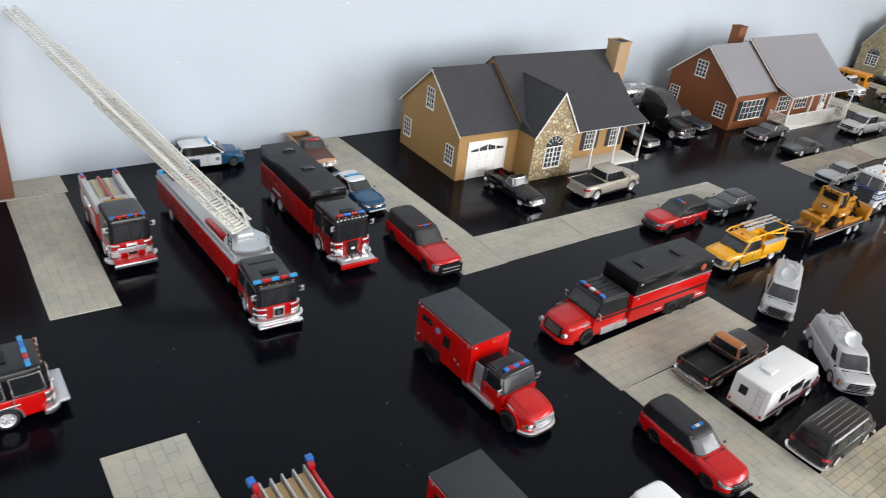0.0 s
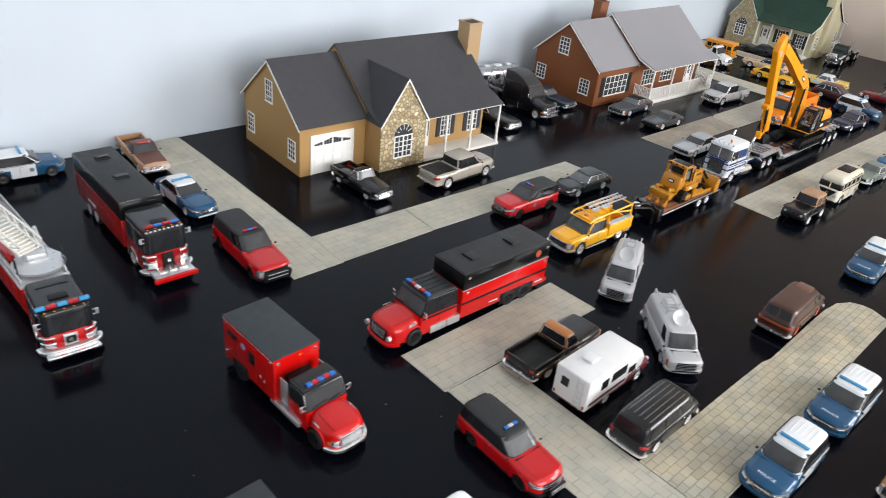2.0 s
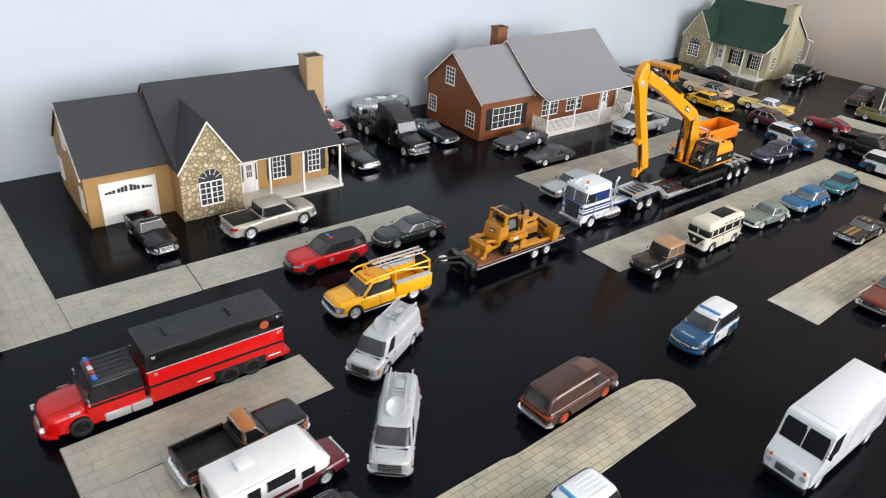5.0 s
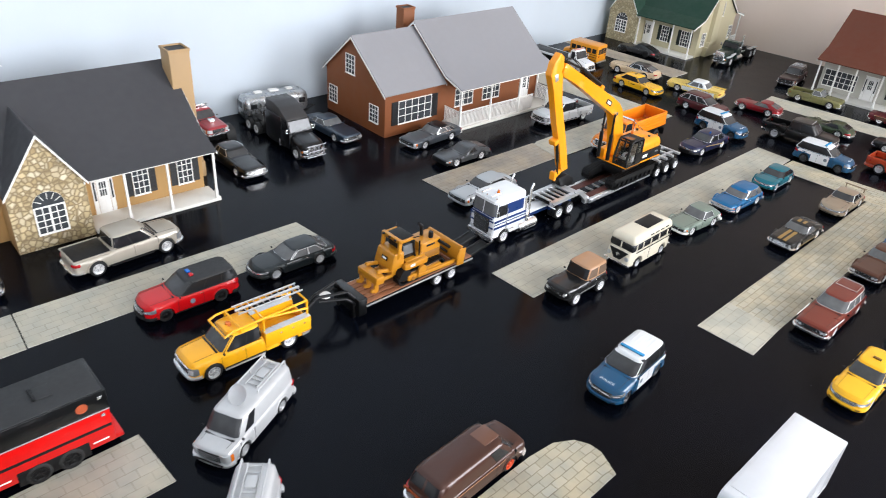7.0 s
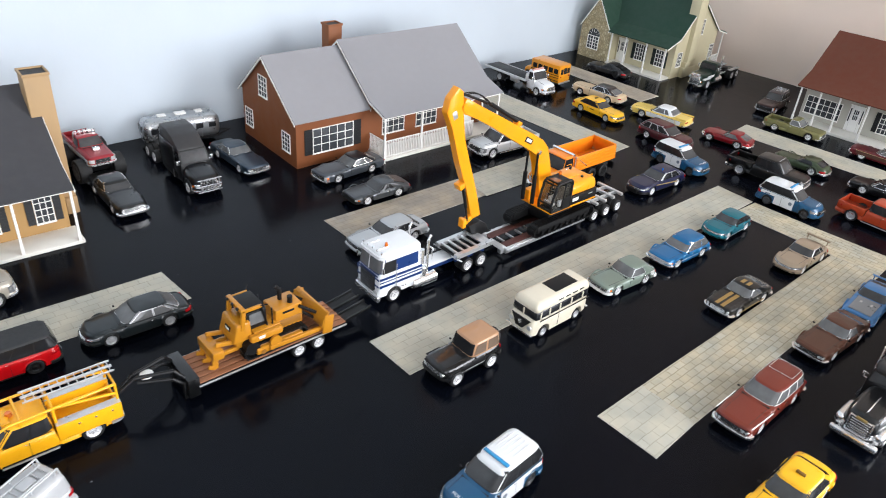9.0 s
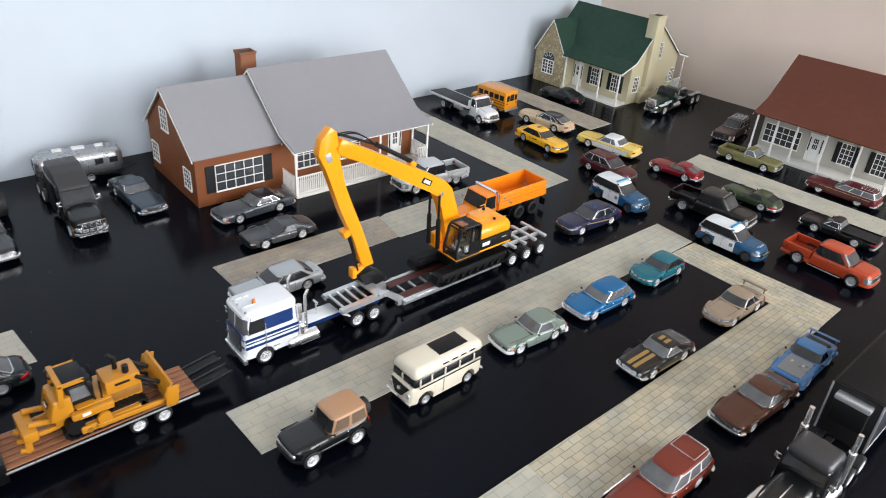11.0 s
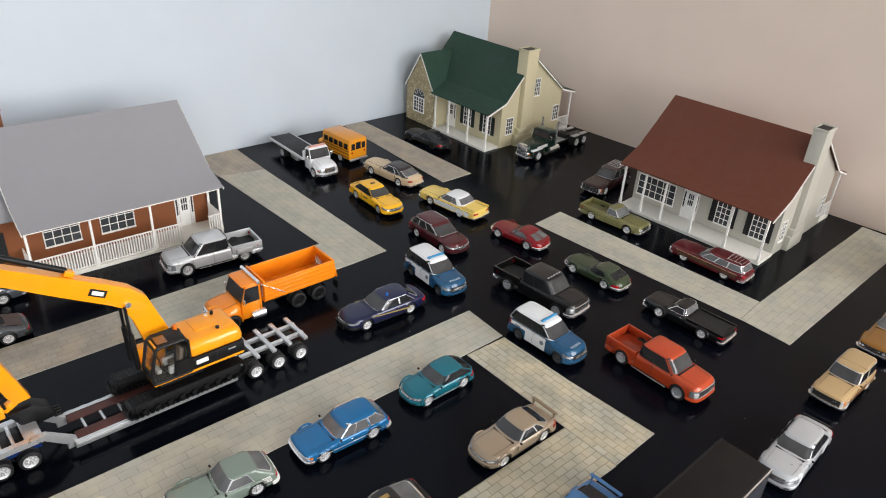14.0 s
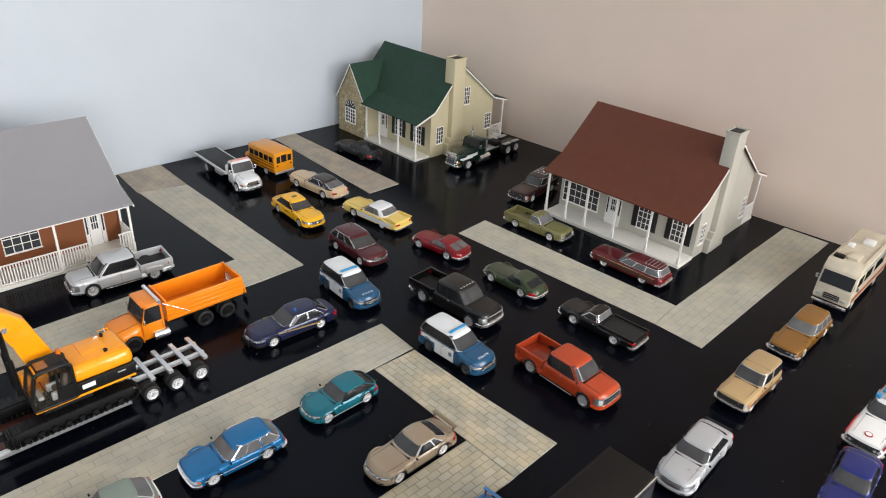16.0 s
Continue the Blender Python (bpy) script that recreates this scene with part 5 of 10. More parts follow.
def police_suv(x, y, head, label="white and blue die-cast police SUV with blue roof bar"):
    t, d = car("police_suv", label, "toy car", "suv", x, y, head, 44.5, 75, POLICE_BLUE, "police SUVs", roof=POLICE_WHITE, bumper=POLICE_BLUE, grille=BLACK, rim=mat("dark_steel_rim", (0.08, 0.08, 0.085), 0.4, 0.6), style="disc", lamps="slim", handle=BLACK, mirror=BLACK, r=5.8, belt=17.5, H=27.5, hood=16.4, nose=14.6, round=2.6, bump_h=2.6, brow=2.6, brow_len=4.0, cab=(0.012, 0.09, 0.53, 0.71), size=(0.93, 0.92, 0.93))
    c0, c1, c2, c3 = d["cab"]
    for sy in (1, -1):
        part("white_door", box(c3 - 6.6 + 14.6, 0.34, 12.4, ((c3 - 6.6 - 14.6) / 2, sy * (d["W"] - 0.14), 10.8), 0.1, 1), POLICE_WHITE, t, "white door panels")
        part("white_quarter", box(-14.6 - c0 - 6, 0.34, 3.6, ((c0 + 6 - 14.6) / 2, sy * (d["W"] - 0.14), 15.2), 0.1, 1), POLICE_WHITE, t)
        part("door_seal", cyl((c3 - 10.5, sy * (d["W"] - 0.1), 11.6), (c3 - 10.5, sy * (d["W"] + 0.12), 11.6), 2.2, 14), SEAL, t)
        part("door_mark", box(5.5, 0.3, 0.9, (c0 + 14, sy * (d["W"] + 0.0), 14.4), 0), POLICE_BLUE, t)
    bar = part("light_bar", box(2.6, 20, 1.2, ((c2 - 3.5), 0, d["H"] + 1.0), 0.4), CYAN_LENS, t, "translucent blue light bar")
    part("bar_base", box(1.8, 18, 0.6, ((c2 - 3.5), 0, d["H"] + 0.1), 0.1), BLACK, bar)
    for k in range(5):
        part("roof_rib", box(c2 - c1 - 16, 0.5, 0.3, ((c1 + c2) / 2 - 4, (k - 2) * 3.4, d["H"] + 0.55), 0.1, 1), POLICE_WHITE, t)
    slope = math.degrees(math.atan2(d["hood"] - d["nose"], d["xf"] - 4 - c3))
    plate_text(t, "POLICE", 3.0, LETTER, d["xf"] - 7.2, d["nose"] + 2.0, slope, 90, squeeze=1.25)
    part("grille_chrome", box(0.5, 15, 2.6, (d["xf"] + 0.4, 0, 10.6), 0.3), CHROME, t)
    return t


def police_sedan(x, y, head):
    t, d = car("police_car", "white and blue die-cast police sedan with blue roof bar", "toy car", "sedan", x, y, head, 45.5, 83, POLICE_BLUE, roof=POLICE_WHITE, bumper=POLICE_BLUE, lamps="slim", style="disc", belt=14.6, H=22.5, round=1.6)
    c0, c1, c2, c3 = d["cab"]
    light_bar(t, (c1 + c2) / 2 + 2, d["H"] - 0.1, 19, [CYAN_LENS] * 3, 2.6, 1.2)
    for sy in (1, -1):
        part("white_door", box(c3 - c0 - 14, 0.34, 8.4, ((c0 + c3) / 2 + 1, sy * (d["W"] - 0.14), 9.6), 0.1, 1), POLICE_WHITE, t)
    part("white_bumper_band", box(1.0, 20, 1.6, (d["xf"] + 0.5, 0, 5.6), 0.4), POLICE_WHITE, t)
    plate_text(t, "POLICE", 3.3, LETTER, d["xf"] - 10, d["hood"] - 0.35, 5, 90, squeeze=1.25)
    return t


def stripe(t, x0, x1, y, w, z0, z1, material, name="stripe"):
    part(name, slab([(x0, y - w / 2, z0), (x1, y - w / 2, z1), (x1, y + w / 2, z1), (x0, y + w / 2, z0)], 0.62, 0.5), material, t)


TC = "toy car"
# --- police
for px, py, ph in ((1.4158, 0.3628, -92.5), (1.4268, 0.2322, -88.0), (0.8985, 0.1590, -176.0), (0.6640, 0.0925, 180.0), (0.5735, 0.0930, 180.0), (0.3290, 0.7345, -4.0)):
    police_suv(px, py, ph)
police_sedan(0.4300, 0.6060, -88.0)
# white sedan roof beside the red truck
car("police_car", "white die-cast sedan with plain roof", TC, "suv", 0.3770, 0.1580, -92, 44.5, 76, "eceeee", belt=17, H=27, bumper=POLICE_WHITE)
t, d = car("police_car", "dark navy die-cast patrol sedan with gold side stripe", TC, "sedan", 1.3415, 0.3485, 177.5, 46, 84, "171c3e", metal=0.25, lamps="slim", bumper=BLACK, belt=14.6, H=22.5, window_trim=SILVER)
GOLD = mat("gold_stripe", "a8905a", 0.4, 0.3)
for sy in (1, -1):
    part("gold_stripe", slab([(-22, sy * 14.35, 7.5), (18, sy * 14.35, 12.2), (18, sy * 14.35, 13.0), (-22, sy * 14.35, 9.0)][::sy], 0.1, 0.4), GOLD, t)
part("roof_beacon", cyl((d["cab"][2] - 3, 4, 22.3), (d["cab"][2] - 3, 4, 25.0), 1.3, 12, 0.9), BLUE_LENS, t)
part("push_bumper", box(1.4, 14, 5.5, (d["xf"] + 1.6, 0, 7.2), 0.5), BLACK, t)

# --- taxis and road cars by the green-roofed house
TAXI = paint("eeb41a")
for lab, px, py, ph, rr in (("yellow die-cast taxi sedan with black roof sign", 1.4680, 0.5272, -92.5, CHROME), ("yellow die-cast taxi sedan with small roof sign", 1.0320, 0.0430, 179.0, CHROME)):
    t, d = car("taxi", lab, TC, "sedan", px, py, ph, 46, 83, TAXI, "taxis", bumper=TAXI, lamps="slim", rim=SILVER, belt=14.6, H=22.5, round=1.8, glass=GLASS)
    part("taxi_sign", box(2.4, 6, 1.8, ((d["cab"][1] + d["cab"][2]) / 2 + 2, 0, d["H"] + 0.8), 0.4), mat("taxi_sign", "6b4a12", 0.4), t)
    for sy in (1, -1):
        part("door_mark", box(8, 0.3, 1.2, (-2, sy * 14.2, 10.6), 0), BLACK, t)

CREAM = paint("cbb391")
t, d = car("coupe", "cream die-cast fifties coupe with dark brown roof", TC, "coupe", 1.5269, 0.5748, 97.0, 48, 84, CREAM, roof="2c2321", W=30, H=22, cab=(0.05, 0.30, 0.50, 0.62), belt=14.5, crown=1.2, shoulder=3.6, lamps="round", style="disc", tumble=0.72, round=2.2, rear_glass=GLASS_LIGHT, window_trim=CHROME, taper=0.22)
t, d = car("sedan", "pale yellow die-cast fifties hardtop with white roof", TC, "coupe", 1.5324, 0.4708, 97.5, 45, 86, paint("e6c766"), roof=POLICE_WHITE, W=30, cab=(0.22, 0.33, 0.53, 0.64), belt=14.2, H=22, lamps="quad", style="disc", window_trim=CHROME, round=1.8, tail_w=0.4, glass=GLASS_LIGHT)
for sy in (1, -1):
    part("white_scallop", box(52, 0.35, 5.6, (-10, sy * 14.95, 8.2), 0.15, 1), POLICE_WHITE, t, "white side panel")
    part("chrome_spear", box(70, 0.5, 0.5, (-4, sy * 15.0, 11.4), 0.1, 1), CHROME, t)
    part("tail_fin", box(20, 1.4, 2.0, (d["xr"] + 11, sy * 13.2, 14.2), 0.5), d["body"], t)
t, d = car("crossover", "dark maroon die-cast crossover car", TC, "suv", 1.4690, 0.4195, -91.0, 42, 76, "4c141b", metal=0.3, cab=(0.02, 0.17, 0.50, 0.73), H=24.5, belt=15.2, lamps="slim", bumper=paint("4c141b", 0.3), round=2.4, side=((0.10, 0.32), (0.35, 0.60), (0.63, 0.90)), window_trim=SILVER)
RED_V = paint("7c0a14", 0.2)
t, d = car("sports_car", "metallic red die-cast split-window sports coupe", TC, "sports", 1.5399, 0.3738, 98.0, 38, 69, RED_V, cab=(0.02, 0.30, 0.43, 0.58), H=18.5, belt=12.4, split_rear=True, lamps="slim", style="ten", crown=1.2, shoulder=3.4, taper=0.22, glass=GLASS_LIGHT)
t, d = car("sports_car", "olive green die-cast sports coupe", TC, "sports", 1.5475, 0.2779, 92.0, 38, 71, paint("39452f", 0.2), H=18.5, belt=12.6, cab=(0.06, 0.26, 0.42, 0.56), crown=1.3, shoulder=3.2, taper=0.2, lamps="slim", style="five")
car("coupe", "dark grey die-cast muscle coupe near the porch", TC, "fastback", 1.6370, 0.6420, 97.0, 42, 76, "26282b", metal=0.4, bumper=BLACK, lamps="slim", rim=BLACK)

# --- pickups
t, d = car("pickup_truck", "black die-cast crew-cab pickup with roof lamps", TC, "crew", 1.4755, 0.2842, -86.0, 60, 97, "0d0d0e", r=7.2, W=33, H=30.5, belt=19, low=6, lamps="rect", grille=BLACK, rim=SILVER, bump_h=3, modern=True)
for k in range(5):
    part("roof_lamp", box(1.0, 1.8, 1.0, (d["cab"][2] - 1.2, (k - 2) * 4.2, d["H"] + 0.4), 0.3), LENS, t)
t, d = car("pickup_truck", "orange-red die-cast crew-cab pickup", TC, "crew", 1.4700, 0.1528, -91.0, 56, 91, "b0411f", metal=0.1, r=6.9, W=32, H=29, belt=18.5, low=5.2, bed_mat=paint("8c3018"), bumper=paint("b0411f", 0.06), rim=SILVER, lamps="rect", round=2.4, modern=True)
for sy in (1, -1):
    part("running_board", box(34, 2.2, 0.9, (0, sy * 15.2, 5.0), 0.3), SILVER, t)
t, d = car("pickup_truck", "silver die-cast crew-cab dually pickup by the brown house", TC, "crew", 1.2646, 0.5130, 175.5, 58, 95, "c6c8c9", metal=0.5, r=6.9, W=32.5, H=29.5, belt=18.5, low=5.4, lamps="rect", window_trim=BLACK, modern=True)
for sy in (1, -1):
    part("rear_fender", box(17, 3.0, 5.5, (-29, sy * 17.0, 12.5), 1.6), d["body"], t)
    part("running_board", box(36, 2.2, 0.9, (0, sy * 15.8, 5.4), 0.3), CHROME, t)
t, d = car("pickup_truck", "champagne die-cast crew-cab pickup with black bed cover", TC, "crew", 0.6940, 0.5178, 2.0, 61, 97, "aaa396", metal=0.4, r=7.0, W=32.5, H=30, belt=19, low=5.8, lamps="rect", bed_floor=18.2, bed_mat=BLACK, modern=True)
for sy in (1, -1):
    part("running_board", box(38, 2.2, 0.9, (0, sy * 15.8, 5.6), 0.3), BLACK, t)
t, d = car("pickup_truck", "black die-cast fifties pickup with wooden bed", TC, "single", 0.5885, 0.5481, -88.5, 46, 76, "0b0b0c", W=27, H=25, belt=16, crown=2.2, shoulder=3.6, taper=0.24, cab=(0.42, 0.47, 0.57, 0.64), bed_mat=mat("brown_wood_bed", "6b3d22", 0.6, 0, 0, 0.2, 200), lamps="round", bump_h=1.6, grille=CHROME, window_trim=CHROME, glass=GLASS_LIGHT, hood=15.5, nose=13.5)
for sy in (1, -1):
    part("fender", box(15, 4.2, 6.2, (23, sy * 12.4, 9.6), 2.6, 3), d["body"], t)
    part("rear_fender", box(15, 4.2, 6.0, (-23, sy * 12.4, 9.4), 2.6, 3), d["body"], t)
t, d = car("pickup_truck", "olive die-cast pickup beside the grey house porch", TC, "single", 1.6569, 0.3384, -84.5, 47, 80, "77744a", metal=0.2, W=28, H=23.5, belt=15.2, bed_mat=paint("6d6a45"), lamps="quad", window_trim=SILVER, glass=GLASS_LIGHT)
t, d = car("pickup_truck", "black die-cast coupe utility with white rear window frame", TC, "single", 1.5525, 0.1796, 92.5, 43, 80, "0e0e10", W=28.5, H=20.5, belt=13.6, low=3.6, bed_floor=11.5, cab=(0.46, 0.50, 0.60, 0.72), lamps="quad", window_trim=CHROME, rear_glass=GLASS_LIGHT)
t, d = car("pickup_truck", "brown and black die-cast square pickup with orange-tan roof", TC, "single", 0.5440, 0.2535, 2.5, 50, 84, "120f0e", roof="a9672c", W=30, H=27.5, belt=17.5, low=5.5, r=6.2, lamps="rect", cab=(0.44, 0.46, 0.57, 0.66), window_trim=CHROME, style="ten")
for sy in (1, -1):
    part("brown_side_panel", box(76, 0.35, 4.0, (-2, sy * 14.9, 11.0), 0.1, 1), paint("6b3c20"), t, "brown lower side band")
    part("chrome_strip", box(78, 0.5, 0.5, (-2, sy * 15.0, 13.2), 0.1, 1), CHROME, t)
part("step_bumper", box(5, 28, 2.4, (d["xr"] - 1.5, 0, 6.4), 0.5), mat("dull_chrome", (0.35, 0.3, 0.26), 0.3, 0.9), t)
t, d = car("pickup_truck", "rusty brown and tan die-cast pickup by the wall", TC, "single", 0.4330, 0.7120, -93.0, 48, 84, "b98f6a", roof="5a2c22", W=29, H=25, belt=16, low=5, r=6, lamps="rect", bed_mat=paint("4a3026"), grille=CHROME)
part("brown_hood", slab([(13, -12.4, 16.3), (d["xf"] - 3, -11.6, 14.6), (d["xf"] - 3, 11.6, 14.6), (13, 12.4, 16.3)], 0.55, 0.5), mat("rust_brown_paint", "5b3426", 0.5, 0, 0.2, 0.2, 200), t, "worn brown hood")
part("red_beacon", box(3, 14, 1.6, (6, 0, 25.4), 0.5), RED_LENS, t)

# --- cars in the middle court
t, d = car("hatchback", "teal die-cast hatchback with dark wrapped windows", TC, "hatch", 1.3170, 0.2465, 180.0, 36, 62, "0c6878", metal=0.35, W=27, H=19.5, belt=13.2, cab=(0.03, 0.24, 0.48, 0.66), lamps="slim", bumper=paint("13717d", 0.35), window_trim=BLACK, style="five")
for sy in (1, -1):
    part("side_sill", box(40, 0.5, 1.0, (0, sy * 13.2, 4.6), 0.2), SILVER, t)
t, d = car("hatchback", "bright blue die-cast bubble-window hatchback", TC, "hatch", 1.2311, 0.2465, 177.0, 39, 68, "0a6296", metal=0.4, W=29, H=21.5, belt=13.0, cab=(0.03, 0.17, 0.50, 0.66), round=3.0, window_trim=CHROME, moulding=SILVER, side=((0.05, 0.34), (0.40, 0.66), (0.69, 0.90)), glass=GLASS_LIGHT, grille=SILVER)
t, d = car("hatchback", "sage green die-cast compact car with white rear stripes", TC, "hatch", 1.1474, 0.2504, 175.0, 37, 66, "78857a", metal=0.25, W=27.5, H=20.5, belt=13.0, cab=(0.02, 0.22, 0.46, 0.58), side=((0.42, 0.90),), window_trim=SILVER, glass=GLASS_LIGHT, bumper=WHITE)
for sy in (1, -1):
    for k in range(4):
        part("side_stripe", box(5.5, 0.3, 0.6, (-26 + k * 0.4, sy * 13.7, 8.8 + k * 1.3), 0), WHITE, t)
BG = paint("141312")
STRIPE_GOLD = mat("gold_racing_stripe", "9a7c44", 0.4, 0.2)
t, d = car("muscle_car", "black die-cast fastback with gold racing stripes", TC, "fastback", 1.2078, 0.1720, 178.0, 40, 70, BG, W=27.5, H=19.5, belt=13.0, window_trim=CHROME, lamps="round", glass=GLASS_LIGHT, grille=CHROME)
c0, c1, c2, c3 = d["cab"]
for yy in (-2.8, 2.8):
    stripe(t, c3 + 1, d["xf"] - 1, yy, 3.2, d["hood"] + 0.5, d["nose"] + 0.55, STRIPE_GOLD, "gold_stripe")
    stripe(t, c1 + 0.5, c2 - 1.0, yy, 3.2, d["H"], d["H"], STRIPE_GOLD, "gold_stripe")
for sy in (1, -1):
    part("gold_stripe", box(40, 0.3, 1.0, (0, sy * 13.6, 4.9), 0), STRIPE_GOLD, t)
t, d = car("coupe", "beige metallic die-cast sports coupe with rear wing", TC, "coupe", 1.3215, 0.1715, 180.0, 40, 71, "a08e78", metal=0.45, W=27.5, H=20, belt=13.4, lamps="slim", bumper=paint("a08e78", 0.45), window_trim=SILVER)
part("rear_wing", merge(box(3.0, 24, 0.8, (d["xr"] + 3.5, 0, 18.0), 0.3), merge(box(1.6, 1.0, 4.4, (d["xr"] + 4, 10, 15.6), 0.2), box(1.6, 1.0, 4.4, (d["xr"] + 4, -10, 15.6), 0.2))), paint("8a7862", 0.45), t)
MB = paint("4a7fb5", 0.2)
t, d = car("muscle_car", "blue die-cast muscle coupe with silver hood", TC, "fastback", 1.2965, 0.0975, -177.0, 41, 74, MB, W=28.5, H=20, belt=13.4, cab=(0.10, 0.34, 0.46, 0.60), lamps="round", bumper=MB, rim=SILVER)
c0, c1, c2, c3 = d["cab"]
stripe(t, c3 + 0.6, d["xf"] - 3.5, 0, 19, d["hood"] + 0.42, d["nose"] + 0.75, mat("silver_hood_paint", "8d9499", 0.3, 0.6), "silver_hood")
for sy in (1, -1):
    part("hood_scoop", box(3.6, 2.0, 0.9, (c3 + 9, sy * 4.5, d["hood"] + 0.5), 0.3), SILVER, t)
part("rear_wing", merge(box(2.8, 25, 0.7, (d["xr"] + 2.5, 0, 17.2), 0.3), merge(box(1.4, 0.9, 4, (d["xr"] + 3, 10.5, 15), 0.2), box(1.4, 0.9, 4, (d["xr"] + 3, -10.5, 15), 0.2))), MB, t)
part("rear_louvre", slab([(c0 + 1, -9, 14.2), (c1 - 0.5, -8, 19.7), (c1 - 0.5, 8, 19.7), (c0 + 1, 9, 14.2)], 0.4, 0.3), MATTE, t)
t, d = car("coupe", "copper brown die-cast seventies coupe", TC, "coupe", 1.2190, 0.0970, 177.0, 44, 80, "54301f", metal=0.35, W=29, H=20.5, belt=13.6, cab=(0.10, 0.32, 0.48, 0.61), lamps="quad", glass=GLASS_LIGHT, window_trim=CHROME, side=((0.46, 0.90),))
t, d = car("station_wagon", "red-brown die-cast station wagon with roof rack", TC, "wagon", 1.0990, 0.0950, 180.0, 49, 86, "6f2a1c", metal=0.15, W=29.5, H=23, belt=14.6, lamps="quad", window_trim=WHITE, glass=GLASS_LIGHT, bump_h=2.6)
roof_rack(t, d, d["cab"][1] + 2, d["cab"][1] + 18, d["H"], CHROME, 2)
for sy in (1, -1):
    part("white_strip", slab([(40, sy * 14.0, 14.4), (12, sy * 14.7, 12.6), (12, sy * 14.7, 13.4), (40, sy * 14.0, 15.0)][::-sy], 0.35, 0.3), WHITE, t)

# --- cars near the wagons and the grey house
t, d = car("station_wagon", "dark red die-cast wagon with wood side panels", TC, "wagon", 1.6610, 0.2223, 92.0, 46, 84, "5c1820", metal=0.2, W=28.5, H=21.5, belt=14.0, lamps="quad", window_trim=SILVER, glass=GLASS_LIGHT)
roof_rack(t, d, d["cab"][1] + 1.5, d["cab"][1] + 17, d["H"], CHROME, 5)
for sy in (1, -1):
    part("wood_panel", box(66, 0.35, 5.0, (-2, sy * 14.25, 9.0), 0.1, 1), mat("brown_wood_panel", "4a2a1c", 0.5, 0, 0.2, 0.2, 150), t, "printed wood side panel")
    part("panel_trim", box(68, 0.45, 0.4, (-2, sy * 14.3, 11.6), 0.1, 1), mat("tan_trim", "b99a6c", 0.4), t)
t, d = car("station_wagon", "dark maroon die-cast long-roof wagon with roof rack", TC, "wagon", 1.7300, 0.4080, -172.0, 46, 80, "2a1214", metal=0.25, W=29, H=25, belt=15.5, lamps="rect", window_trim=SILVER)
roof_rack(t, d, d["cab"][1] + 2, d["cab"][1] + 24, d["H"], CHROME, 5)
t, d = car("station_wagon", "golden brown die-cast station wagon", TC, "wagon", 1.6765, 0.0550, -179.0, 48, 84, "8a5f22", metal=0.4, W=29, H=22, belt=14.0, cab=(0.02, 0.08, 0.48, 0.62), lamps="quad", window_trim=SILVER, glass=GLASS_LIGHT)
t, d = car("truck_suv", "tan die-cast two-door off-roader with brown lower sides", TC, "suv", 1.5695, 0.0515, 180.0, 44, 74, "b4976c", roof="ad9268", metal=0.1, size=(0.87, 0.86, 0.88), W=30.5, H=28, belt=18.0, low=5.6, r=6.2, cab=(0.012, 0.04, 0.52, 0.63), side=((0.06, 0.52), (0.60, 0.90)), lamps="rect", hood=17.6, nose=15.6, window_trim=SILVER)
for sy in (1, -1):
    part("brown_side_panel", box(60, 0.35, 4.2, (-2, sy * 15.1, 10.0), 0.1, 1), paint("7c4a26", 0.2), t)
part("roof_seam", box(0.7, 24, 0.8, (d["cab"][2] - 9, 0, d["H"] + 0.1), 0.2), paint("8f784a"), t)
t, d = car("sedan", "silver die-cast luxury sedan with black windshield", TC, "sedan", 1.4665, 0.0405, -176.0, 47, 82, "b4b6b8", metal=0.45, W=29.5, H=22.5, belt=15.2, lamps="slim", bumper=paint("b4b6b8", 0.45), style="ten", round=2.2, size=(0.93, 0.9, 0.92))
part("rear_lip", box(2.4, 22, 0.6, (d["xr"] + 3.5, 0, 15.3), 0.25), BLACK, t)
t, d = car("sedan", "deep blue die-cast sedan", TC, "sedan", 1.5230, -0.0420, -174.0, 44, 76, "17246a", metal=0.3, W=28, H=21, belt=14, lamps="slim", bumper=paint("17246a", 0.3))
t, d = car("coupe", "dark metallic grey die-cast luxury coupe with black roof", TC, "coupe", 1.0730, 0.5570, -177.0, 46, 84, "4a4f55", metal=0.5, roof="14151a", W=29.5, H=21, belt=14.0, lamps="rect", cab=(0.12, 0.30, 0.46, 0.60), style="disc", window_trim=CHROME, glass=GLASS_LIGHT)
t, d = car("sports_car", "grey die-cast wedge sports car with louvred rear", TC, "fastback", 1.0673, 0.4985, 178.0, 39, 71, "45484b", metal=0.55, W=29, H=18.5, belt=12.4, cab=(0.05, 0.34, 0.46, 0.64), lamps="rect", bumper=BLACK, style="ten", grille=BLACK, grille_bar=BLACK)
part("rear_louvre", slab([(d["cab"][0] + 1, -10, 12.8), (d["cab"][1], -8.6, 18.2), (d["cab"][1], 8.6, 18.2), (d["cab"][0] + 1, 10, 12.8)], 0.4, 0.3), mat("brown_louvre", "4b3a34", 0.5), t)
t, d = car("sedan", "silver die-cast coupe with black trim beside the long truck", TC, "sedan", 1.0220, 0.4205, 180.0, 45, 80, "b1b4b6", metal=0.55, W=29, H=21.5, belt=14.2, lamps="rect", window_trim=BLACK, bumper=SILVER, round=1.8)
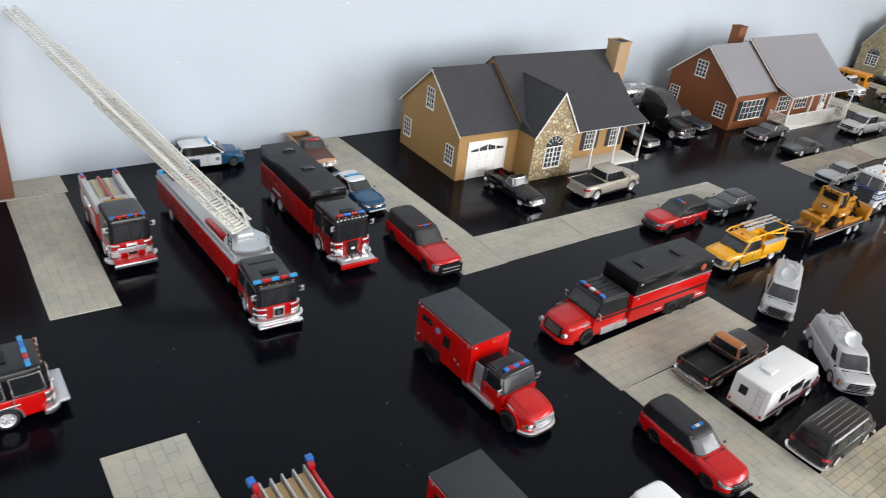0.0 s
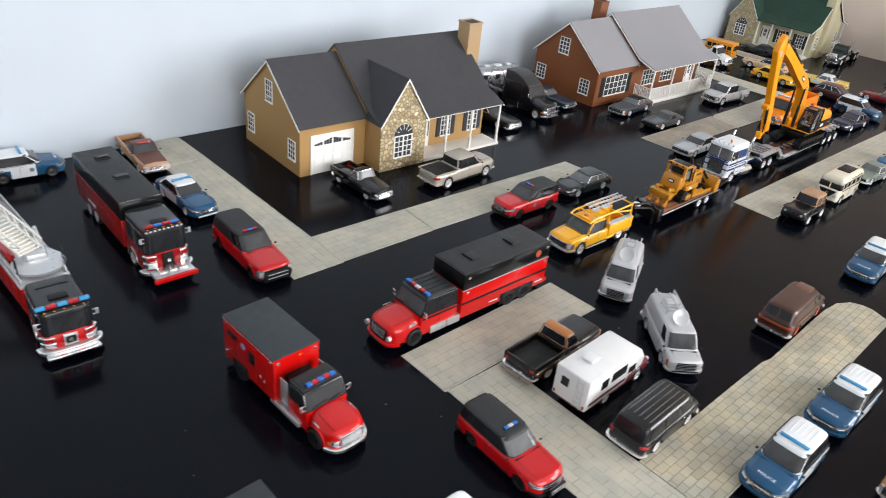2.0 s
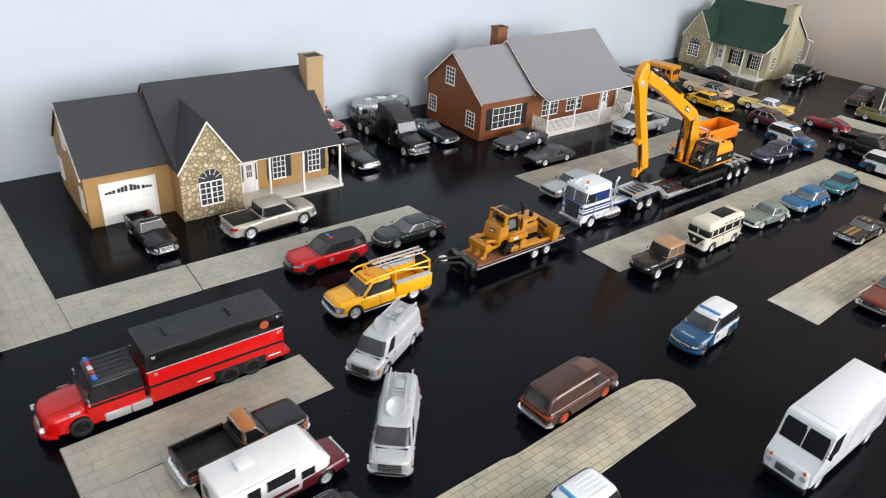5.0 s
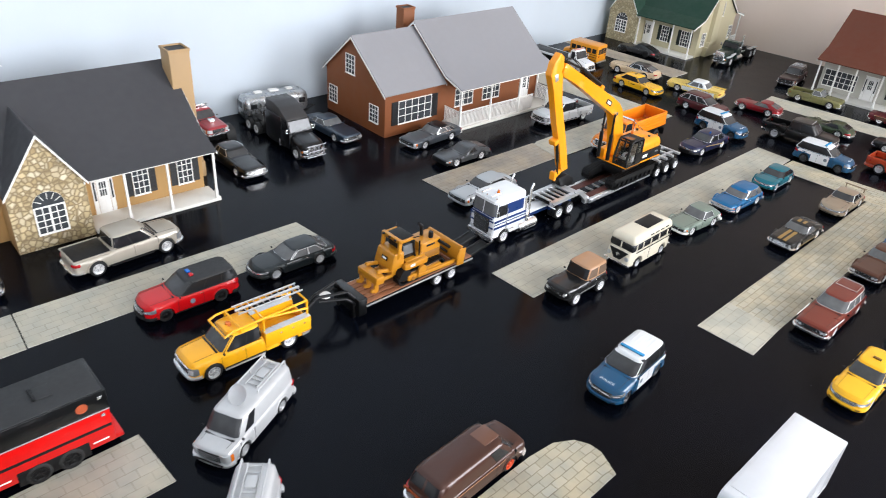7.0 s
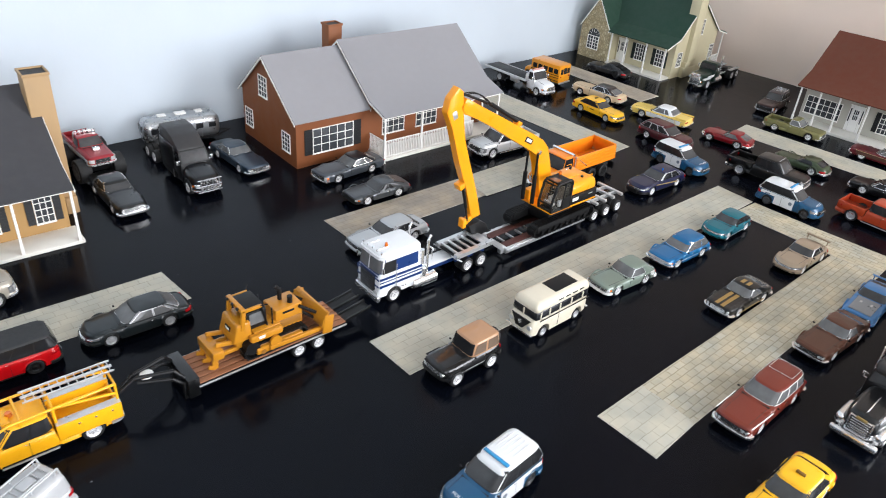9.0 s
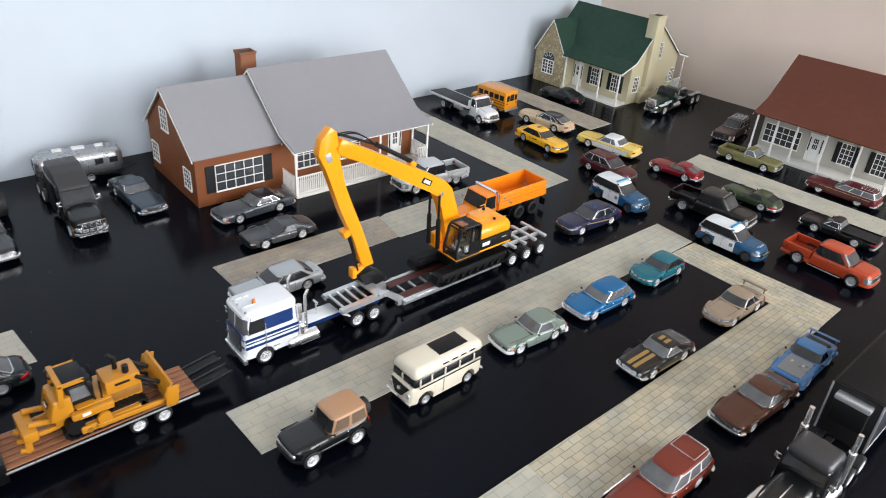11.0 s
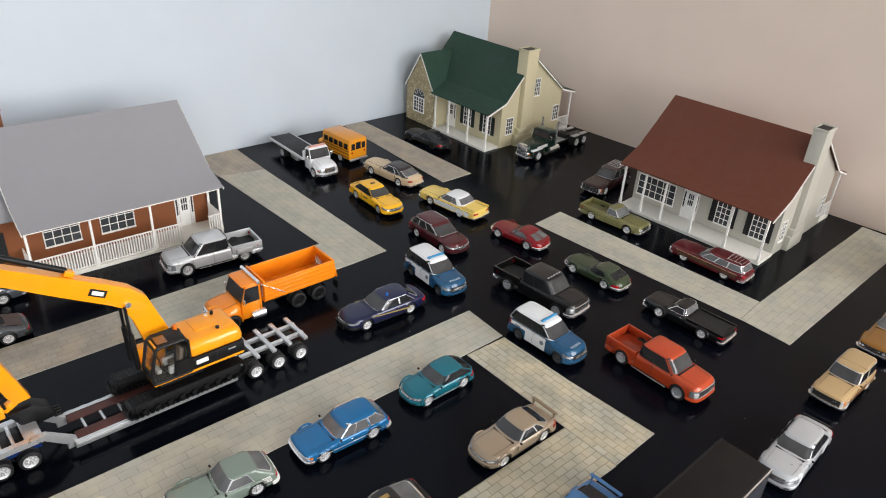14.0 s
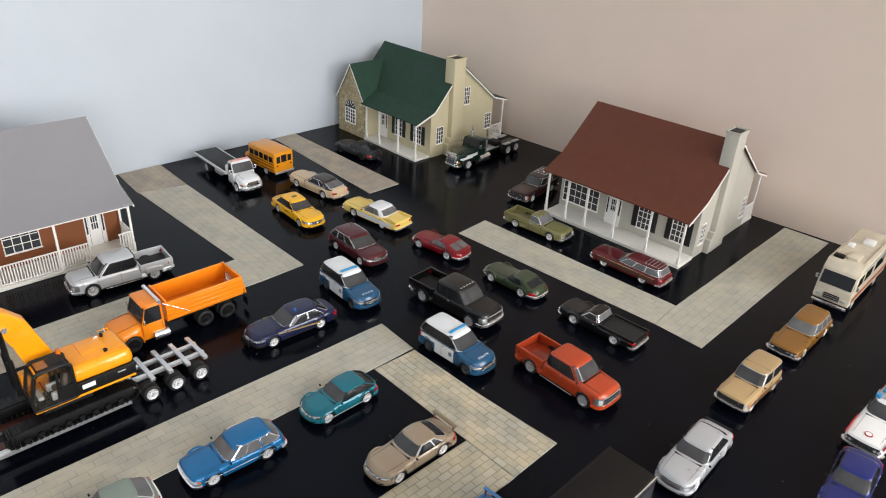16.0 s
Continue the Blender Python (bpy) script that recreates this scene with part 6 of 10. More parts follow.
t, d = car("sedan", "dark blue-grey die-cast sixties hardtop", TC, "coupe", 0.9905, 0.6411, -88.0, 46, 86, "2d3a47", metal=0.4, W=30, H=20.5, belt=13.6, lamps="quad", window_trim=CHROME, glass=GLASS_LIGHT, cab=(0.14, 0.32, 0.48, 0.60), bump_h=2.4)
t, d = car("sedan", "black die-cast fifties luxury coupe with chrome bumpers", TC, "coupe", 0.8555, 0.6240, -90.0, 48, 88, "0b0c0d", W=30, H=22.5, belt=15, crown=1.0, shoulder=3.4, lamps="round", grille=CHROME, grille_w=0.7, window_trim=CHROME, bump_h=2.6, style="disc", cab=(0.16, 0.30, 0.50, 0.62), round=2.4)
t, d = car("sedan", "dark green-black die-cast sedan on the paving", TC, "sedan", 0.7950, 0.4260, 178.0, 43, 80, "1c2224", metal=0.35, W=28.5, H=21, belt=13.8, lamps="slim", bumper=paint("1c2224", 0.35), rim=SILVER, glass=GLASS_LIGHT, window_trim=SILVER)

# --- fire chief cars
FR = paint("bb0b12")
t, d = car("fire_suv", "red die-cast fire command SUV with black roof", TC, "suv", 0.7033, 0.4280, 178.5, 45, 80, FR, roof=MATTE, belt=17.5, H=27, lamps="slim", bumper=BLACK, rim=BLACK, style="disc", r=5.8, window_trim=None, round=1.8)
part("roof_beacon", box(3, 5, 1.8, (d["cab"][2] - 5, -3, d["H"] + 0.7), 0.5), BLUE_LENS, t)
part("red_beacon", box(3, 4, 1.8, (d["cab"][2] - 5, 3, d["H"] + 0.7), 0.5), RED_LENS, t)
part("door_seal", cyl((1, 15.0, 11), (1, 15.35, 11), 2.2, 14), SEAL, t)
t, d = car("fire_suv", "red die-cast fire SUV with black roof and blue beacons", TC, "suv", 0.4455, 0.2050, -92.0, 46, 82, FR, roof=MATTE, belt=17.5, H=27.5, lamps="slim", bumper=BLACK, r=6, rim=BLACK, style="disc", screen=GLASS_LIGHT, round=2.8, size=(0.91, 0.89, 0.83))
light_bar(t, d["cab"][2] - 4, d["H"] - 0.1, 12, [BLUE_LENS, LENS, BLUE_LENS], 2.4, 1.3)
part("push_bumper", box(1.4, 15, 7, (d["xf"] + 1.8, 0, 9), 0.5), BLACK, t)
part("push_bar", merge(box(0.8, 12, 0.7, (d["xf"] + 2.8, 0, 11), 0.2), box(0.8, 12, 0.7, (d["xf"] + 2.8, 0, 8.5), 0.2)), CHROME, t)
t, d = car("fire_pickup", "red die-cast fire crew truck with black covered bed", TC, "suv", 0.4305, 0.4890, -92.0, 57, 93, FR, roof=MATTE, belt=18, H=29, W=31.5, cab=(0.012, 0.05, 0.56, 0.69), side=((0.70, 0.92),), lamps="rect", grille_bar=BLACK, bumper=BLACK, r=6.2, rim=BLACK, style="disc", round=2.0, modern=True, upright=True)
light_bar(t, d["cab"][2] - 4, d["H"] - 0.1, 14, [RED_LENS, BLUE_LENS, RED_LENS], 2.4, 1.1)
part("push_bumper", box(1.6, 24, 9, (d["xf"] + 1.4, 0, 9), 0.6), BLACK, t)
part("push_bar", merge(box(0.8, 18, 0.7, (d["xf"] + 2.4, 0, 11.5), 0.2), box(0.8, 18, 0.7, (d["xf"] + 2.4, 0, 8), 0.2)), SILVER, t)

# --- vans
GREY_VAN = mat("grey_van_paint", "b9babb", 0.34, 0.15, 0.4, 0.06, 250)
for lab, px, py, ph in (("light grey die-cast news van with roof dish and ladder", 0.6720, 0.2850, -154.0), ("pale grey die-cast news van with roof dish and rack", 0.6280, 0.2080, -131.0)):
    t, d = car("news_van", lab, "toy van", "van", px, py, ph, 43, 78, GREY_VAN, "news vans", belt=17, H=29, hood=16.4, nose=15.6, cab=(0.008, 0.03, 0.735, 0.845), side=((0.76, 0.90),), lamps="rect", grille=BLACK, grille_bar=SILVER, bumper=SILVER, bow=2.0, lip=1.1, glass=GLASS, rim=SILVER, round=2.4, W=30, size=(0.95, 0.9, 0.91))
    z = d["H"]
    dish = lathe([(0, 0), (3.3, 0.45), (6.3, 1.8), (7.1, 2.4), (6.7, 2.6), (5.8, 2.1), (0, 0.8)], 26)
    dish.transform(Matrix.Translation((4.0, 0, z + 4.0)) @ Euler((radians(-90 + 128), 0, radians(-90))).to_matrix().to_4x4())
    ds = part("satellite_dish", dish, GREY_VAN, t, "grey roof dish")
    part("dish_mast", merge(cyl((2.5, 0, z - 0.3), (2.5, 0, z + 4.5), 0.9, 10), box(5, 5, 1.2, (1.5, 0, z + 0.4), 0.4)), GREY_VAN, ds)
    own = bmesh.new()
    for sy in (1, -1):
        cyl((-36, sy * 8.2, z + 3.6), (-4, sy * 8.2, z + 3.2), 0.6, 8, bm=own)
        for xx in (-34, -19, -5):
            cyl((xx, sy * 8.2, z - 0.6), (xx, sy * 8.2, z + 3.4), 0.45, 6, bm=own)
        cyl((-36, sy * 8.2, z + 3.6), (-37.5, sy * 8.2, z - 4), 0.6, 8, bm=own)
    for k in range(6):
        cyl((-33 + k * 4.6, -4.5, z + 1.2), (-33 + k * 4.6, 4.5, z + 1.2), 0.5, 6, bm=own)
    for sy in (1, -1):
        cyl((-35, sy * 4.5, z + 1.2), (-8, sy * 4.5, z + 1.2), 0.6, 6, bm=own)
    part("roof_ladder", own, GREY_VAN, t, "grey moulded roof ladder")
    part("equipment_box", box(9, 7, 2.2, (-22, 0, z + 0.8), 0.5), GREY_VAN, t)
    part("front_rub_strip", box(1.2, 22, 0.7, (d["xf"] + 1.1, 0, 6.6), 0.3), BLACK, t)
t, d = car("van", "copper brown die-cast custom van with orange wheels", "toy van", "van", 0.7510, 0.1685, 2.5, 46, 80, "43281f", metal=0.3, belt=16.5, H=28, rim=mat("orange_rim", "c2431c", 0.4), cab=(0.008, 0.07, 0.72, 0.86), split_rear=True, W=30, round=2.6, lamps="round", glass=GLASS)
for sy in (1, -1):
    part("pale_stripe", box(46, 0.35, 0.5, (-6, sy * 15.0, 14.8), 0.1, 1), mat("pale_copper", "b07a58", 0.4, 0.3), t)
part("orange_band", box(0.8, 27, 2.0, (d["xr"] - 0.1, 0, 13.4), 0.3), mat("orange_band_paint", "a04a22", 0.35, 0.2), t)
part("roof_pod", box(13, 13, 0.7, (12, 0, 28.2), 0.4), paint("6d4b3c", 0.3), t)
t, d = car("van", "black die-cast van with ribbed roof", "toy van", "van", 0.5420, 0.1655, 1.5, 40, 72, "141416", metal=0.15, belt=15.5, H=26.5, cab=(0.008, 0.05, 0.80, 0.92), W=29.5, round=2.0, side=((0.08, 0.34), (0.38, 0.64), (0.70, 0.92)), lamps="round", mirrors=True)
for k in range(5):
    part("roof_rib", box(44, 0.8, 0.6, (-5, (k - 2) * 4.0, 26.9), 0.25, 1), mat("grey_rib", "4a4b4d", 0.45, 0.2), t)

# ---------------------------------------------------------------- trucks and machines (local: x forward, front bumper at x = 0, millimetres)
def bx(t, name, x0, x1, half, z0, z1, material, bev=0.6, label="", y=0.0, top=(1, 1), shift=0.0):
    return part(name, box(x1 - x0, 2 * half, z1 - z0, ((x0 + x1) / 2, y, (z0 + z1) / 2), bev, 2, top, shift), material, t, label)


def pane(t, pts, material=GLASS, name="side_window", out=0.3, label=""):
    return part(name, slab(pts, out, 0.4), material, t, label)


def side_pane(t, x0, x1, z0, z1, half, material=GLASS, name="side_window", both=True, lean=0.0):
    for sy in (1, -1) if both else (1,):
        q = [(x0, sy * half, z0), (x1, sy * half, z0), (x1 - lean, sy * half, z1), (x0, sy * half, z1)]
        part(name, slab(q if sy < 0 else q[::-1], 0.3, 0.4), material, t)


def front_pane(t, x, half, z0, z1, back=0.0, material=GLASS, split=False, name="windshield"):
    spans = ((-half, -0.5), (0.5, half)) if split else ((-half, half),)
    for a, b in spans:
        part(name, slab([(x, a, z0), (x, b, z0), (x - back, b * 0.97, z1), (x - back, a * 0.97, z1)], 0.3, 0.4), material, t)


def axle(t, x, half, r=7.0, w=5.0, rim=None, dual=False, style="six"):
    for sy in (1, -1):
        if dual:
            wheel(t, x, sy * (half - w / 2), r, w, style, rim or CHROME)
            wheel(t, x, sy * (half - w * 1.6), r, w, "disc", RUBBER)
        else:
            wheel(t, x, sy * (half - w / 2), r, w, style, rim or CHROME)


def big_mirror(t, x, half, z, material=CHROME):
    for sy in (1, -1):
        b = box(0.8, 2.0, 4.6, (x, sy * (half + 2.2), z), 0.3)
        cyl((x, sy * (half - 0.5), z + 1.8), (x, sy * (half + 2.2), z + 1.8), 0.28, 6, bm=b)
        cyl((x, sy * (half - 0.5), z - 1.8), (x, sy * (half + 2.2), z - 1.8), 0.28, 6, bm=b)
        part("mirror", b, material, t)


def nosed_cab(t, half, xc, xr, low, hood, roof, body, roof_mat, grille=CHROME, bumper=CHROME, nose=None, r=7.0, wx=None, lamps=True, doors=1, screen=None, rim=None, upper=None, slim=0.6, rake=4.6, bow=2.6, trim=False):
    """A bonneted truck cab: hood from 0 to xc, cab from xc back to xr, with a sloping windscreen."""
    nose = nose or hood - 2.5
    screen = screen or GLASS_SCREEN
    wx = wx if wx is not None else -13.0
    hw = half - slim
    ends = Ends(xc - 2, -0.6, hw, 0.2, 3, 2.4, (bow, 0.9), (0, 0), wx, xc - 900, low + 4, nose)
    shell = hull(xc - 2, -0.6, hw, [(xc - 2, hood), (xc, hood), (-4, nose), (-0.6, nose - 1.0)], low + 1.5, [(wx, r + 1.0, r)], 0.2, 0.9, 4.6, 3, 0.18, corner=2.4, brow=1.8, brow_len=4.0)
    hd = part("hood", ends.warp(shell), body, t)
    for sy in (1, -1):
        part("wheel_arch", arch_lip(wx, sy * (ends.width(wx) - 0.3), r + 1.0, r, 1.3, 1.1, 8), body, hd)
        pts = [(x, sy * ends.width(x) * 0.66, ramp_at([(xc, hood), (-4, nose)], x) + 0.5, 0, 1) for x in (xc + 1 + (-6 - xc) * k / 6 for k in range(7))]
        part("hood_seam", ends.warp(bead(pts)), SHUT, hd)
        if trim:
            part("hood_vent", box(6.5, 0.7, 1.3, (xc + 7, sy * (ends.width(xc + 7) - 0.55), hood - 4.2), 0.3, rot=(0, 6, 0)), CHROME, hd, "chrome hood vent")
    # cab: straight lower body, tapered upper body with raked screen
    part("cab", box(xc - xr, 2 * half - 1.2, hood + 0.4 - low - 2, ((xc + xr) / 2, 0, (low + 2 + hood + 0.4) / 2), 0.7, 2), body, t)
    up = prism([(xr, hood - 0.4), (xc - 0.1, hood - 0.4), (xc - 0.1, hood + 0.8), (xc - rake, roof - 0.9), (xc - rake - 1.6, roof), (xr + 0.6, roof), (xr, roof - 0.6)], -half + 0.75, half - 0.75, bev=0.5)

    def drawn(z):
        return 1 - 0.075 * max(0.0, z - hood) / (roof - hood)
    for v in up.verts:
        v.co.y *= drawn(v.co.z)
    part("cab_upper", up, upper or body, t)
    rl = (half - 1.9) * drawn(roof)
    part("cab_roof", box(xc - rake - xr - 1.6, 2 * rl, 1.3, ((xc - rake - 0.6 + xr) / 2, 0, roof + 0.35), 0.6, 2, (0.97, 0.95)), roof_mat, t)
    def face(z):
        k = (z - hood - 0.8) / (roof - hood - 1.7)
        return xc - 0.1 - (rake - 0.1) * k
    zb, zt = hood + 1.5, roof - 2.0
    for nm, m, g, o in (("windshield_rubber", BLACK, 0.7, 0.15), ("windshield", screen, 0.0, 0.32)):
        a, b = zb - g, zt + g
        part(nm, slab([(face(a), -(half - 2.3 + g) * drawn(a), a), (face(a), (half - 2.3 + g) * drawn(a), a), (face(b), (half - 2.3 + g) * drawn(b), b), (face(b), -(half - 2.3 + g) * drawn(b), b)], o, 0.4), m, t)
    part("wiper", merge(box(0.3, half * 0.7, 0.3, (face(zb) + 0.55, -half * 0.35, zb + 1.2), 0, rot=(10, 0, 0)), box(0.3, half * 0.7, 0.3, (face(zb) + 0.55, half * 0.4, zb + 1.2), 0, rot=(10, 0, 0))), BLACK, t)
    w = (xc - xr - 3) / doors
    for k in range(doors):
        x1 = xc - 1.4 - k * w
        lean = rake * 0.75 if k == 0 else 0.0
        for sy in (1, -1):
            yb, yt = sy * (half - 0.75) * drawn(zb), sy * (half - 0.75) * drawn(zt)
            q = [(x1 - w + 1.2, yb, zb - 0.5), (x1 - 0.4, yb, zb - 0.5), (x1 - 0.4 - lean, yt, zt), (x1 - w + 1.2, yt, zt)]
            c = sum((Vector(p) for p in q), Vector()) / 4
            sw = part("side_window", slab(q[::-1] if sy > 0 else q, 0.25, 0.5), GLASS, t)
            big = [c + (Vector(p) - c) * 1.14 for p in q]
            part("window_frame", slab(big[::-1] if sy > 0 else big, 0.12, 0.5), CHROME if trim and doors == 1 else BLACK, sw)
            part("door_seam", box(0.25, 0.3, hood - low - 4, (x1 - w + 0.3, sy * (half - 0.62), (low + hood) / 2 + 1), 0), SHUT, t)
            part("door_handle", box(1.8, 0.5, 0.5, (x1 - w + 2.4, sy * (half - 0.6), hood - 2.0), 0.1), CHROME, t)
    S = ends.strip
    gw, z0, z1 = half * 0.46, low + 4.6, nose - 2.4
    g = part("grille", S(-gw, gw, (z0, z0), (z1, z1), 1, 0.35, 1.4), SILVER if trim and doors == 1 else BLACK, t, "slatted grille")
    for z in (z0 - 0.3, z1 - 0.5):
        part("grille_surround", S(-gw - 0.6, gw + 0.6, (z, z), (z + 0.8, z + 0.8), 1, 0.9, 1.4), grille, g)
    for sy in (1, -1):
        part("grille_surround", S(sy * gw, sy * (gw + 0.9), (z0, z0), (z1, z1), 1, 0.9, 1.4), grille, g)
    for k in range(5):
        z = z0 + (z1 - z0) * (k + 0.8) / 5.6
        part("grille_bar", S(-gw, gw, (z - 0.25, z - 0.25), (z + 0.25, z + 0.25), 1, 0.7, 1.0), grille if grille is not BLACK else SILVER, g)
    full = hw * 0.8 + 4.5
    part("front_bumper", S(-full, full, (low + 0.6, low + 0.6), (low + 3.3, low + 3.3), 1, 1.7, 2.4, 0.3), bumper, t)
    part("bumper_slot", S(-gw * 0.7, gw * 0.7, (low + 1.6, low + 1.6), (low + 2.9, low + 2.9), 1, 2.5, 1.0), BLACK, t)
    if lamps:
        for sy in (1, -1):
            h = part("headlight_bezel", S(sy * (gw + 1.4), sy * (hw * 0.8 + 0.6), (z0 + 0.2, z0 + 0.4), (z0 + 4.2, z0 + 4.0), 1, 0.5, 1.4), CHROME, t)
            part("headlight", S(sy * (gw + 2.0), sy * (hw * 0.8 - 0.4), (z0 + 0.7, z0 + 0.9), (z0 + 3.7, z0 + 3.5), 1, 0.75, 1.0), LENS, h)
            part("turn_signal", S(sy * (hw * 0.8 + 0.9), sy * (hw * 0.8 + 3.0), (z0 + 1.0, z0 + 1.2), (z0 + 3.2, z0 + 3.0), 1, 0.5, 1.0), AMBER, t)
    big_mirror(t, xc - 1.4, half, hood + 3.5)
    axle(t, wx, half + 0.2, r, 4.6, rim)
    bx(t, "frame_rails", xr - 2, -6, half * 0.5, low + 1, low + 4, BLACK, 0.3)


def strobes(t, xs, y, z, materials, size=1.6):
    for k, x in enumerate(xs):
        part("strobe", box(size, size * 0.9, size * 0.8, (x, y, z), 0.3), materials[k % len(materials)], t)


FIRE = paint("bd0907")
FIRE_D = paint("980706")
BLACKGLOSS = paint("0c0d0e")


def box_rescue(x, y, head, label):
    """Short bonneted rescue truck with a tall box body."""
    t = thing("rescue_truck", label, "toy truck", x, y, head, group="short rescue trucks")
    half = 15.6
    nosed_cab(t, half, -25, -45, 4, 20.5, 32.5, FIRE, MATTE, wx=-17, r=6.8, upper=BLACKGLOSS, slim=1.6, grille=CHROME, rim=BLACK, trim=True, nose=17.5)
    light_bar(t, -32, 33.4, 21, [BLUE_LENS, RED_LENS, BLUE_LENS, RED_LENS, BLUE_LENS], 3.0, 1.8)
    x0, x1, hb, zt = -115, -56.5, 16.8, 40.2
    xm = (x0 + x1) / 2
    b = bx(t, "box_body", x0, x1, hb, 8, zt, FIRE, 0.6, "tall red box body")
    part("box_roof", box(x1 - x0 + 0.6, 2 * hb + 0.6, 1.0, (xm, 0, zt + 0.4), 0.35), mat("dark_slate_roof", "2a2f32", 0.55, 0, 0, 0.08, 200, 0.1), b)
    bx(t, "box_skirt", x0 + 8, x1 - 26, hb - 1.8, 5, 9, FIRE_D, 0.4)
    bx(t, "cab_link", -57, -44, 9, 9, 26, BLACK, 0.5)
    for sy in (1, -1):
        # black patch on the box side in place of the shaded wheel opening
        part("wheel_well", box(19, 0.5, 9, (-95, sy * (hb - 0.1), 9.5), 0.2), BLACK, b)
        pane(b, [(-109, sy * hb, 29), (-98, sy * hb, 29), (-98, sy * hb, 33), (-109, sy * hb, 33)][::-sy], GLASS, "box_window")
        w = pane(b, [(-84, sy * hb, 23), (-78, sy * hb, 23), (-78, sy * hb, 30.5), (-84, sy * hb, 30.5)][::-sy], GLASS, "door_window", 0.45)
        part("window_frame", slab([(-84.7, sy * hb, 22.3), (-77.3, sy * hb, 22.3), (-77.3, sy * hb, 31.2), (-84.7, sy * hb, 31.2)][::-sy], 0.3, 0.4), BLACK, w)
        part("side_door", slab([(-86, sy * hb, 11), (-76, sy * hb, 11), (-76, sy * hb, 36), (-86, sy * hb, 36)][::-sy], 0.22, 0.3), FIRE, b)
        part("emblem", cyl((-91, sy * (hb - 0.1), 30), (-91, sy * (hb + 0.3), 30), 2.4, 12), mat("pale_blue_emblem", "6f8fb0", 0.4), b)
        for xx in (-97, -88, -74, -66):
            part("locker_seam", box(0.25, 0.3, 22, (xx, sy * hb, 22), 0), SHUT, b)
        for xx, zz in ((-71, 19), (-67, 17.5), (-60, 37), (-111, 37), (-112, 14)):
            part("warning_lamp", box(1.9, 0.7, 1.6, (xx, sy * (hb + 0.2), zz), 0.3), CHROME, b)
        part("roof_rail", box(x1 - x0, 0.6, 0.7, (xm, sy * (hb + 0.1), zt - 1.2), 0.15), CHROME if sy < 0 else FIRE_D, b)
        part("step_plate", box(30, 5, 3.0, (-46, sy * 14.4, 7.4), 0.4), SILVER, t, "aluminium step plate")
        part("cab_side_panel", box(8, 0.6, 19, (-49.5, sy * 14.2, 20), 0.2), SILVER, t)
    for yy in (-13.5, 13.5):
        part("warning_lamp", box(0.8, 2.2, 1.7, (x1 + 0.4, yy, 37), 0.3), CHROME, b)
    part("warning_lamp", box(0.8, 2.0, 1.7, (x1 + 0.4, 2, 37), 0.3), AMBER, b)
    axle(t, -95, 17.2, 6.8, 5, BLACK, True)
    bx(t, "rear_bumper", x0 - 2, x0 + 0.4, 15.5, 5, 8, SILVER, 0.4)
    bx(t, "chassis", x0 + 3, -40, 8, 5, 9, BLACK, 0.3)
    return t


box_rescue(0.3720, 0.2645, -87.5, "red die-cast rescue truck with black box roof and light bar")
box_rescue(0.2870, 0.1310, -89.0, "red die-cast rescue truck with tall box body")


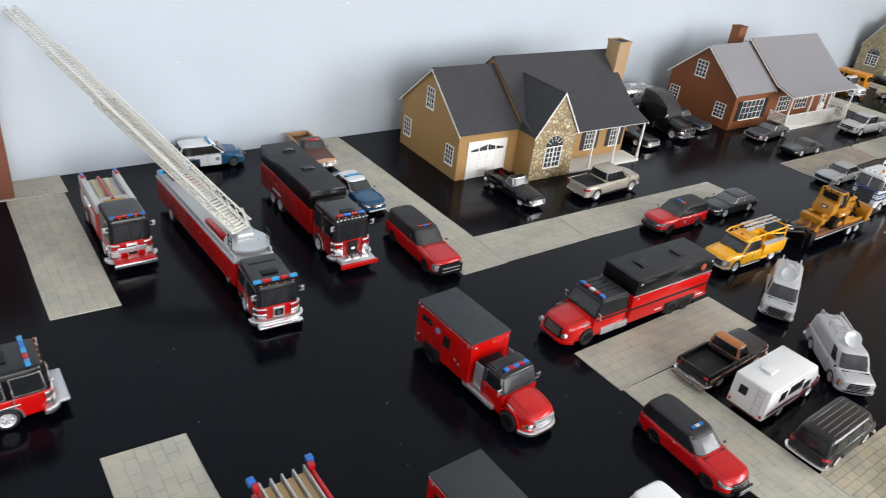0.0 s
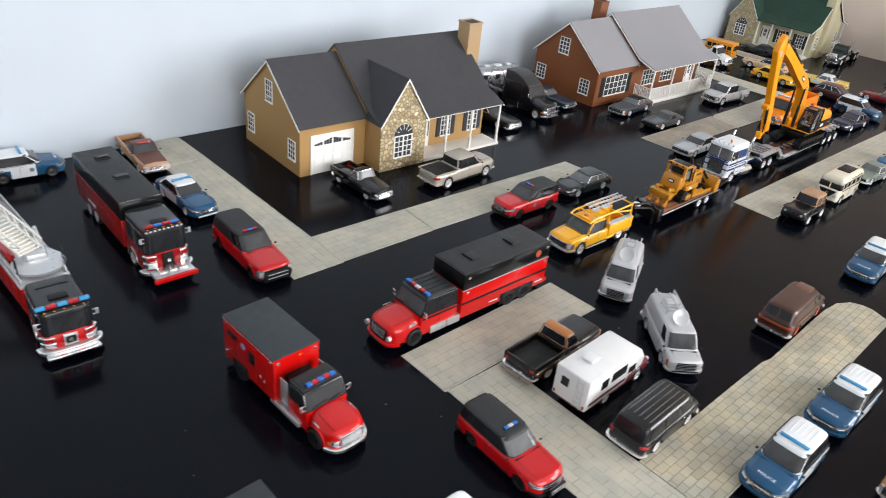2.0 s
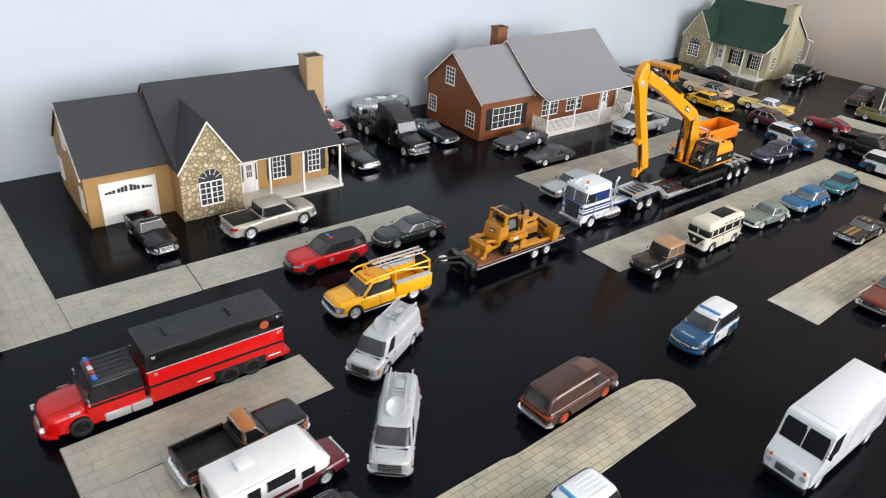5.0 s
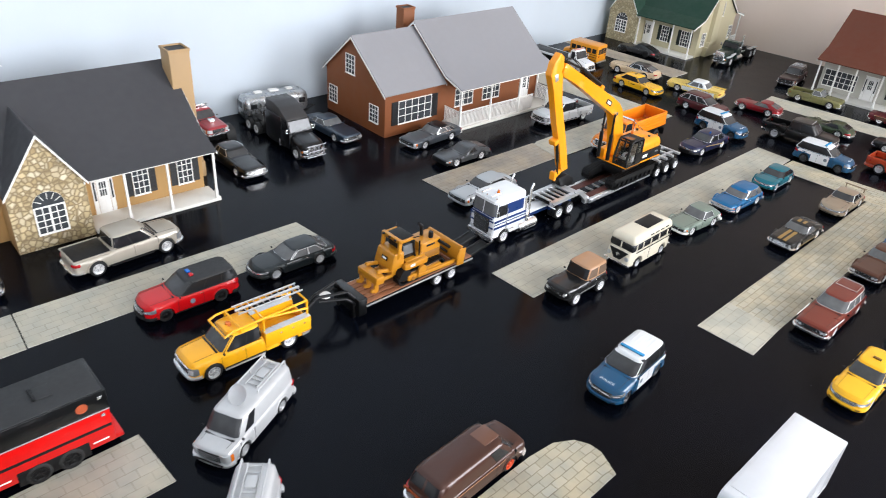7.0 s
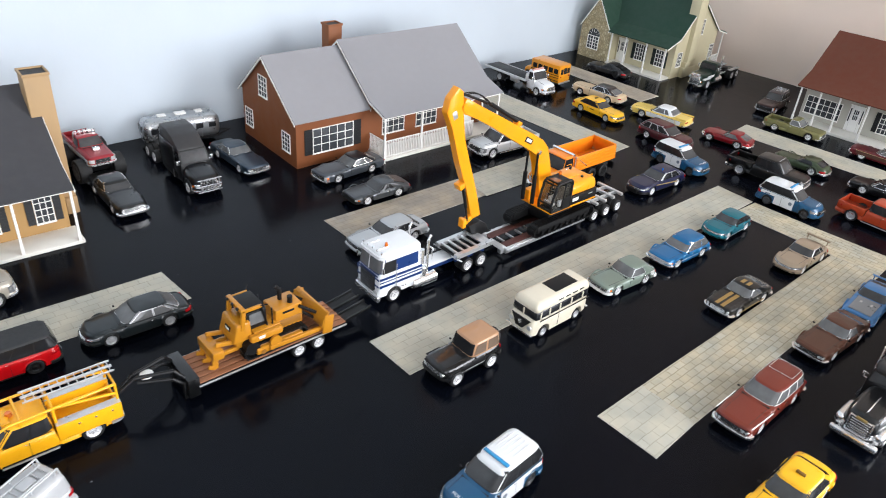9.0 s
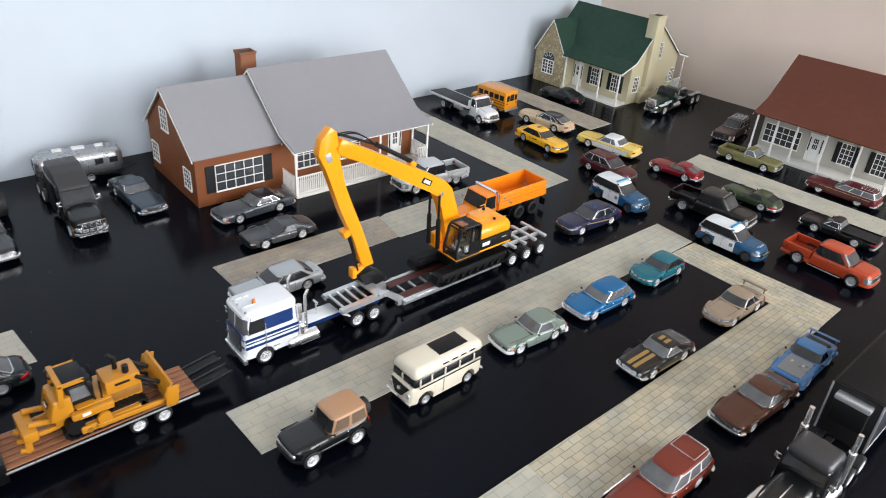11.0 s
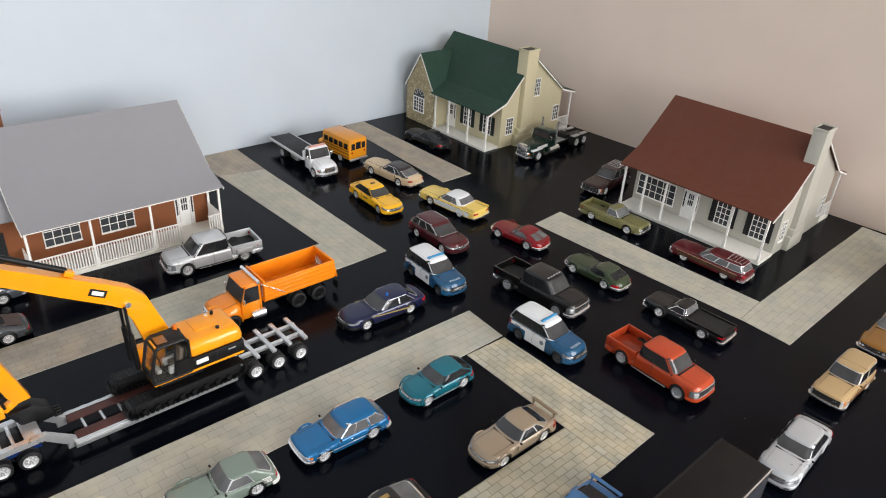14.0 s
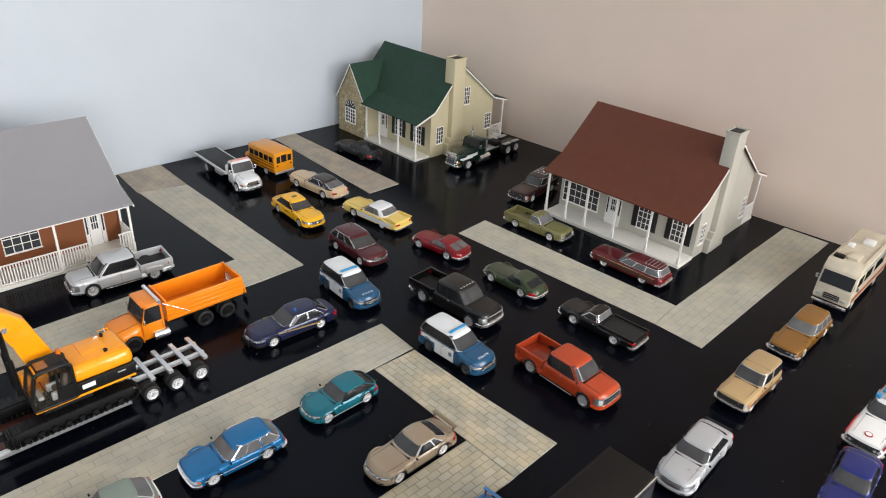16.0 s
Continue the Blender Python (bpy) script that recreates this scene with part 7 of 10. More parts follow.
def long_rescue():
    t = thing("rescue_truck", "long red and black die-cast heavy rescue truck", "toy truck", 0.4460, 0.3378, 179.0)
    half = 16.8
    nosed_cab(t, half, -27, -62, 4, 21.5, 34.5, FIRE, MATTE, wx=-22, r=7, doors=2, grille=BLACK, rim=BLACK, upper=BLACKGLOSS, slim=1.2, bumper=FIRE, trim=True, lamps=False, rake=5.5)
    light_bar(t, -35.5, 35.3, 26, [BLUE_LENS, RED_LENS, LENS, RED_LENS, BLUE_LENS], 3.2, 1.8)
    for k in range(5):
        part("roof_rib", box(20, 0.8, 0.6, (-48, (k - 2) * 5, 35.7), 0.2), BLACKGLOSS, t)
    b = bx(t, "box_body", -160, -65, 17.4, 7, 32, FIRE, 0.5, "red lower box body")
    bx(b, "upper_body", -160.2, -64.8, 17.5, 32, 46, BLACKGLOSS, 0.8, "black upper box body")
    bx(b, "box_roof", -158.5, -66, 16.6, 45.6, 46.6, MATTE, 0.4)
    for xx in (-88, -132):
        part("roof_hatch", box(9, 11, 0.6, (xx, 0, 46.9), 0.2), MATTE, b)
        part("hatch_handle", box(1.4, 11, 1.4, (xx + 5, 0, 47.4), 0.3), BLACK, b)
    for sy in (1, -1):
        part("black_band", box(95, 0.4, 2.0, (-112, sy * 17.4, 20), 0.1), BLACK, b)
        part("silver_trim", box(96, 0.5, 0.8, (-112, sy * 17.6, 32), 0.2), SILVER, b)
        part("door_band", box(36, 0.4, 1.8, (-46, sy * 16.3, 20), 0.1), BLACK, t)
        part("emblem", cyl((-146, sy * 17.4, 39), (-146, sy * 17.75, 39), 3.2, 16), mat("orange_emblem", "a04a2a", 0.4), b)
        for xx, zz in ((-70, 42), (-156, 42), (-70, 29), (-156, 29)):
            part("warning_lamp", box(2.4, 0.7, 2.0, (xx, sy * 17.7, zz), 0.3), CHROME, b)
        part("fuel_tank", box(16, 5, 6.5, (-44, sy * 14.6, 8), 0.8), SILVER, t, "diamond-plate step tank")
        part("fuel_tank", box(13, 5, 6.5, (-59, sy * 14.6, 8), 0.8), SILVER, t, "diamond-plate step tank")
        # shade of the tandem's wheel cutout, laid on the skirt as a black panel
        part("wheel_well", box(38, 0.5, 10, (-126.5, sy * 17.4, 8.6), 0.2), BLACK, t, "black panel for the shaded wheel opening")
        part("round_headlight", cyl((-2, sy * 12.8, 12.5), (0.4, sy * 12.8, 12.5), 2.0, 14), LENS, t)
        part("door_chrome", box(7, 0.5, 1.0, (-20, sy * 15.4, 19.0), 0.2), CHROME, t)
        part("side_lettering", box(9, 0.4, 1.0, (-100, sy * 17.5, 11), 0.1), WHITE, b, "small pale side marking")
        part("side_lettering", box(9, 0.4, 1.0, (-152, sy * 17.5, 11), 0.1), WHITE, b, "small pale side marking")
    bx(t, "rear_step", -165, -158, 16, 6, 9, FIRE, 0.4)
    for xx in (-118, -135):
        axle(t, xx, 18.2, 7, 5, BLACK, True)
    bx(t, "chassis", -158, -60, 10, 4, 8, BLACK, 0.3)


long_rescue()


def flat_cab(t, half, length, low, roof, body, roof_mat, wx, front=FIRE, screen=None, grille=CHROME):
    """A flat-fronted fire cab from 0 back to -length, with a wrap-round screen and stacked corner lamps."""
    mid = low + (roof - low) * 0.46
    ends = Ends(-length, 0, half, 0.04, 8, 3.2, (1.8, 0.0), (0, 0), wx + 5, -length - 900, low, mid)
    lower = hull(-length, 0, half, [(-length, mid), (0, mid)], low, [(wx, 8.2, 7)], 0.04, 0.1, 0.8, 8, 0.02, corner=3.2, brow=0.4, brow_len=0.8)
    part("cab_lower", ends.warp(lower), body, t)
    for sy in (1, -1):
        part("wheel_arch", arch_lip(wx, sy * (half - 0.3), 8.2, 7, 1.0, 0.8, 6), CHROME, t)
    gh = Greenhouse((-length, -length + 0.4, -3.0, -0.7), half - 0.35, half - 1.3, mid - 0.4, roof, 9.0, 1.7, 0.5)
    up = part("cab_upper", gh.shell(), roof_mat, t)
    f = lambda p, v: gh.end(p, v, 1)  # noqa: E731
    ws = part("windshield", gh.pane(f, -0.95, 0.95, 0.10, 0.74, 0.34, 0.5, 16, 3), screen or GLASS, t)
    part("screen_frame", gh.pane(f, -0.985, 0.985, 0.05, 0.80, 0.16, 0.5, 16, 3), BLACK, ws)
    part("screen_post", gh.pane(f, -0.025, 0.025, 0.08, 0.77, 0.5, 0.5, 2, 2), BLACK, ws)
    for sy in (1, -1):
        part("wiper", gh.pane(f, sy * 0.35 - 0.02, sy * 0.35 + 0.02, 0.10, 0.45, 0.6, 0.2, 2, 3, 0.25, -0.25), BLACK, ws)
        g = lambda u, v, sy=sy: gh.side(u, v, sy)  # noqa: E731
        for u0, u1 in ((0.07, 0.44), (0.56, 0.92)):
            w = part("side_window", gh.pane(g, u0, u1, 0.10, 0.74, 0.3, 0.5, 6, 3), GLASS, t)
            part("window_frame", gh.pane(g, u0 - 0.02, u1 + 0.02, 0.05, 0.79, 0.16, 0.5, 6, 3), CHROME, w)
        for u in (0.5, 0.96):
            part("door_seam", box(0.25, 0.3, mid - low - 1.5, (-length + u * length, sy * half, (mid + low) / 2 + 0.4), 0), SHUT, t)
        part("grab_handle", cyl((-length * 0.5 + 1.2, sy * (half + 0.5), mid - 4), (-length * 0.5 + 1.2, sy * (half + 0.5), mid + 5), 0.35, 6), CHROME, t)
    for k in range(5):
        part("marker_lamp", box(0.9, 1.3, 0.7, (-3.2, (k - 2) * half * 0.36, roof + 0.2), 0.2), AMBER, up)
    S = ends.strip
    full = half * 0.96 + 4.2
    part("front_bumper", S(-full, full, (low - 0.4, low - 0.4), (low + 2.6, low + 2.6), 1, 3.4, 3.0, 0.5), CHROME, t)
    part("bumper_deck", S(-full + 1, full - 1, (low + 2.3, low + 2.3), (low + 3.0, low + 3.0), 1, 2.8, 2.0), SILVER, t)
    gw, z0, z1 = half * 0.25, low + 4.0, mid - 1.2
    g = part("grille", S(-gw, gw, (z0, z0), (z1, z1), 1, 0.9, 1.4), grille, t)
    part("grille_inset", S(-gw + 0.9, gw - 0.9, (z0 + 1.0, z0 + 1.0), (z1 - 1.0, z1 - 1.0), 1, 1.1, 1.0), BLACK, g)
    part("grille_badge", cyl((0.8, 0, (z0 + z1) / 2), (1.5, 0, (z0 + z1) / 2), 1.5, 14), CHROME, g)
    h = (z1 - z0 - 0.6) / 2
    for sy in (1, -1):
        for k in range(2):
            a = z0 + k * (h + 0.6)
            lp = part("lamp_housing", S(sy * half * 0.56, sy * (half * 0.96 + 2.0), (a, a), (a + h, a + h), 1, 1.2, 1.4, 0.2), CHROME, t, "chrome lamp housing")
            part("headlight" if k == 0 else "warning_lamp", S(sy * half * 0.62, sy * half * 0.88, (a + 0.6, a + 0.6), (a + h - 0.6, a + h - 0.6), 1, 1.5, 1.0), LENS if k == 0 else RED_LENS, lp)
    big_mirror(t, -1.5, half, roof - 7, SILVER)
    axle(t, wx, half + 0.1, 7, 4.6, CHROME)


def pumper():
    t = thing("fire_engine", "red die-cast fire engine with white hose bed", "toy truck", 0.2085, 0.5680, -90.5)
    half = 16.0
    PALEBED = mat("pale_grey_bed", "c9cbca", 0.4, 0.1, 0, 0.06, 200)
    flat_cab(t, half, 38, 5, 41, FIRE, BLACKGLOSS, -24, grille=CHROME)
    part("front_step", box(9, 30, 2.4, (5, 0, 8.4), 0.6), FIRE, t, "red front deck")
    part("front_rail", box(1.2, 32, 3.2, (10, 0, 7), 0.4), CHROME, t)
    part("silver_panel", box(1.0, 22, 4.5, (0.9, 0, 15.5), 0.3), SILVER, t)
    light_bar(t, -4.5, 40.8, 27, [BLUE_LENS, RED_LENS, RED_LENS, BLUE_LENS, RED_LENS, BLUE_LENS], 2.4, 1.5)
    b = bx(t, "body", -102, -40, 16, 6, 30, FIRE, 0.5)
    for sy in (1, -1):
        part("bed_side", box(62, 4.5, 8.5, (-71, sy * 13.6, 33), 0.5), PALEBED, b)
        part("locker_shutter", box(17, 0.5, 16, (-55, sy * 16, 18), 0.2), SILVER, b)
        part("locker_shutter", box(15, 0.5, 12, (-92, sy * 16, 20), 0.2), SILVER, b)
        part("hose_reel_cover", box(20, 3, 4.5, (-68, sy * 16.4, 27), 0.8), CHROME, b)
        strobes(b, (-99,), sy * 13.5, 38, (BLUE_LENS,), 3.4)
        strobes(b, (-95,), sy * 13.5, 38, (RED_LENS,), 3.0)
    part("bed_floor", box(60, 22, 1, (-71, 0, 30.5), 0.2), PALEBED, b)
    part("pump_deck", box(13, 31, 6, (-47, 0, 33.5), 0.6), PALEBED, b)
    hose = bmesh.new()
    for yy, mt in ((-6, 0), (-1, 1), (4.5, 0)):
        for k in range(3):
            cyl((-98, yy + (k - 1) * 1.3, 32), (-56, yy + (k - 1) * 1.3, 32), 0.9, 8, bm=hose)
    part("hose", hose, mat("cream_hose", "c8bfa0", 0.7), b, "folded cream fire hose")
    part("red_hose", merge(cyl((-99, -1, 33.5), (-52, -1, 33.5), 1.6, 8), cyl((-52, -1, 33.5), (-46, -1, 38), 1.6, 8)), RED_LENS, b)
    part("yellow_strap", box(3, 17, 1.2, (-45, 0, 36.9), 0.3), paint("c9a136"), b)
    axle(t, -82, 16.4, 7, 5, SILVER, True)


pumper()


def ladder_truck():
    t = thing("ladder_truck", "red die-cast tiller ladder truck with raised white ladder", "toy truck", 0.2755, 0.4440, -93.5)
    half = 16.3
    flat_cab(t, half, 46, 5, 35, FIRE, BLACKGLOSS, -27, grille=SILVER)
    part("front_apron", box(5, 33, 2, (4, 0, 5.2), 0.7, 2), CHROME, t)
    light_bar(t, -7, 35.2, 33, [CYAN_LENS, RED_LENS, CYAN_LENS, RED_LENS, CYAN_LENS], 3.2, 2.0)
    part("roof_unit", box(6, 12, 1.8, (-19, 0, 35.8), 0.5), BLACK, t)
    part("roof_unit", box(2, 20, 0.9, (-34, 0, 35.4), 0.3), BLACK, t)
    WP = mat("white_ladder_plastic", "dcd9d0", 0.45, 0, 0.1, 0.05, 300)
    trailer = part("trailer_body", box(168, 31, 21, (-134, 0, 18), 0.8), FIRE, t, "red ladder trailer", at=pose(-0.044, 0, 0, 0, 0, 6.0) @ pose(0.044, 0, 0))
    part("trailer_deck", box(168, 32.5, 2.4, (-134, 0, 29.5), 0.5), mat("pale_grey_deck", "b9babb", 0.4, 0.1), trailer)
    for sy in (1, -1):
        part("deck_rail", box(166, 1.2, 6, (-134, sy * 14.6, 32), 0.3), mat("pale_grey_deck", "b9babb"), trailer)
        for k in range(9):
            part("locker_seam", box(0.3, 0.3, 17, (-60 - k * 17, sy * 15.55, 18), 0), SHUT, trailer)
            part("locker_latch", box(1.4, 0.5, 1.0, (-66 - k * 17, sy * 15.6, 22), 0.1), CHROME, trailer)
            part("side_lamp", box(1.0, 0.5, 1.0, (-60 - k * 17, sy * 15.6, 11), 0.2), LENS, trailer)
        strobes(trailer, (-214,), sy * 12.5, 34.5, (CYAN_LENS,), 4.5)
    part("red_box", box(34, 5, 4.5, (-98, -9.5, 33), 0.8), FIRE, trailer)
    part("red_box", box(20, 4, 4, (-190, 8, 33), 0.8), FIRE, trailer)
    bx(trailer, "tiller_cab", -216, -200, 7, 22, 34, BLACKGLOSS, 1.0)
    part("fifth_wheel", cyl((-62, 0, 8), (-62, 0, 30), 8, 20), BLACK, trailer)
    for xx in (-185,):
        axle(trailer, xx, 15.8, 7, 5, SILVER)
    axle(t, -68, 16.2, 7, 5, SILVER, True)
    bx(t, "tractor_frame", -80, -44, 8, 6, 10, BLACK, 0.3)
    for sy in (1, -1):
        part("rear_fender", box(22, 5.5, 3, (-66, sy * 13.4, 15.5), 1.4), SILVER, t)
    # raised ladder: turntable, three truss sections one inside the other
    part("turntable", cyl((-76, 0, 30), (-76, 0, 35), 14, 24), SILVER, t, "silver turntable")
    ped = part("pedestal", box(17, 13, 5, (-79, 0, 37.4), 1.2), SILVER, t)
    for sy in (1, -1):
        part("lift_cylinder", cyl((-72, sy * 6, 37), (-98, sy * 6, 47), 1.4, 10), SILVER, ped)
    for sy in (1, -1):
        own = bmesh.new()
        for zz in (37, 41, 45):
            cyl((-58, sy * 15, zz), (-66, sy * 15, zz), 0.35, 6, bm=own)
        for xx in (-58, -66):
            cyl((xx, sy * 15, 35), (xx, sy * 15, 45.5), 0.4, 6, bm=own)
        part("platform_rail", own, BLACK, ped)
    part("platform", cyl((-68, 0, 33.6), (-68, 0, 35.4), 17.2, 32), SILVER, ped, "round silver platform")
    base, tip = Vector((0.2715, 0.532, 0.0480)), Vector((0.1757, 0.752, 0.1510))
    inv = t.matrix_basis.inverted()
    a, b = inv @ base * 1000, inv @ tip * 1000
    d = (b - a).normalized()
    side = Vector((0, 0, 1)).cross(d).normalized()
    up = d.cross(side)
    full = (b - a).length

    def truss(name, s0, s1, w, h, rail, lift, rungs):
        own = bmesh.new()
        for sy in (1, -1):
            p0, p1 = a + d * s0 + side * sy * w + up * lift, a + d * s1 + side * sy * w + up * lift
            cyl(p0, p1, rail, 6, bm=own)
            cyl(p0 + up * h, p1 + up * h, rail * 0.85, 6, bm=own)
            n = int((s1 - s0) / (h * 1.25))
            for k in range(n):
                q0, q1 = p0.lerp(p1, k / n), p0.lerp(p1, (k + 1) / n)
                cyl(q0, q1 + up * h, rail * 0.5, 4, bm=own)
                cyl(q0 + up * h, q1, rail * 0.5, 4, bm=own)
        n = int((s1 - s0) / rungs)
        for k in range(n + 1):
            q = a + d * (s0 + (s1 - s0) * k / n) + up * lift
            cyl(q - side * w, q + side * w, rail * 0.6, 4, bm=own)
        part(name, own, WP, t, "white truss ladder section")
    truss("ladder_section", -16, full * 0.56, 8.2, 7.5, 0.9, 0, 3.2)
    truss("ladder_section", full * 0.08, full * 0.80, 6.4, 5.8, 0.75, 1.0, 3.2)
    truss("ladder_section", full * 0.2, full * 1.02, 4.8, 4.6, 0.65, 1.8, 3.2)
    ctl = bmesh.new()
    ang = math.degrees(math.atan2(d.y, d.x))
    box(26, 15, 2, (a.x, a.y, a.z - 2.5), 0.6, rot=(0, -math.degrees(math.asin(d.z)), ang), bm=ctl)
    part("ladder_cradle", ctl, WP, t)
    q = a + d * full * 0.55 - side * 8.6
    part("section_stop", box(3.2, 1.4, 2.4, tuple(q), 0.3, rot=(0, 0, ang)), BLACK, t)


ladder_truck()


def heavy_rescue():
    t = thing("rescue_engine", "black and red die-cast rescue engine with silver front deck", "toy truck", 0.3655, 0.4985, -91.0)
    half = 16.8
    flat_cab(t, half, 44, 6, 43, FIRE_D, BLACKGLOSS, -30, grille=BLACK)
    part("front_deck", box(13, 31, 3, (6.5, 0, 8.0), 0.6), SILVER, t, "silver plate front deck")
    for yy in (-8, 0, 8):
        part("deck_step", box(9, 6, 2.2, (4, yy, 10.2), 0.5), CHROME, t)
    part("red_apron", box(3.4, 34, 4, (13.4, 0, 7.2), 0.8), FIRE, t)
    for k in range(9):
        part("marker_lamp", box(0.8, 1.6, 1.2, (-2.6, (k - 4) * 3.4, 41.5), 0.3), LENS, t)
    light_bar(t, -6, 43, 26, [RED_LENS, BLUE_LENS, RED_LENS, BLUE_LENS], 2.6, 1.6)
    part("roof_unit", box(6, 12, 1.8, (-12, 0, 44), 0.4), BLACK, t)
    b = bx(t, "body", -156, -46, 17.2, 8, 32, FIRE_D, 0.5, "red lower body")
    bx(b, "upper_body", -156.2, -46, 17.3, 32, 48.5, BLACKGLOSS, 1.0, "black upper body")
    bx(b, "roof", -155, -47, 16.4, 48.2, 49, MATTE, 0.3)
    for xx in (-90, -134):
        part("roof_hatch", box(9, 12, 1.2, (xx, 1, 49.4), 0.4), BLACK, b)
        part("hatch_bar", box(4.0, 10, 1.6, (xx + 1, 1, 50.6), 0.5), BLACKGLOSS, b)
    for sy in (1, -1):
        for k in range(7):
            part("locker_seam", box(0.3, 0.3, 22, (-58 - k * 14, sy * 17.2, 20), 0), SHUT, b)
            part("locker_latch", box(1.2, 0.5, 1.0, (-63 - k * 14, sy * 17.3, 24), 0.1), CHROME, b)
        part("wheel_arch_trim", box(18, 0.8, 2, (-118, sy * 17.2, 16), 0.3), SILVER, b)
    for xx in (-110, -127):
        axle(t, xx, 17.4, 7, 5, SILVER, True)


heavy_rescue()


def edge_engine():
    t = thing("fire_engine", "red die-cast fire engine with black roof and blue beacons", "toy truck", 0.1265, 0.4370, 0.5)
    half = 16.5
    flat_cab(t, half, 44, 6, 38, FIRE, BLACKGLOSS, -26, screen=GLASS)
    part("front_apron", box(7, 31, 2.4, (4, 0, 8.5), 1.0), SILVER, t)
    light_bar(t, -10, 38, 30, [CYAN_LENS, RED_LENS, CYAN_LENS, BLUE_LENS, CYAN_LENS], 3.0, 2.0)
    part("roof_unit", box(9, 10, 2.2, (-24, 0, 39), 0.5), BLACK, t)
    b = bx(t, "body", -130, -46, 17, 7, 36, FIRE, 0.5)
    bx(b, "white_deck", -129, -46, 16, 36, 38.5, WHITE, 0.4)
    for sy in (1, -1):
        part("arch_trim", box(17, 0.8, 1.6, (-26, sy * 16.7, 15.6), 0.4), CHROME, t)
    for xx in (-96,):
        axle(t, xx, 17.2, 7, 5, SILVER, True)


edge_engine()


def hose_engine():
    t = thing("fire_engine", "red die-cast fire engine with open hose bed", "toy truck", 0.2060, 0.1850, -90.0)
    half = 16
    flat_cab(t, half, 38, 5, 38, FIRE, BLACKGLOSS, -22)
    b = bx(t, "body", -100, -40, 16, 6, 31, FIRE, 0.5)
    part("bed_floor", box(58, 24, 1, (-70, 0, 31.4), 0.2), mat("tan_hose_bed", "a08a66", 0.6), b)
    for k, yy in enumerate((-12, -6, 0, 6, 12)):
        part("bed_divider", box(56, 0.9, 6, (-72, yy, 34.2), 0.2), SILVER, b)
    for k in range(4):
        own = bmesh.new()
        for j in range(3):
            cyl((-98, -9 + k * 6 + (j - 1) * 1.5, 33), (-46, -9 + k * 6 + (j - 1) * 1.5, 33), 1.0, 8, bm=own)
        part("hose", own, mat("tan_hose", "b59a70", 0.7), b)
    for sy in (1, -1):
        part("bed_rail", box(62, 2.0, 3, (-70, sy * 14.6, 35.5), 0.6), FIRE, b)
        strobes(b, (-101,), sy * 15.5, 38.5, (BLUE_LENS,), 4.2)
        strobes(b, (-97,), sy * 14.6, 38.2, (RED_LENS,), 3.6)
    axle(t, -80, 16.4, 7, 5, SILVER, True)


hose_engine()

# ---------------------------------------------------------------- utility truck, trailer and bulldozer
YEL = paint("edaa16")
t, d = car("utility_truck", "yellow die-cast utility truck with ladder rack", "toy truck", "crew", 0.7065, 0.3490, 178.5, 61, 97, YEL, r=7.0, W=31.5, H=29.5, belt=18.5, low=5.6, bed_mat=YEL, lamps="rect", bumper=SILVER, cab=(0.40, 0.417, 0.65, 0.765), modern=True)
c0 = d["cab"][0]
for sy in (1, -1):
    part("service_locker", box(c0 - d["xr"], 5.6, 12.5, ((c0 + d["xr"]) / 2, sy * 13.6, 15.6), 0.5), YEL, t, "yellow service body locker")
    part("diamond_plate", box(c0 - d["xr"] - 0.5, 5.8, 0.6, ((c0 + d["xr"]) / 2, sy * 13.6, 22.1), 0.15), SILVER, t)
    for k in range(3):
        part("locker_latch", box(1.4, 0.5, 1.2, (d["xr"] + 6 + k * 10, sy * 16.5, 18), 0.1), CHROME, t)
    part("running_board", box(32, 2.4, 1.0, (6, sy * 15.4, 5.2), 0.3), SILVER, t)
    own = bmesh.new()
    for a, b in (((d["xr"] + 1, 22), (d["xr"] + 1, 34)), ((c0 - 1, 22), (c0 - 1, 34)), ((d["xr"] + 1, 34), (13, 32.6)), ((13, 32.6), (19, 30)), ((d["xr"] + 1, 27), (c0 - 1, 33.6)), ((6, 29), (6, 33))):
        cyl((a[0], sy * 12.5, a[1]), (b[0], sy * 12.5, b[1]), 0.9, 8, bm=own)
    part("ladder_rack", own, YEL, t)
for xx, zz in ((d["xr"] + 1, 34), (c0 - 1, 33.5), (6, 33), (18.5, 30.2)):
    part("rack_bar", cyl((xx, -12.5, zz), (xx, 12.5, zz), 0.8, 8), YEL, t)
lad = bmesh.new()
for base in (-10.5, -4.5):
    for yy in (base, base + 5):
        box(54, 0.9, 1.3, (d["xr"] + 24, yy, 35.6), 0.2, bm=lad)
    for k in range(11):
        cyl((d["xr"] - 1 + k * 5, base, 35.6), (d["xr"] - 1 + k * 5, base + 5, 35.6), 0.35, 6, bm=lad)
part("ladder", lad, SILVER, t, "grey extension ladders")
part("amber_beacon", cyl((10, 0, 29.2), (10, 0, 32.4), 2.4, 14, 1.8), AMBER, t)
part("roof_beam", box(5, 16, 1.4, (13, 0, 30.2), 0.5), YEL, t)


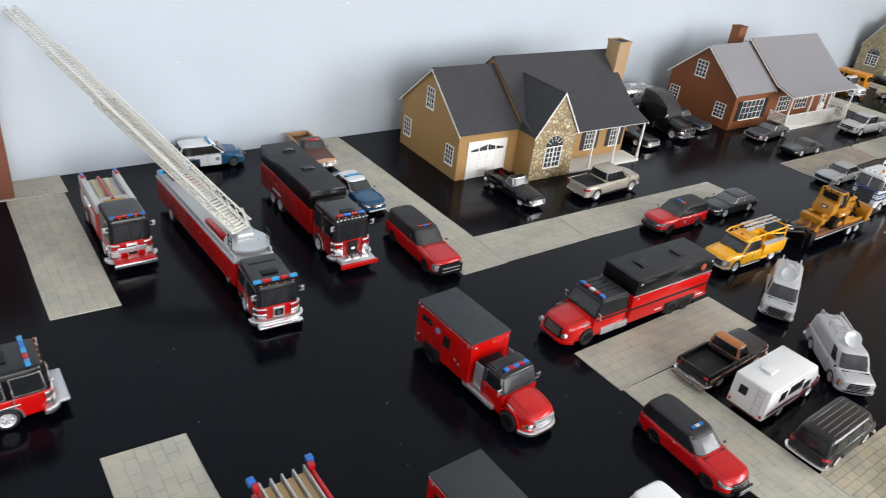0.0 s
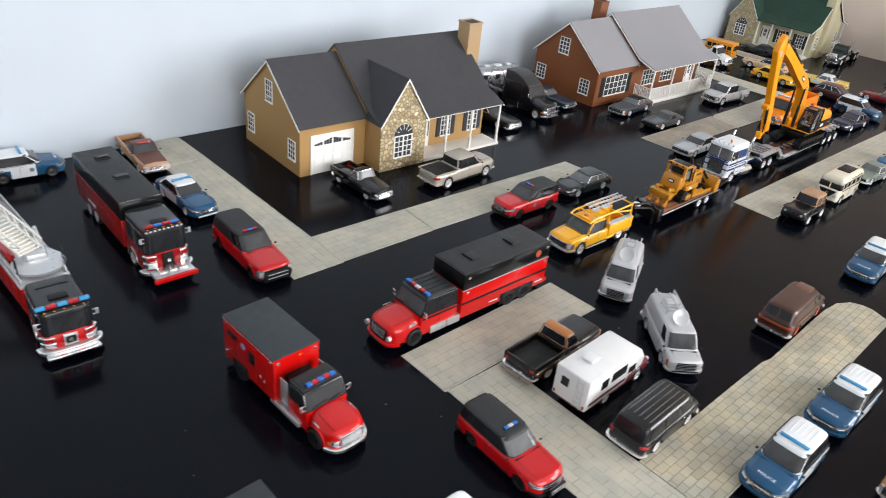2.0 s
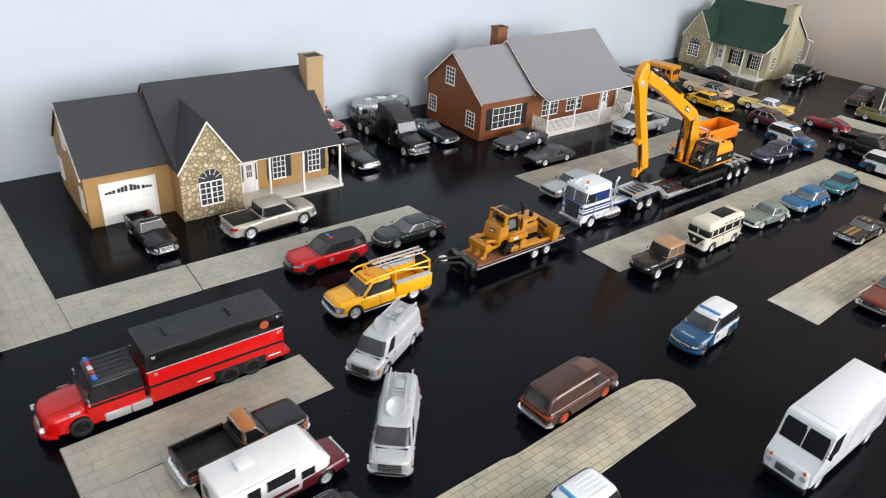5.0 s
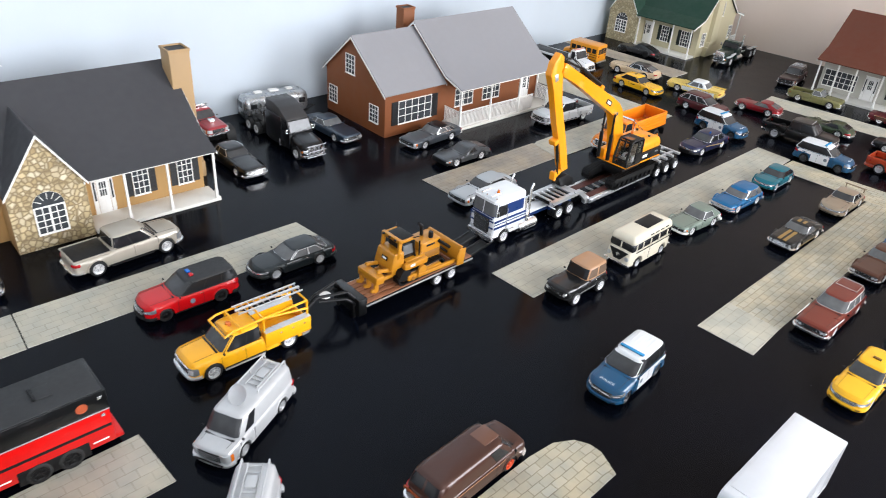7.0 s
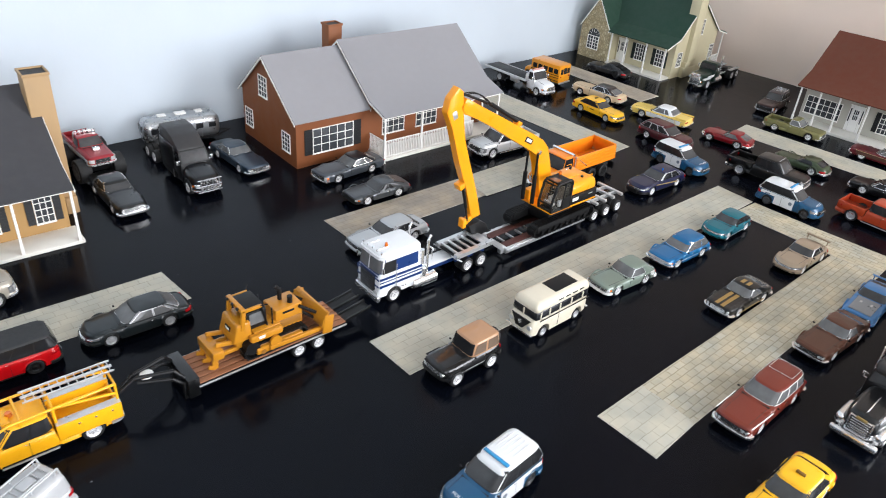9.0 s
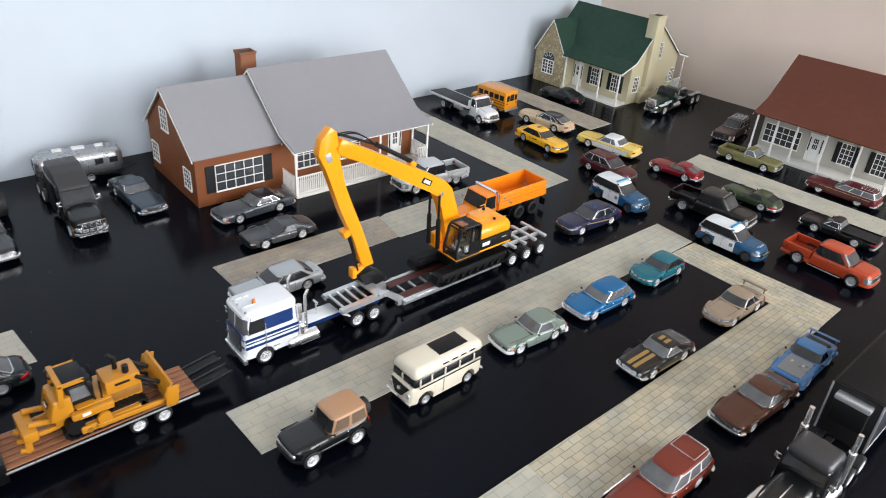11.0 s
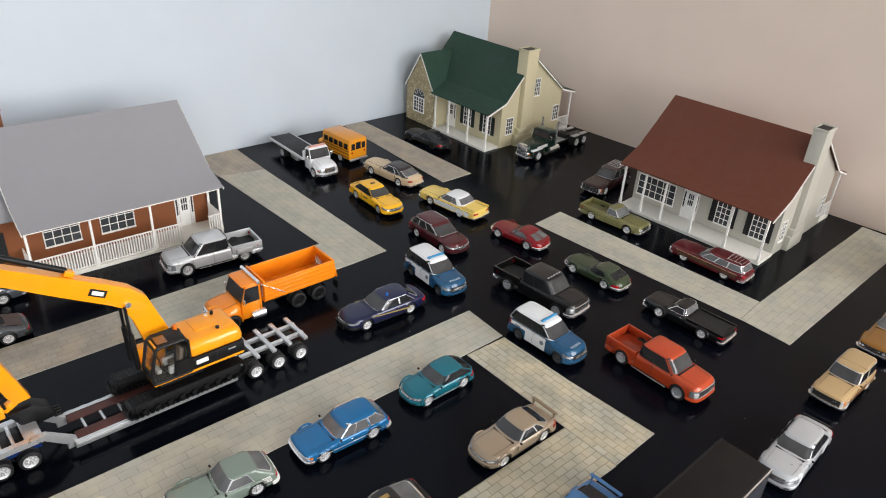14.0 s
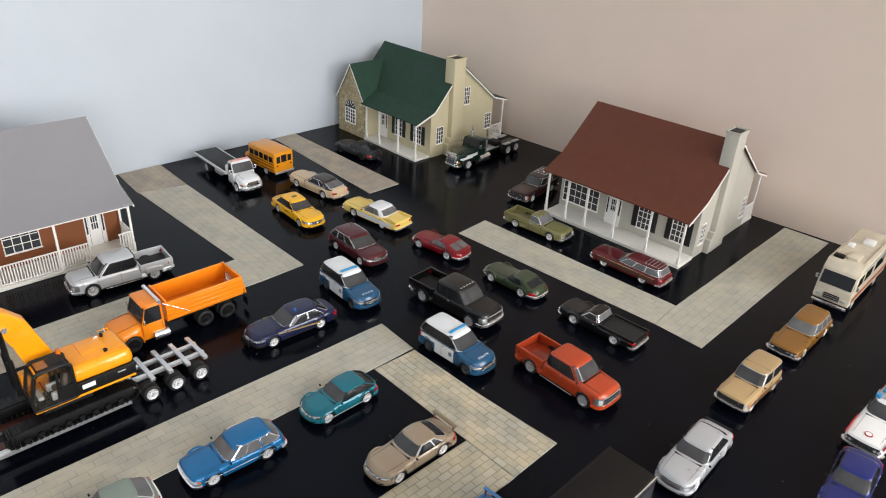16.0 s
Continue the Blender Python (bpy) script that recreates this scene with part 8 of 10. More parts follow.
def gooseneck():
    t = thing("equipment_trailer", "black die-cast gooseneck trailer with brown deck", "toy trailer", 0.9130, 0.3440, 180.0)
    # x runs towards the truck: tail at 0, neck at +168
    wood = mat("brown_trailer_deck", "8a5a3c", 0.6, 0, 0, 0.2, 120)
    bx(t, "deck_frame", 0, 116, 16.5, 9.5, 12.5, BLACK, 0.4)
    for k in range(6):
        part("deck_plank", box(114, 4.6, 1.0, (57, -13.3 + k * 5.3, 13.0), 0.2), wood, t)
    bx(t, "deck_front", 113, 121, 16.5, 4, 19, BLACKGLOSS, 0.8, "black front bulkhead")
    for sy in (1, -1):
        own = bmesh.new()
        for p, q in (((117, 12, 14), (126, 8, 25)), ((126, 8, 25), (148, 2, 26)), ((148, 2, 26), (158, 1, 19)), ((119, 12, 12), (128, 9, 20)), ((128, 9, 20), (147, 2, 22))):
            cyl((p[0], sy * p[1], p[2]), (q[0], sy * q[1], q[2]), 1.2, 8, bm=own)
        part("gooseneck", own, BLACK, t)
        part("landing_leg", box(2.4, 2.4, 13, (121, sy * 10, 7.2), 0.4), BLACK, t)
        for o in (-4.5, 4.5):
            part("ramp", box(27, 1.5, 2.2, (-12, sy * 8.2 + o, 13.2), 0.4, rot=(0, 9, 0)), BLACKGLOSS, t, "slim black loading ramp arm")
        part("ramp_plate", box(24, 8.4, 0.8, (-12, sy * 8.2, 13.0), 0.2, rot=(0, 9, 0)), BLACK, t, "black ramp plate")
        part("side_rail", box(114, 1.0, 1.2, (57, sy * 16.8, 11.6), 0.2), SILVER, t)
        for xx in (24, 40):
            wheel(t, xx, sy * 14.6, 5.6, 4, "ten", CHROME)
    part("neck_disc", cyl((140, 0, 23), (140, 0, 24.4), 4.2, 18), WHITE, t, "pale round plate on the neck")


gooseneck()
DOZ = paint("b67a1e")
DOZ_D = mat("worn_yellow_paint", "8a5c1e", 0.5, 0, 0.1, 0.15, 200)


def track(t, x0, x1, y, w, z, r, n=46, name="track", frame_mat=BLACK):
    """A crawler track: shoes set round a long loop."""
    tr = part(name, box(x1 - x0 + r, w * 0.5, r * 1.2, ((x0 + x1) / 2, y, z + r), 0.8), BLACK, t, "black crawler track")
    length = 2 * (x1 - x0) + math.tau * r
    me = None
    for k in range(n):
        s = length * k / n
        a = x1 - x0
        if s < a:
            p, ang = (x0 + s, z + 2 * r), 0
        elif s < a + math.pi * r:
            g = (s - a) / r
            p, ang = (x1 + r * math.sin(g), z + r + r * math.cos(g)), math.degrees(g)
        elif s < 2 * a + math.pi * r:
            p, ang = (x1 - (s - a - math.pi * r), z), 180
        else:
            g = (s - 2 * a - math.pi * r) / r
            p, ang = (x0 - r * math.sin(g), z + r - r * math.cos(g)), 180 + math.degrees(g)
        at = pose(p[0] * MM, y * MM, p[1] * MM, 0, ang, 0)
        if me is None:
            me = part("track_shoe", box(0.5, w, 0.9, (0, 0, 0.8), 0, bm=box(length / n * 0.9, w, 1.1, (0, 0, 0), 0)), BLACK, tr, at=at).data
        else:
            part("track_shoe", me, None, tr, at=at)
    part("track_frame", box(x1 - x0, w * 0.7, r * 1.3, ((x0 + x1) / 2, y, z + r), 0.6), frame_mat, tr)
    return tr


def bulldozer():
    t = thing("bulldozer", "yellow die-cast bulldozer with blade and rear ripper", "toy bulldozer", 0.8560, 0.3440, 0.0, 0.0135)
    for sy in (1, -1):
        track(t, -18, 20, sy * 11, 7.5, 0.7, 4.8, 34, frame_mat=DOZ_D)
        part("roller_frame", box(36, 3.4, 5.4, (3, sy * 14.4, 5.0), 1.2), DOZ, t)
        for k in range(5):
            part("roller", cyl((-10 + k * 7, sy * 15.6, 4.2), (-10 + k * 7, sy * 16.6, 4.2), 1.7, 12), DOZ_D, t)
        part("sprocket", cyl((-17, sy * 7.4, 9), (-17, sy * 15.0, 9), 5.2, 16), BLACK, t)
        part("push_arm", box(44, 2.6, 3.4, (16, sy * 16.6, 5.0), 0.6, rot=(0, 2, 0)), DOZ, t)
        part("lift_cylinder", merge(cyl((18, sy * 5, 24), (34, sy * 8, 9), 1.1, 10), cyl((26, sy * 6.5, 16.5), (34, sy * 8, 9), 0.7, 8)), BLACK, t)
    bx(t, "engine_hood", 4, 25, 8.6, 10, 27, DOZ, 1.0, "yellow engine hood")
    part("hood_bar", box(9, 0.4, 1.6, (14, 8.7, 23.5), 0.1), BLACK, t)
    part("hood_bar", box(9, 0.4, 1.6, (14, -8.7, 23.5), 0.1), BLACK, t)
    bx(t, "engine_sides", 6, 24, 8.9, 12, 18, DOZ_D, 0.3)
    part("exhaust", merge(cyl((14, 3, 26), (14, 3, 36), 1.5, 10), cyl((14, 3, 35), (10.5, 3, 39), 1.4, 10)), BLACK, t)
    part("air_cleaner", cyl((18, -4, 26), (18, -4, 32), 2.0, 12), BLACK, t)
    bx(t, "hull", -26, 6, 8.5, 8, 18, DOZ, 0.8)
    part("fuel_tank", box(14, 22, 14, (-22, 0, 21.5), 1.2, 3, (0.7, 0.95), 1.6), DOZ, t, "yellow sloping rear tank")
    part("maker_plate", box(0.5, 6.5, 3.2, (-27.6, -1, 23), 0.1, rot=(0, 9, 0)), BLACK, t)
    part("maker_bar", box(0.5, 4.5, 1.4, (-27.9, -1, 23), 0.1, rot=(0, 9, 0)), WHITE, t)
    bx(t, "cab_floor", -14, 6, 11.5, 17, 19, DOZ, 0.4)
    # solid black block in place of the open station's dark interior
    cab = bx(t, "operator_station", -17, -2, 8.0, 19, 33.5, BLACK, 1.4, "black block for the dark open operator station")
    part("seat_back", box(4, 8, 9, (-13, 0, 31), 1.2), BLACK, cab)
    for sy in (1, -1):
        part("side_pane", slab([(-15, sy * 8.0, 23), (-4, sy * 8.0, 23), (-5, sy * 8.0, 32), (-15, sy * 8.0, 32)][::-sy], 0.3, 0.3), GLASS_LIGHT, cab)
        part("roof_post", box(3.2, 2.4, 16, (-20.5, sy * 9.8, 31), 0.5, rot=(0, 6, 0)), DOZ, cab, "yellow roll-over post")
        part("roof_beam", box(15, 2.0, 2.4, (-14, sy * 9.8, 37.6), 0.5), DOZ, cab)
        part("front_post", cyl((-2.5, sy * 8.4, 19), (-6.5, sy * 9.4, 37), 0.8, 8), BLACK, cab)
        part("mirror_arm", cyl((-8, sy * 10, 38), (-4, sy * 14, 40), 0.5, 6), BLACK, cab)
    part("roof_beam", box(3.4, 22, 3.2, (-20, 0, 38.4), 0.7), DOZ, cab, "yellow roll-over beam")
    # black sheet for the dark open top between the roll-over beams
    part("roof_panel", box(14, 17.5, 1.2, (-12, 0, 38.2), 0.4), BLACK, cab)
    for sy in (1, -1):
        part("grab_rail", cyl((1, sy * 9.4, 19), (1, sy * 9.4, 32), 0.6, 8), BLACK, t)
        part("side_tank", box(24, 4.5, 5.5, (-6, sy * 12.8, 15.5), 1.0), DOZ, t)
        part("maker_bar", box(4.5, 0.4, 2.2, (-10, sy * 15.15, 16), 0.1), WHITE, t)
    for k in range(3):
        part("work_lamp", box(1.6, 2.0, 1.6, (-22.5, (k - 1) * 7, 39.4), 0.3), BLACK, t)
    # blade
    own = bmesh.new()
    prof = [(38, 1), (34.6, 5.5), (33.8, 9.5), (35, 14), (38.6, 18), (40.1, 18), (36.6, 13.6), (35.5, 9.5), (36.3, 5.8), (39.5, 1)]
    prism(prof, -20.5, 20.5, bm=own)
    bl = part("blade", own, DOZ, t, "curved yellow dozer blade")
    for sy in (1, -1):
        part("blade_wing", box(8, 1.6, 15, (38.6, sy * 20.3, 8.6), 0.5, rot=(0, 8, 0)), DOZ, bl)
        part("idler_cover", cyl((-1, sy * 15.4, 9.5), (-1, sy * 17.2, 9.5), 4.2, 16), DOZ, bl)
        part("blade_cylinder", cyl((22, sy * 9.5, 25), (35, sy * 9.5, 14), 1.3, 10), BLACK, bl)
    # ripper
    rp = bx(t, "ripper_beam", -44, -36, 12, 8, 15, DOZ, 1.0, "yellow rear ripper")
    for sy in (1, -1):
        part("ripper_arm", box(16, 2.4, 3, (-32, sy * 7, 15.5), 0.5, rot=(0, 14, 0)), DOZ, rp)
        part("ripper_arm", box(16, 2.4, 3, (-32, sy * 7, 8.5), 0.5), DOZ, rp)
    for yy in (-9, 0, 9):
        own = box(4, 2.2, 13, (-42, yy, 7), 0.6)
        box(6, 2, 3, (-44, yy, 2.2), 0.6, rot=(0, 25, 0), bm=own)
        part("ripper_tooth", own, DOZ, rp)


bulldozer()

# ---------------------------------------------------------------- cab-over truck, lowboy and excavator
NAVY = paint("123066")
WHT = paint("dcdee0")


def cabover():
    t = thing("semi_truck", "white and blue die-cast cab-over tractor with chrome trim", "toy truck", 0.9545, 0.3580, 179.0)
    half = 15.5
    shell = hull(-43, 0, half, [(-43, 27), (0, 27)], 8, [(-15, 7.6, 6.6)], 0.05, 0.1, 0.8, 8, 0.02)
    part("cab_lower", shell, WHT, t)
    gh = Greenhouse((-43, -42.5, -2.6, -0.3), half - 0.2, half - 1.1, 26.6, 46.4, 9.0, 2.2, 0.6)
    part("cab_upper", gh.shell(), WHT, t)
    f = lambda p, v: gh.end(p, v, 1)  # noqa: E731
    ws = part("windshield", gh.pane(f, -0.95, 0.95, 0.16, 0.74, 0.34, 0.5, 16, 3), GLASS_LIGHT, t)
    part("screen_frame", gh.pane(f, -0.985, 0.985, 0.10, 0.80, 0.16, 0.5, 16, 3), NAVY, ws)
    part("screen_post", gh.pane(f, -0.03, 0.03, 0.14, 0.76, 0.5, 0.5, 2, 2), WHT, ws)
    part("sun_visor", gh.pane(f, -0.97, 0.97, 0.78, 0.90, 1.6, 0.5, 12, 2), WHT, t, "white sun visor")
    for sy in (1, -1):
        g = lambda u, v, sy=sy: gh.side(u, v, sy)  # noqa: E731
        part("blue_side", gh.pane(g, 0.03, 0.97, 0.14, 0.66, 0.16, 0.5, 10, 3), NAVY, t, "blue upper cab side")
        dw = part("door_window", gh.pane(g, 0.66, 0.92, 0.18, 0.62, 0.34, 0.5, 6, 3, 0.0, 0.02), GLASS, t)
        part("window_frame", gh.pane(g, 0.645, 0.935, 0.14, 0.66, 0.24, 0.5, 6, 3, 0.0, 0.02), BLACK, dw)
        part("grab_rail", cyl((-16, sy * (half + 0.6), 12), (-16, sy * (half + 0.6), 36), 0.4, 6), CHROME, t)
        part("cab_ladder", merge(box(5, 1.2, 0.8, (-24, sy * (half + 0.2), 9), 0.2), box(5, 1.2, 0.8, (-24, sy * (half + 0.2), 13), 0.2)), CHROME, t)
        for zz, hh in ((18.4, 2.2), (22.0, 1.0), (25.0, 2.2)):
            part("blue_stripe", box(42, 0.4, hh, (-21.5, sy * half, zz), 0.1), NAVY, t)
        part("fuel_tank", cyl((-34, sy * 13.6, 9), (-58, sy * 13.6, 9), 4.6, 18), CHROME, t)
        part("cab_step", box(16, 4, 3, (-52, sy * 13.5, 5), 0.5), SILVER, t)
        part("exhaust_pipe", merge(cyl((-50, sy * 12.5, 12), (-50, sy * 12.5, 45), 1.2, 12), cyl((-50, sy * 12.5, 44.5), (-52.5, sy * 12.5, 49), 1.2, 12)), CHROME, t)
        part("air_filter", cyl((-46, sy * 10, 22), (-46, sy * 10, 36), 2.2, 14), CHROME, t)
        part("headlight", box(0.9, 5.4, 3.0, (0.3, sy * 11, 12), 0.5), LENS, t)
        part("air_horn", cyl((-6, sy * 6, 47.2), (-14, sy * 6, 47.2), 0.5, 8), CHROME, t)
    part("blue_front_band", box(0.6, 2 * half - 5, 1.6, (0.15, 0, 27.6), 0.1), NAVY, t, "blue band under the windscreen")
    for zz in (18.4, 25.0):
        part("blue_front_stripe", box(0.4, 2 * half - 1.6, 1.6, (0.1, 0, zz), 0.1), NAVY, t)
    g = bx(t, "grille", -0.4, 0.7, half - 6.0, 11, 26.6, BLACK, 0.4, "tall dark grille with chrome slats")
    for k in range(7):
        part("grille_slat", box(0.3, 17.4, 0.7, (0.9, 0, 12.6 + k * 2.2), 0), CHROME, g)
    bx(t, "front_bumper", -1.5, 2.0, half + 0.3, 5, 10, CHROME, 0.8)
    for k in range(5):
        part("marker_lamp", cyl((-4, (k - 2) * 6, 46.2), (-4, (k - 2) * 6, 47.8), 0.9, 8), CHROME, t)
    part("orange_beacon", cyl((-14, 4, 46.4), (-14, 4, 49.6), 1.5, 12, 1.1), AMBER, t)
    big_mirror(t, -2, half, 34)
    axle(t, -15, half + 0.2, 6.6, 4.6)
    bx(t, "frame", -118, -40, 5, 8, 13, NAVY, 0.4, "blue chassis rails")
    bx(t, "deck_plate", -86, -46, 7, 13, 14.4, WHT, 0.3, "white deck plate")
    part("hose_stand", merge(cyl((-66, 0, 14), (-66, 0, 26), 0.6, 8), cyl((-66, -3, 25), (-66, 3, 25), 0.9, 8)), CHROME, t)
    part("fifth_wheel", cyl((-100, 0, 13), (-100, 0, 16), 7, 20), BLACK, t)
    for xx in (-94, -110):
        axle(t, xx, half + 0.4, 6.6, 5, CHROME, True)
    for sy in (1, -1):
        part("quarter_fender", box(9, 8, 1.2, (-84, sy * 11.5, 14.5), 0.4, rot=(0, -35, 0)), WHT, t)
        part("blue_frame_side", box(34, 3, 6, (-102, sy * 8, 12.4), 0.5), NAVY, t)
        part("filter_can", merge(cyl((-46, sy * 13.2, 13), (-46, sy * 13.2, 20), 2.6, 14), cyl((-46, sy * 13.2, 20), (-46, sy * 13.2, 21.4), 2.6, 14, 1.4)), CHROME, t)


cabover()


def lowboy():
    t = thing("lowboy_trailer", "silver die-cast lowboy trailer with brown deck boards", "toy trailer", 1.0560, 0.3520, 180.0)
    brown = mat("dark_red_deck_board", "4a2620", 0.6, 0, 0, 0.15, 150)
    # x runs towards the truck; neck at +20, tail at -206
    for sy in (1, -1):
        part("gooseneck_beam", prism([(24, 19), (-18, 20), (-30, 10), (-30, 6), (-36, 6), (-36, 12), (-20, 24), (24, 23)], sy * 12 - 2, sy * 12 + 2), SILVER, t, "silver gooseneck beam")
    for k in range(6):
        part("gooseneck_rib", box(2.0, 24, 1.6, (20 - k * 7.5, 0, 22), 0.2), SILVER, t)
    part("neck_plate", box(9, 20, 1.2, (-13, 0, 22.6), 0.3), SILVER, t)
    # black sheet standing for the shade inside the open neck frame
    part("neck_floor", box(34, 20, 1.0, (6, 0, 19.6), 0.2), BLACK, t)
    for sy in (1, -1):
        part("deck_beam", box(112, 3, 5, (-90, sy * 15, 8.5), 0.4), SILVER, t)
        part("deck_board", box(108, 7.5, 1.2, (-90, sy * 9.4, 10.6), 0.2), brown, t)
        part("rear_beam", box(62, 2.4, 3.6, (-176, sy * 6.5, 17), 0.4), SILVER, t)
        part("outrigger", box(30, 1.2, 2.4, (-50, sy * 17, 9), 0.2), SILVER, t)
        for k in range(12):
            part("outrigger_tab", box(4, 1.2, 2.6, (-40 - k * 8.6, sy * 17.2, 9), 0.2), SILVER, t)
    for k in range(9):
        part("cross_member", box(1.6, 11, 2, (-44 - k * 12, 0, 9.6), 0.2), SILVER, t)
    for k in range(5):
        part("rear_cross", box(3.4, 32, 2.6, (-150 - k * 13.5, 0, 18.2), 0.3), SILVER, t)
    part("rear_riser", box(6, 28, 9, (-147, 0, 13), 0.5), SILVER, t)
    for xx in (-161, -180, -199):
        axle(t, xx, 16.5, 6.4, 5, CHROME, True, "ten")


lowboy()
ORG = paint("f39a10")


def excavator():
    t = thing("excavator", "orange-yellow die-cast excavator with long boom on a trailer", "toy excavator", 1.1640, 0.3520, 180.0, 0.0118)
    for sy in (1, -1):
        track(t, -38, 36, sy * 15.5, 9.5, 0.7, 5.4, 52)
        for k in range(8):
            part("track_roller", cyl((-30 + k * 8.6, sy * 18.6, 3.6), (-30 + k * 8.6, sy * 20.6, 3.6), 1.9, 12), BLACK, t)
    bx(t, "undercarriage", -16, 16, 13, 5, 15, BLACK, 1.0)
    part("slew_ring", cyl((-8, 0, 14), (-8, 0, 19), 13, 24), BLACK, t)
    bx(t, "house_floor", -44, 21, 18.6, 18.6, 20.4, ORG, 0.5, "orange house floor edge")
    bx(t, "side_panel_dark", -44.6, -4, 18.4, 20.3, 29.5, BLACK, 0.6, "black lower side panel")
    cover = box(42, 36.6, 12.0, (-25, 0, 34.6), 4.6, 4, (0.94, 0.88), 0.6)
    cv = part("engine_cover", cover, ORG, t, "rounded orange engine cover")
    part("cover_hatch", box(17, 15, 1.4, (-24, -3, 40.6), 0.6), ORG, cv)
    part("hatch_catch", box(3, 1.0, 0.8, (-30, -9.6, 41.4), 0.2), CHROME, cv)
    for sy in (1, -1):
        part("maker_bar", box(8.5, 0.4, 3.4, (-13, sy * 18.6, 25.6), 0.1), WHITE, t)
        part("panel_seam", box(0.4, 0.3, 8, (-24, sy * 18.5, 25), 0), SHUT, t)
        part("model_bar", box(5.5, 0.4, 1.0, (-35, sy * 18.6, 26.5), 0.1), SILVER, t)
        part("grab_rail", merge(cyl((-40, sy * 13, 38), (-40, sy * 13, 43), 0.35, 6), cyl((-40, sy * 13, 43), (-33, sy * 13, 43), 0.35, 6)), ORG, cv)
    part("exhaust", merge(cyl((-34, -9, 40), (-34, -9, 43), 1.2, 10), cyl((-30, 9, 40), (-30, 9, 42), 1.4, 10)), BLACK, cv)
    bx(t, "far_platform", -6, 20, 3.6, 20, 31, ORG, 1.2, "orange platform beyond the boom", y=-15)
    # cab: black rounded frame, large clear panes, seat inside
    y0, y1 = 1.8, 18.6
    prof = [(-5, 20.4), (20.5, 20.4), (21.5, 27), (17, 46), (14.5, 48), (-2.5, 48), (-5, 45.6)]
    ym = (y0 + y1) / 2
    c = part("cab_floor", box(24.5, y1 - y0 - 1.6, 1.6, (7.8, ym, 21), 0.4), BLACK, t, "dark cab floor")
    clear = bpy.data.materials.new("clear_cab_pane")
    clear.use_nodes = True
    shine = clear.node_tree.nodes["Principled BSDF"]
    shine.inputs["Transmission Weight"].default_value = 1.0
    shine.inputs["Roughness"].default_value = 0.06
    shine.inputs["Base Color"].default_value = (0.8, 0.82, 0.82, 1)
    outline = [(-3.8, 21), (19.4, 21), (20.3, 27), (16, 45), (13.5, 46.6), (-2, 46.6), (-3.8, 45)]
    for name, bm in (("side_pane", prism(outline, y0 + 0.6, y0 + 1.0)), ("side_pane", prism(outline, y1 - 1.0, y1 - 0.6)), ("front_pane", prism([(20.3, 27), (16, 45), (15.6, 45), (19.9, 27)], y0 + 1.4, y1 - 1.4)), ("lower_front_pane", prism([(19.4, 22), (20.3, 27), (19.9, 27), (19.0, 22)], y0 + 1.4, y1 - 1.4))):
        part(name, bm, clear, c, "clear glass").visible_shadow = False
    part("cab_seat", merge(box(8, 8, 4, (3, ym, 26.5), 1.2), box(3, 8, 12, (-1, ym, 33), 1.2, rot=(0, -10, 0))), mat("brown_grey_seat", "54463c", 0.6), c, "brown-grey driver seat")
    part("dashboard", box(3.5, 11, 3, (15.5, ym, 27), 0.8), mat("dull_silver_console", "8f8c88", 0.4, 0.2), c, "silver console")
    for sy in (1, -1):
        part("arm_console", box(9, 2.4, 6, (5, ym + sy * 5.5, 26), 0.6), SILVER, c)
        part("control_lever", cyl((11, ym + sy * 5, 24), (12.5, ym + sy * 5, 33), 0.4, 6), BLACK, c)
    for y in (y0 + 0.8, y1 - 0.8):
        frame_bm = bmesh.new()
        n = len(prof)
        for i in range(n):
            p, q = prof[i], prof[(i + 1) % n]
            cyl((p[0], y, p[1]), (q[0], y, q[1]), 1.25, 8, bm=frame_bm)
        cyl((6.0, y, 21), (4.0, y, 47), 0.9, 8, bm=frame_bm)
        part("cab_frame", frame_bm, BLACK, c, "black rounded cab frame")
        s = 1 if y > 10 else -1
        part("lower_door_panel", slab([(-4, y + 0.5 * s, 20.6), (5.4, y + 0.5 * s, 20.6), (4.6, y + 0.5 * s, 32), (-4, y + 0.5 * s, 32)][::-s], 0.5, 0.4), BLACK, c)
    part("cab_roof", box(18, y1 - y0 - 1.4, 1.8, (6, (y0 + y1) / 2, 47.6), 0.8), BLACK, c)
    part("roof_hatch", box(7, 9, 0.5, (10.5, (y0 + y1) / 2, 48.6), 0.2), mat("amber_tinted_hatch", "8a5a34", 0.2), c)
    part("cab_back", box(1.6, y1 - y0 - 1.4, 26, (-4.4, (y0 + y1) / 2, 34), 0.5), BLACK, c)
    for z in (21, 27.5, 46.2):
        x = 20.6 if z < 22 else (21.2 if z < 30 else 16.9)
        part("screen_bar", cyl((x, y0 + 0.6, z), (x, y1 - 0.6, z), 0.9, 8), BLACK, c)
    part("beacon", cyl((-2.5, 3.6, 47.5), (-2.5, 3.6, 51.6), 1.6, 12, 1.2), AMBER, c)
    part("wiper", cyl((19.4, 9, 29), (17.6, 12, 40), 0.3, 6), BLACK, c)
    # boom and stick in the plane beside the cab
    yb = -10.0
    boom = [(118, 140), (104, 132), (85, 121.5), (60, 107.5), (33, 92.5), (18, 83.5), (9, 74), (3, 57), (-2, 44), (-3, 26), (2, 20), (10, 22), (14, 36), (19, 58), (25, 71.5), (33, 76.5), (60, 93), (85, 109), (104, 120), (119, 127), (123, 133)]
    part("boom", prism(boom, yb - 4.4, yb + 4.4, bev=0.6), ORG, t, "long orange boom")
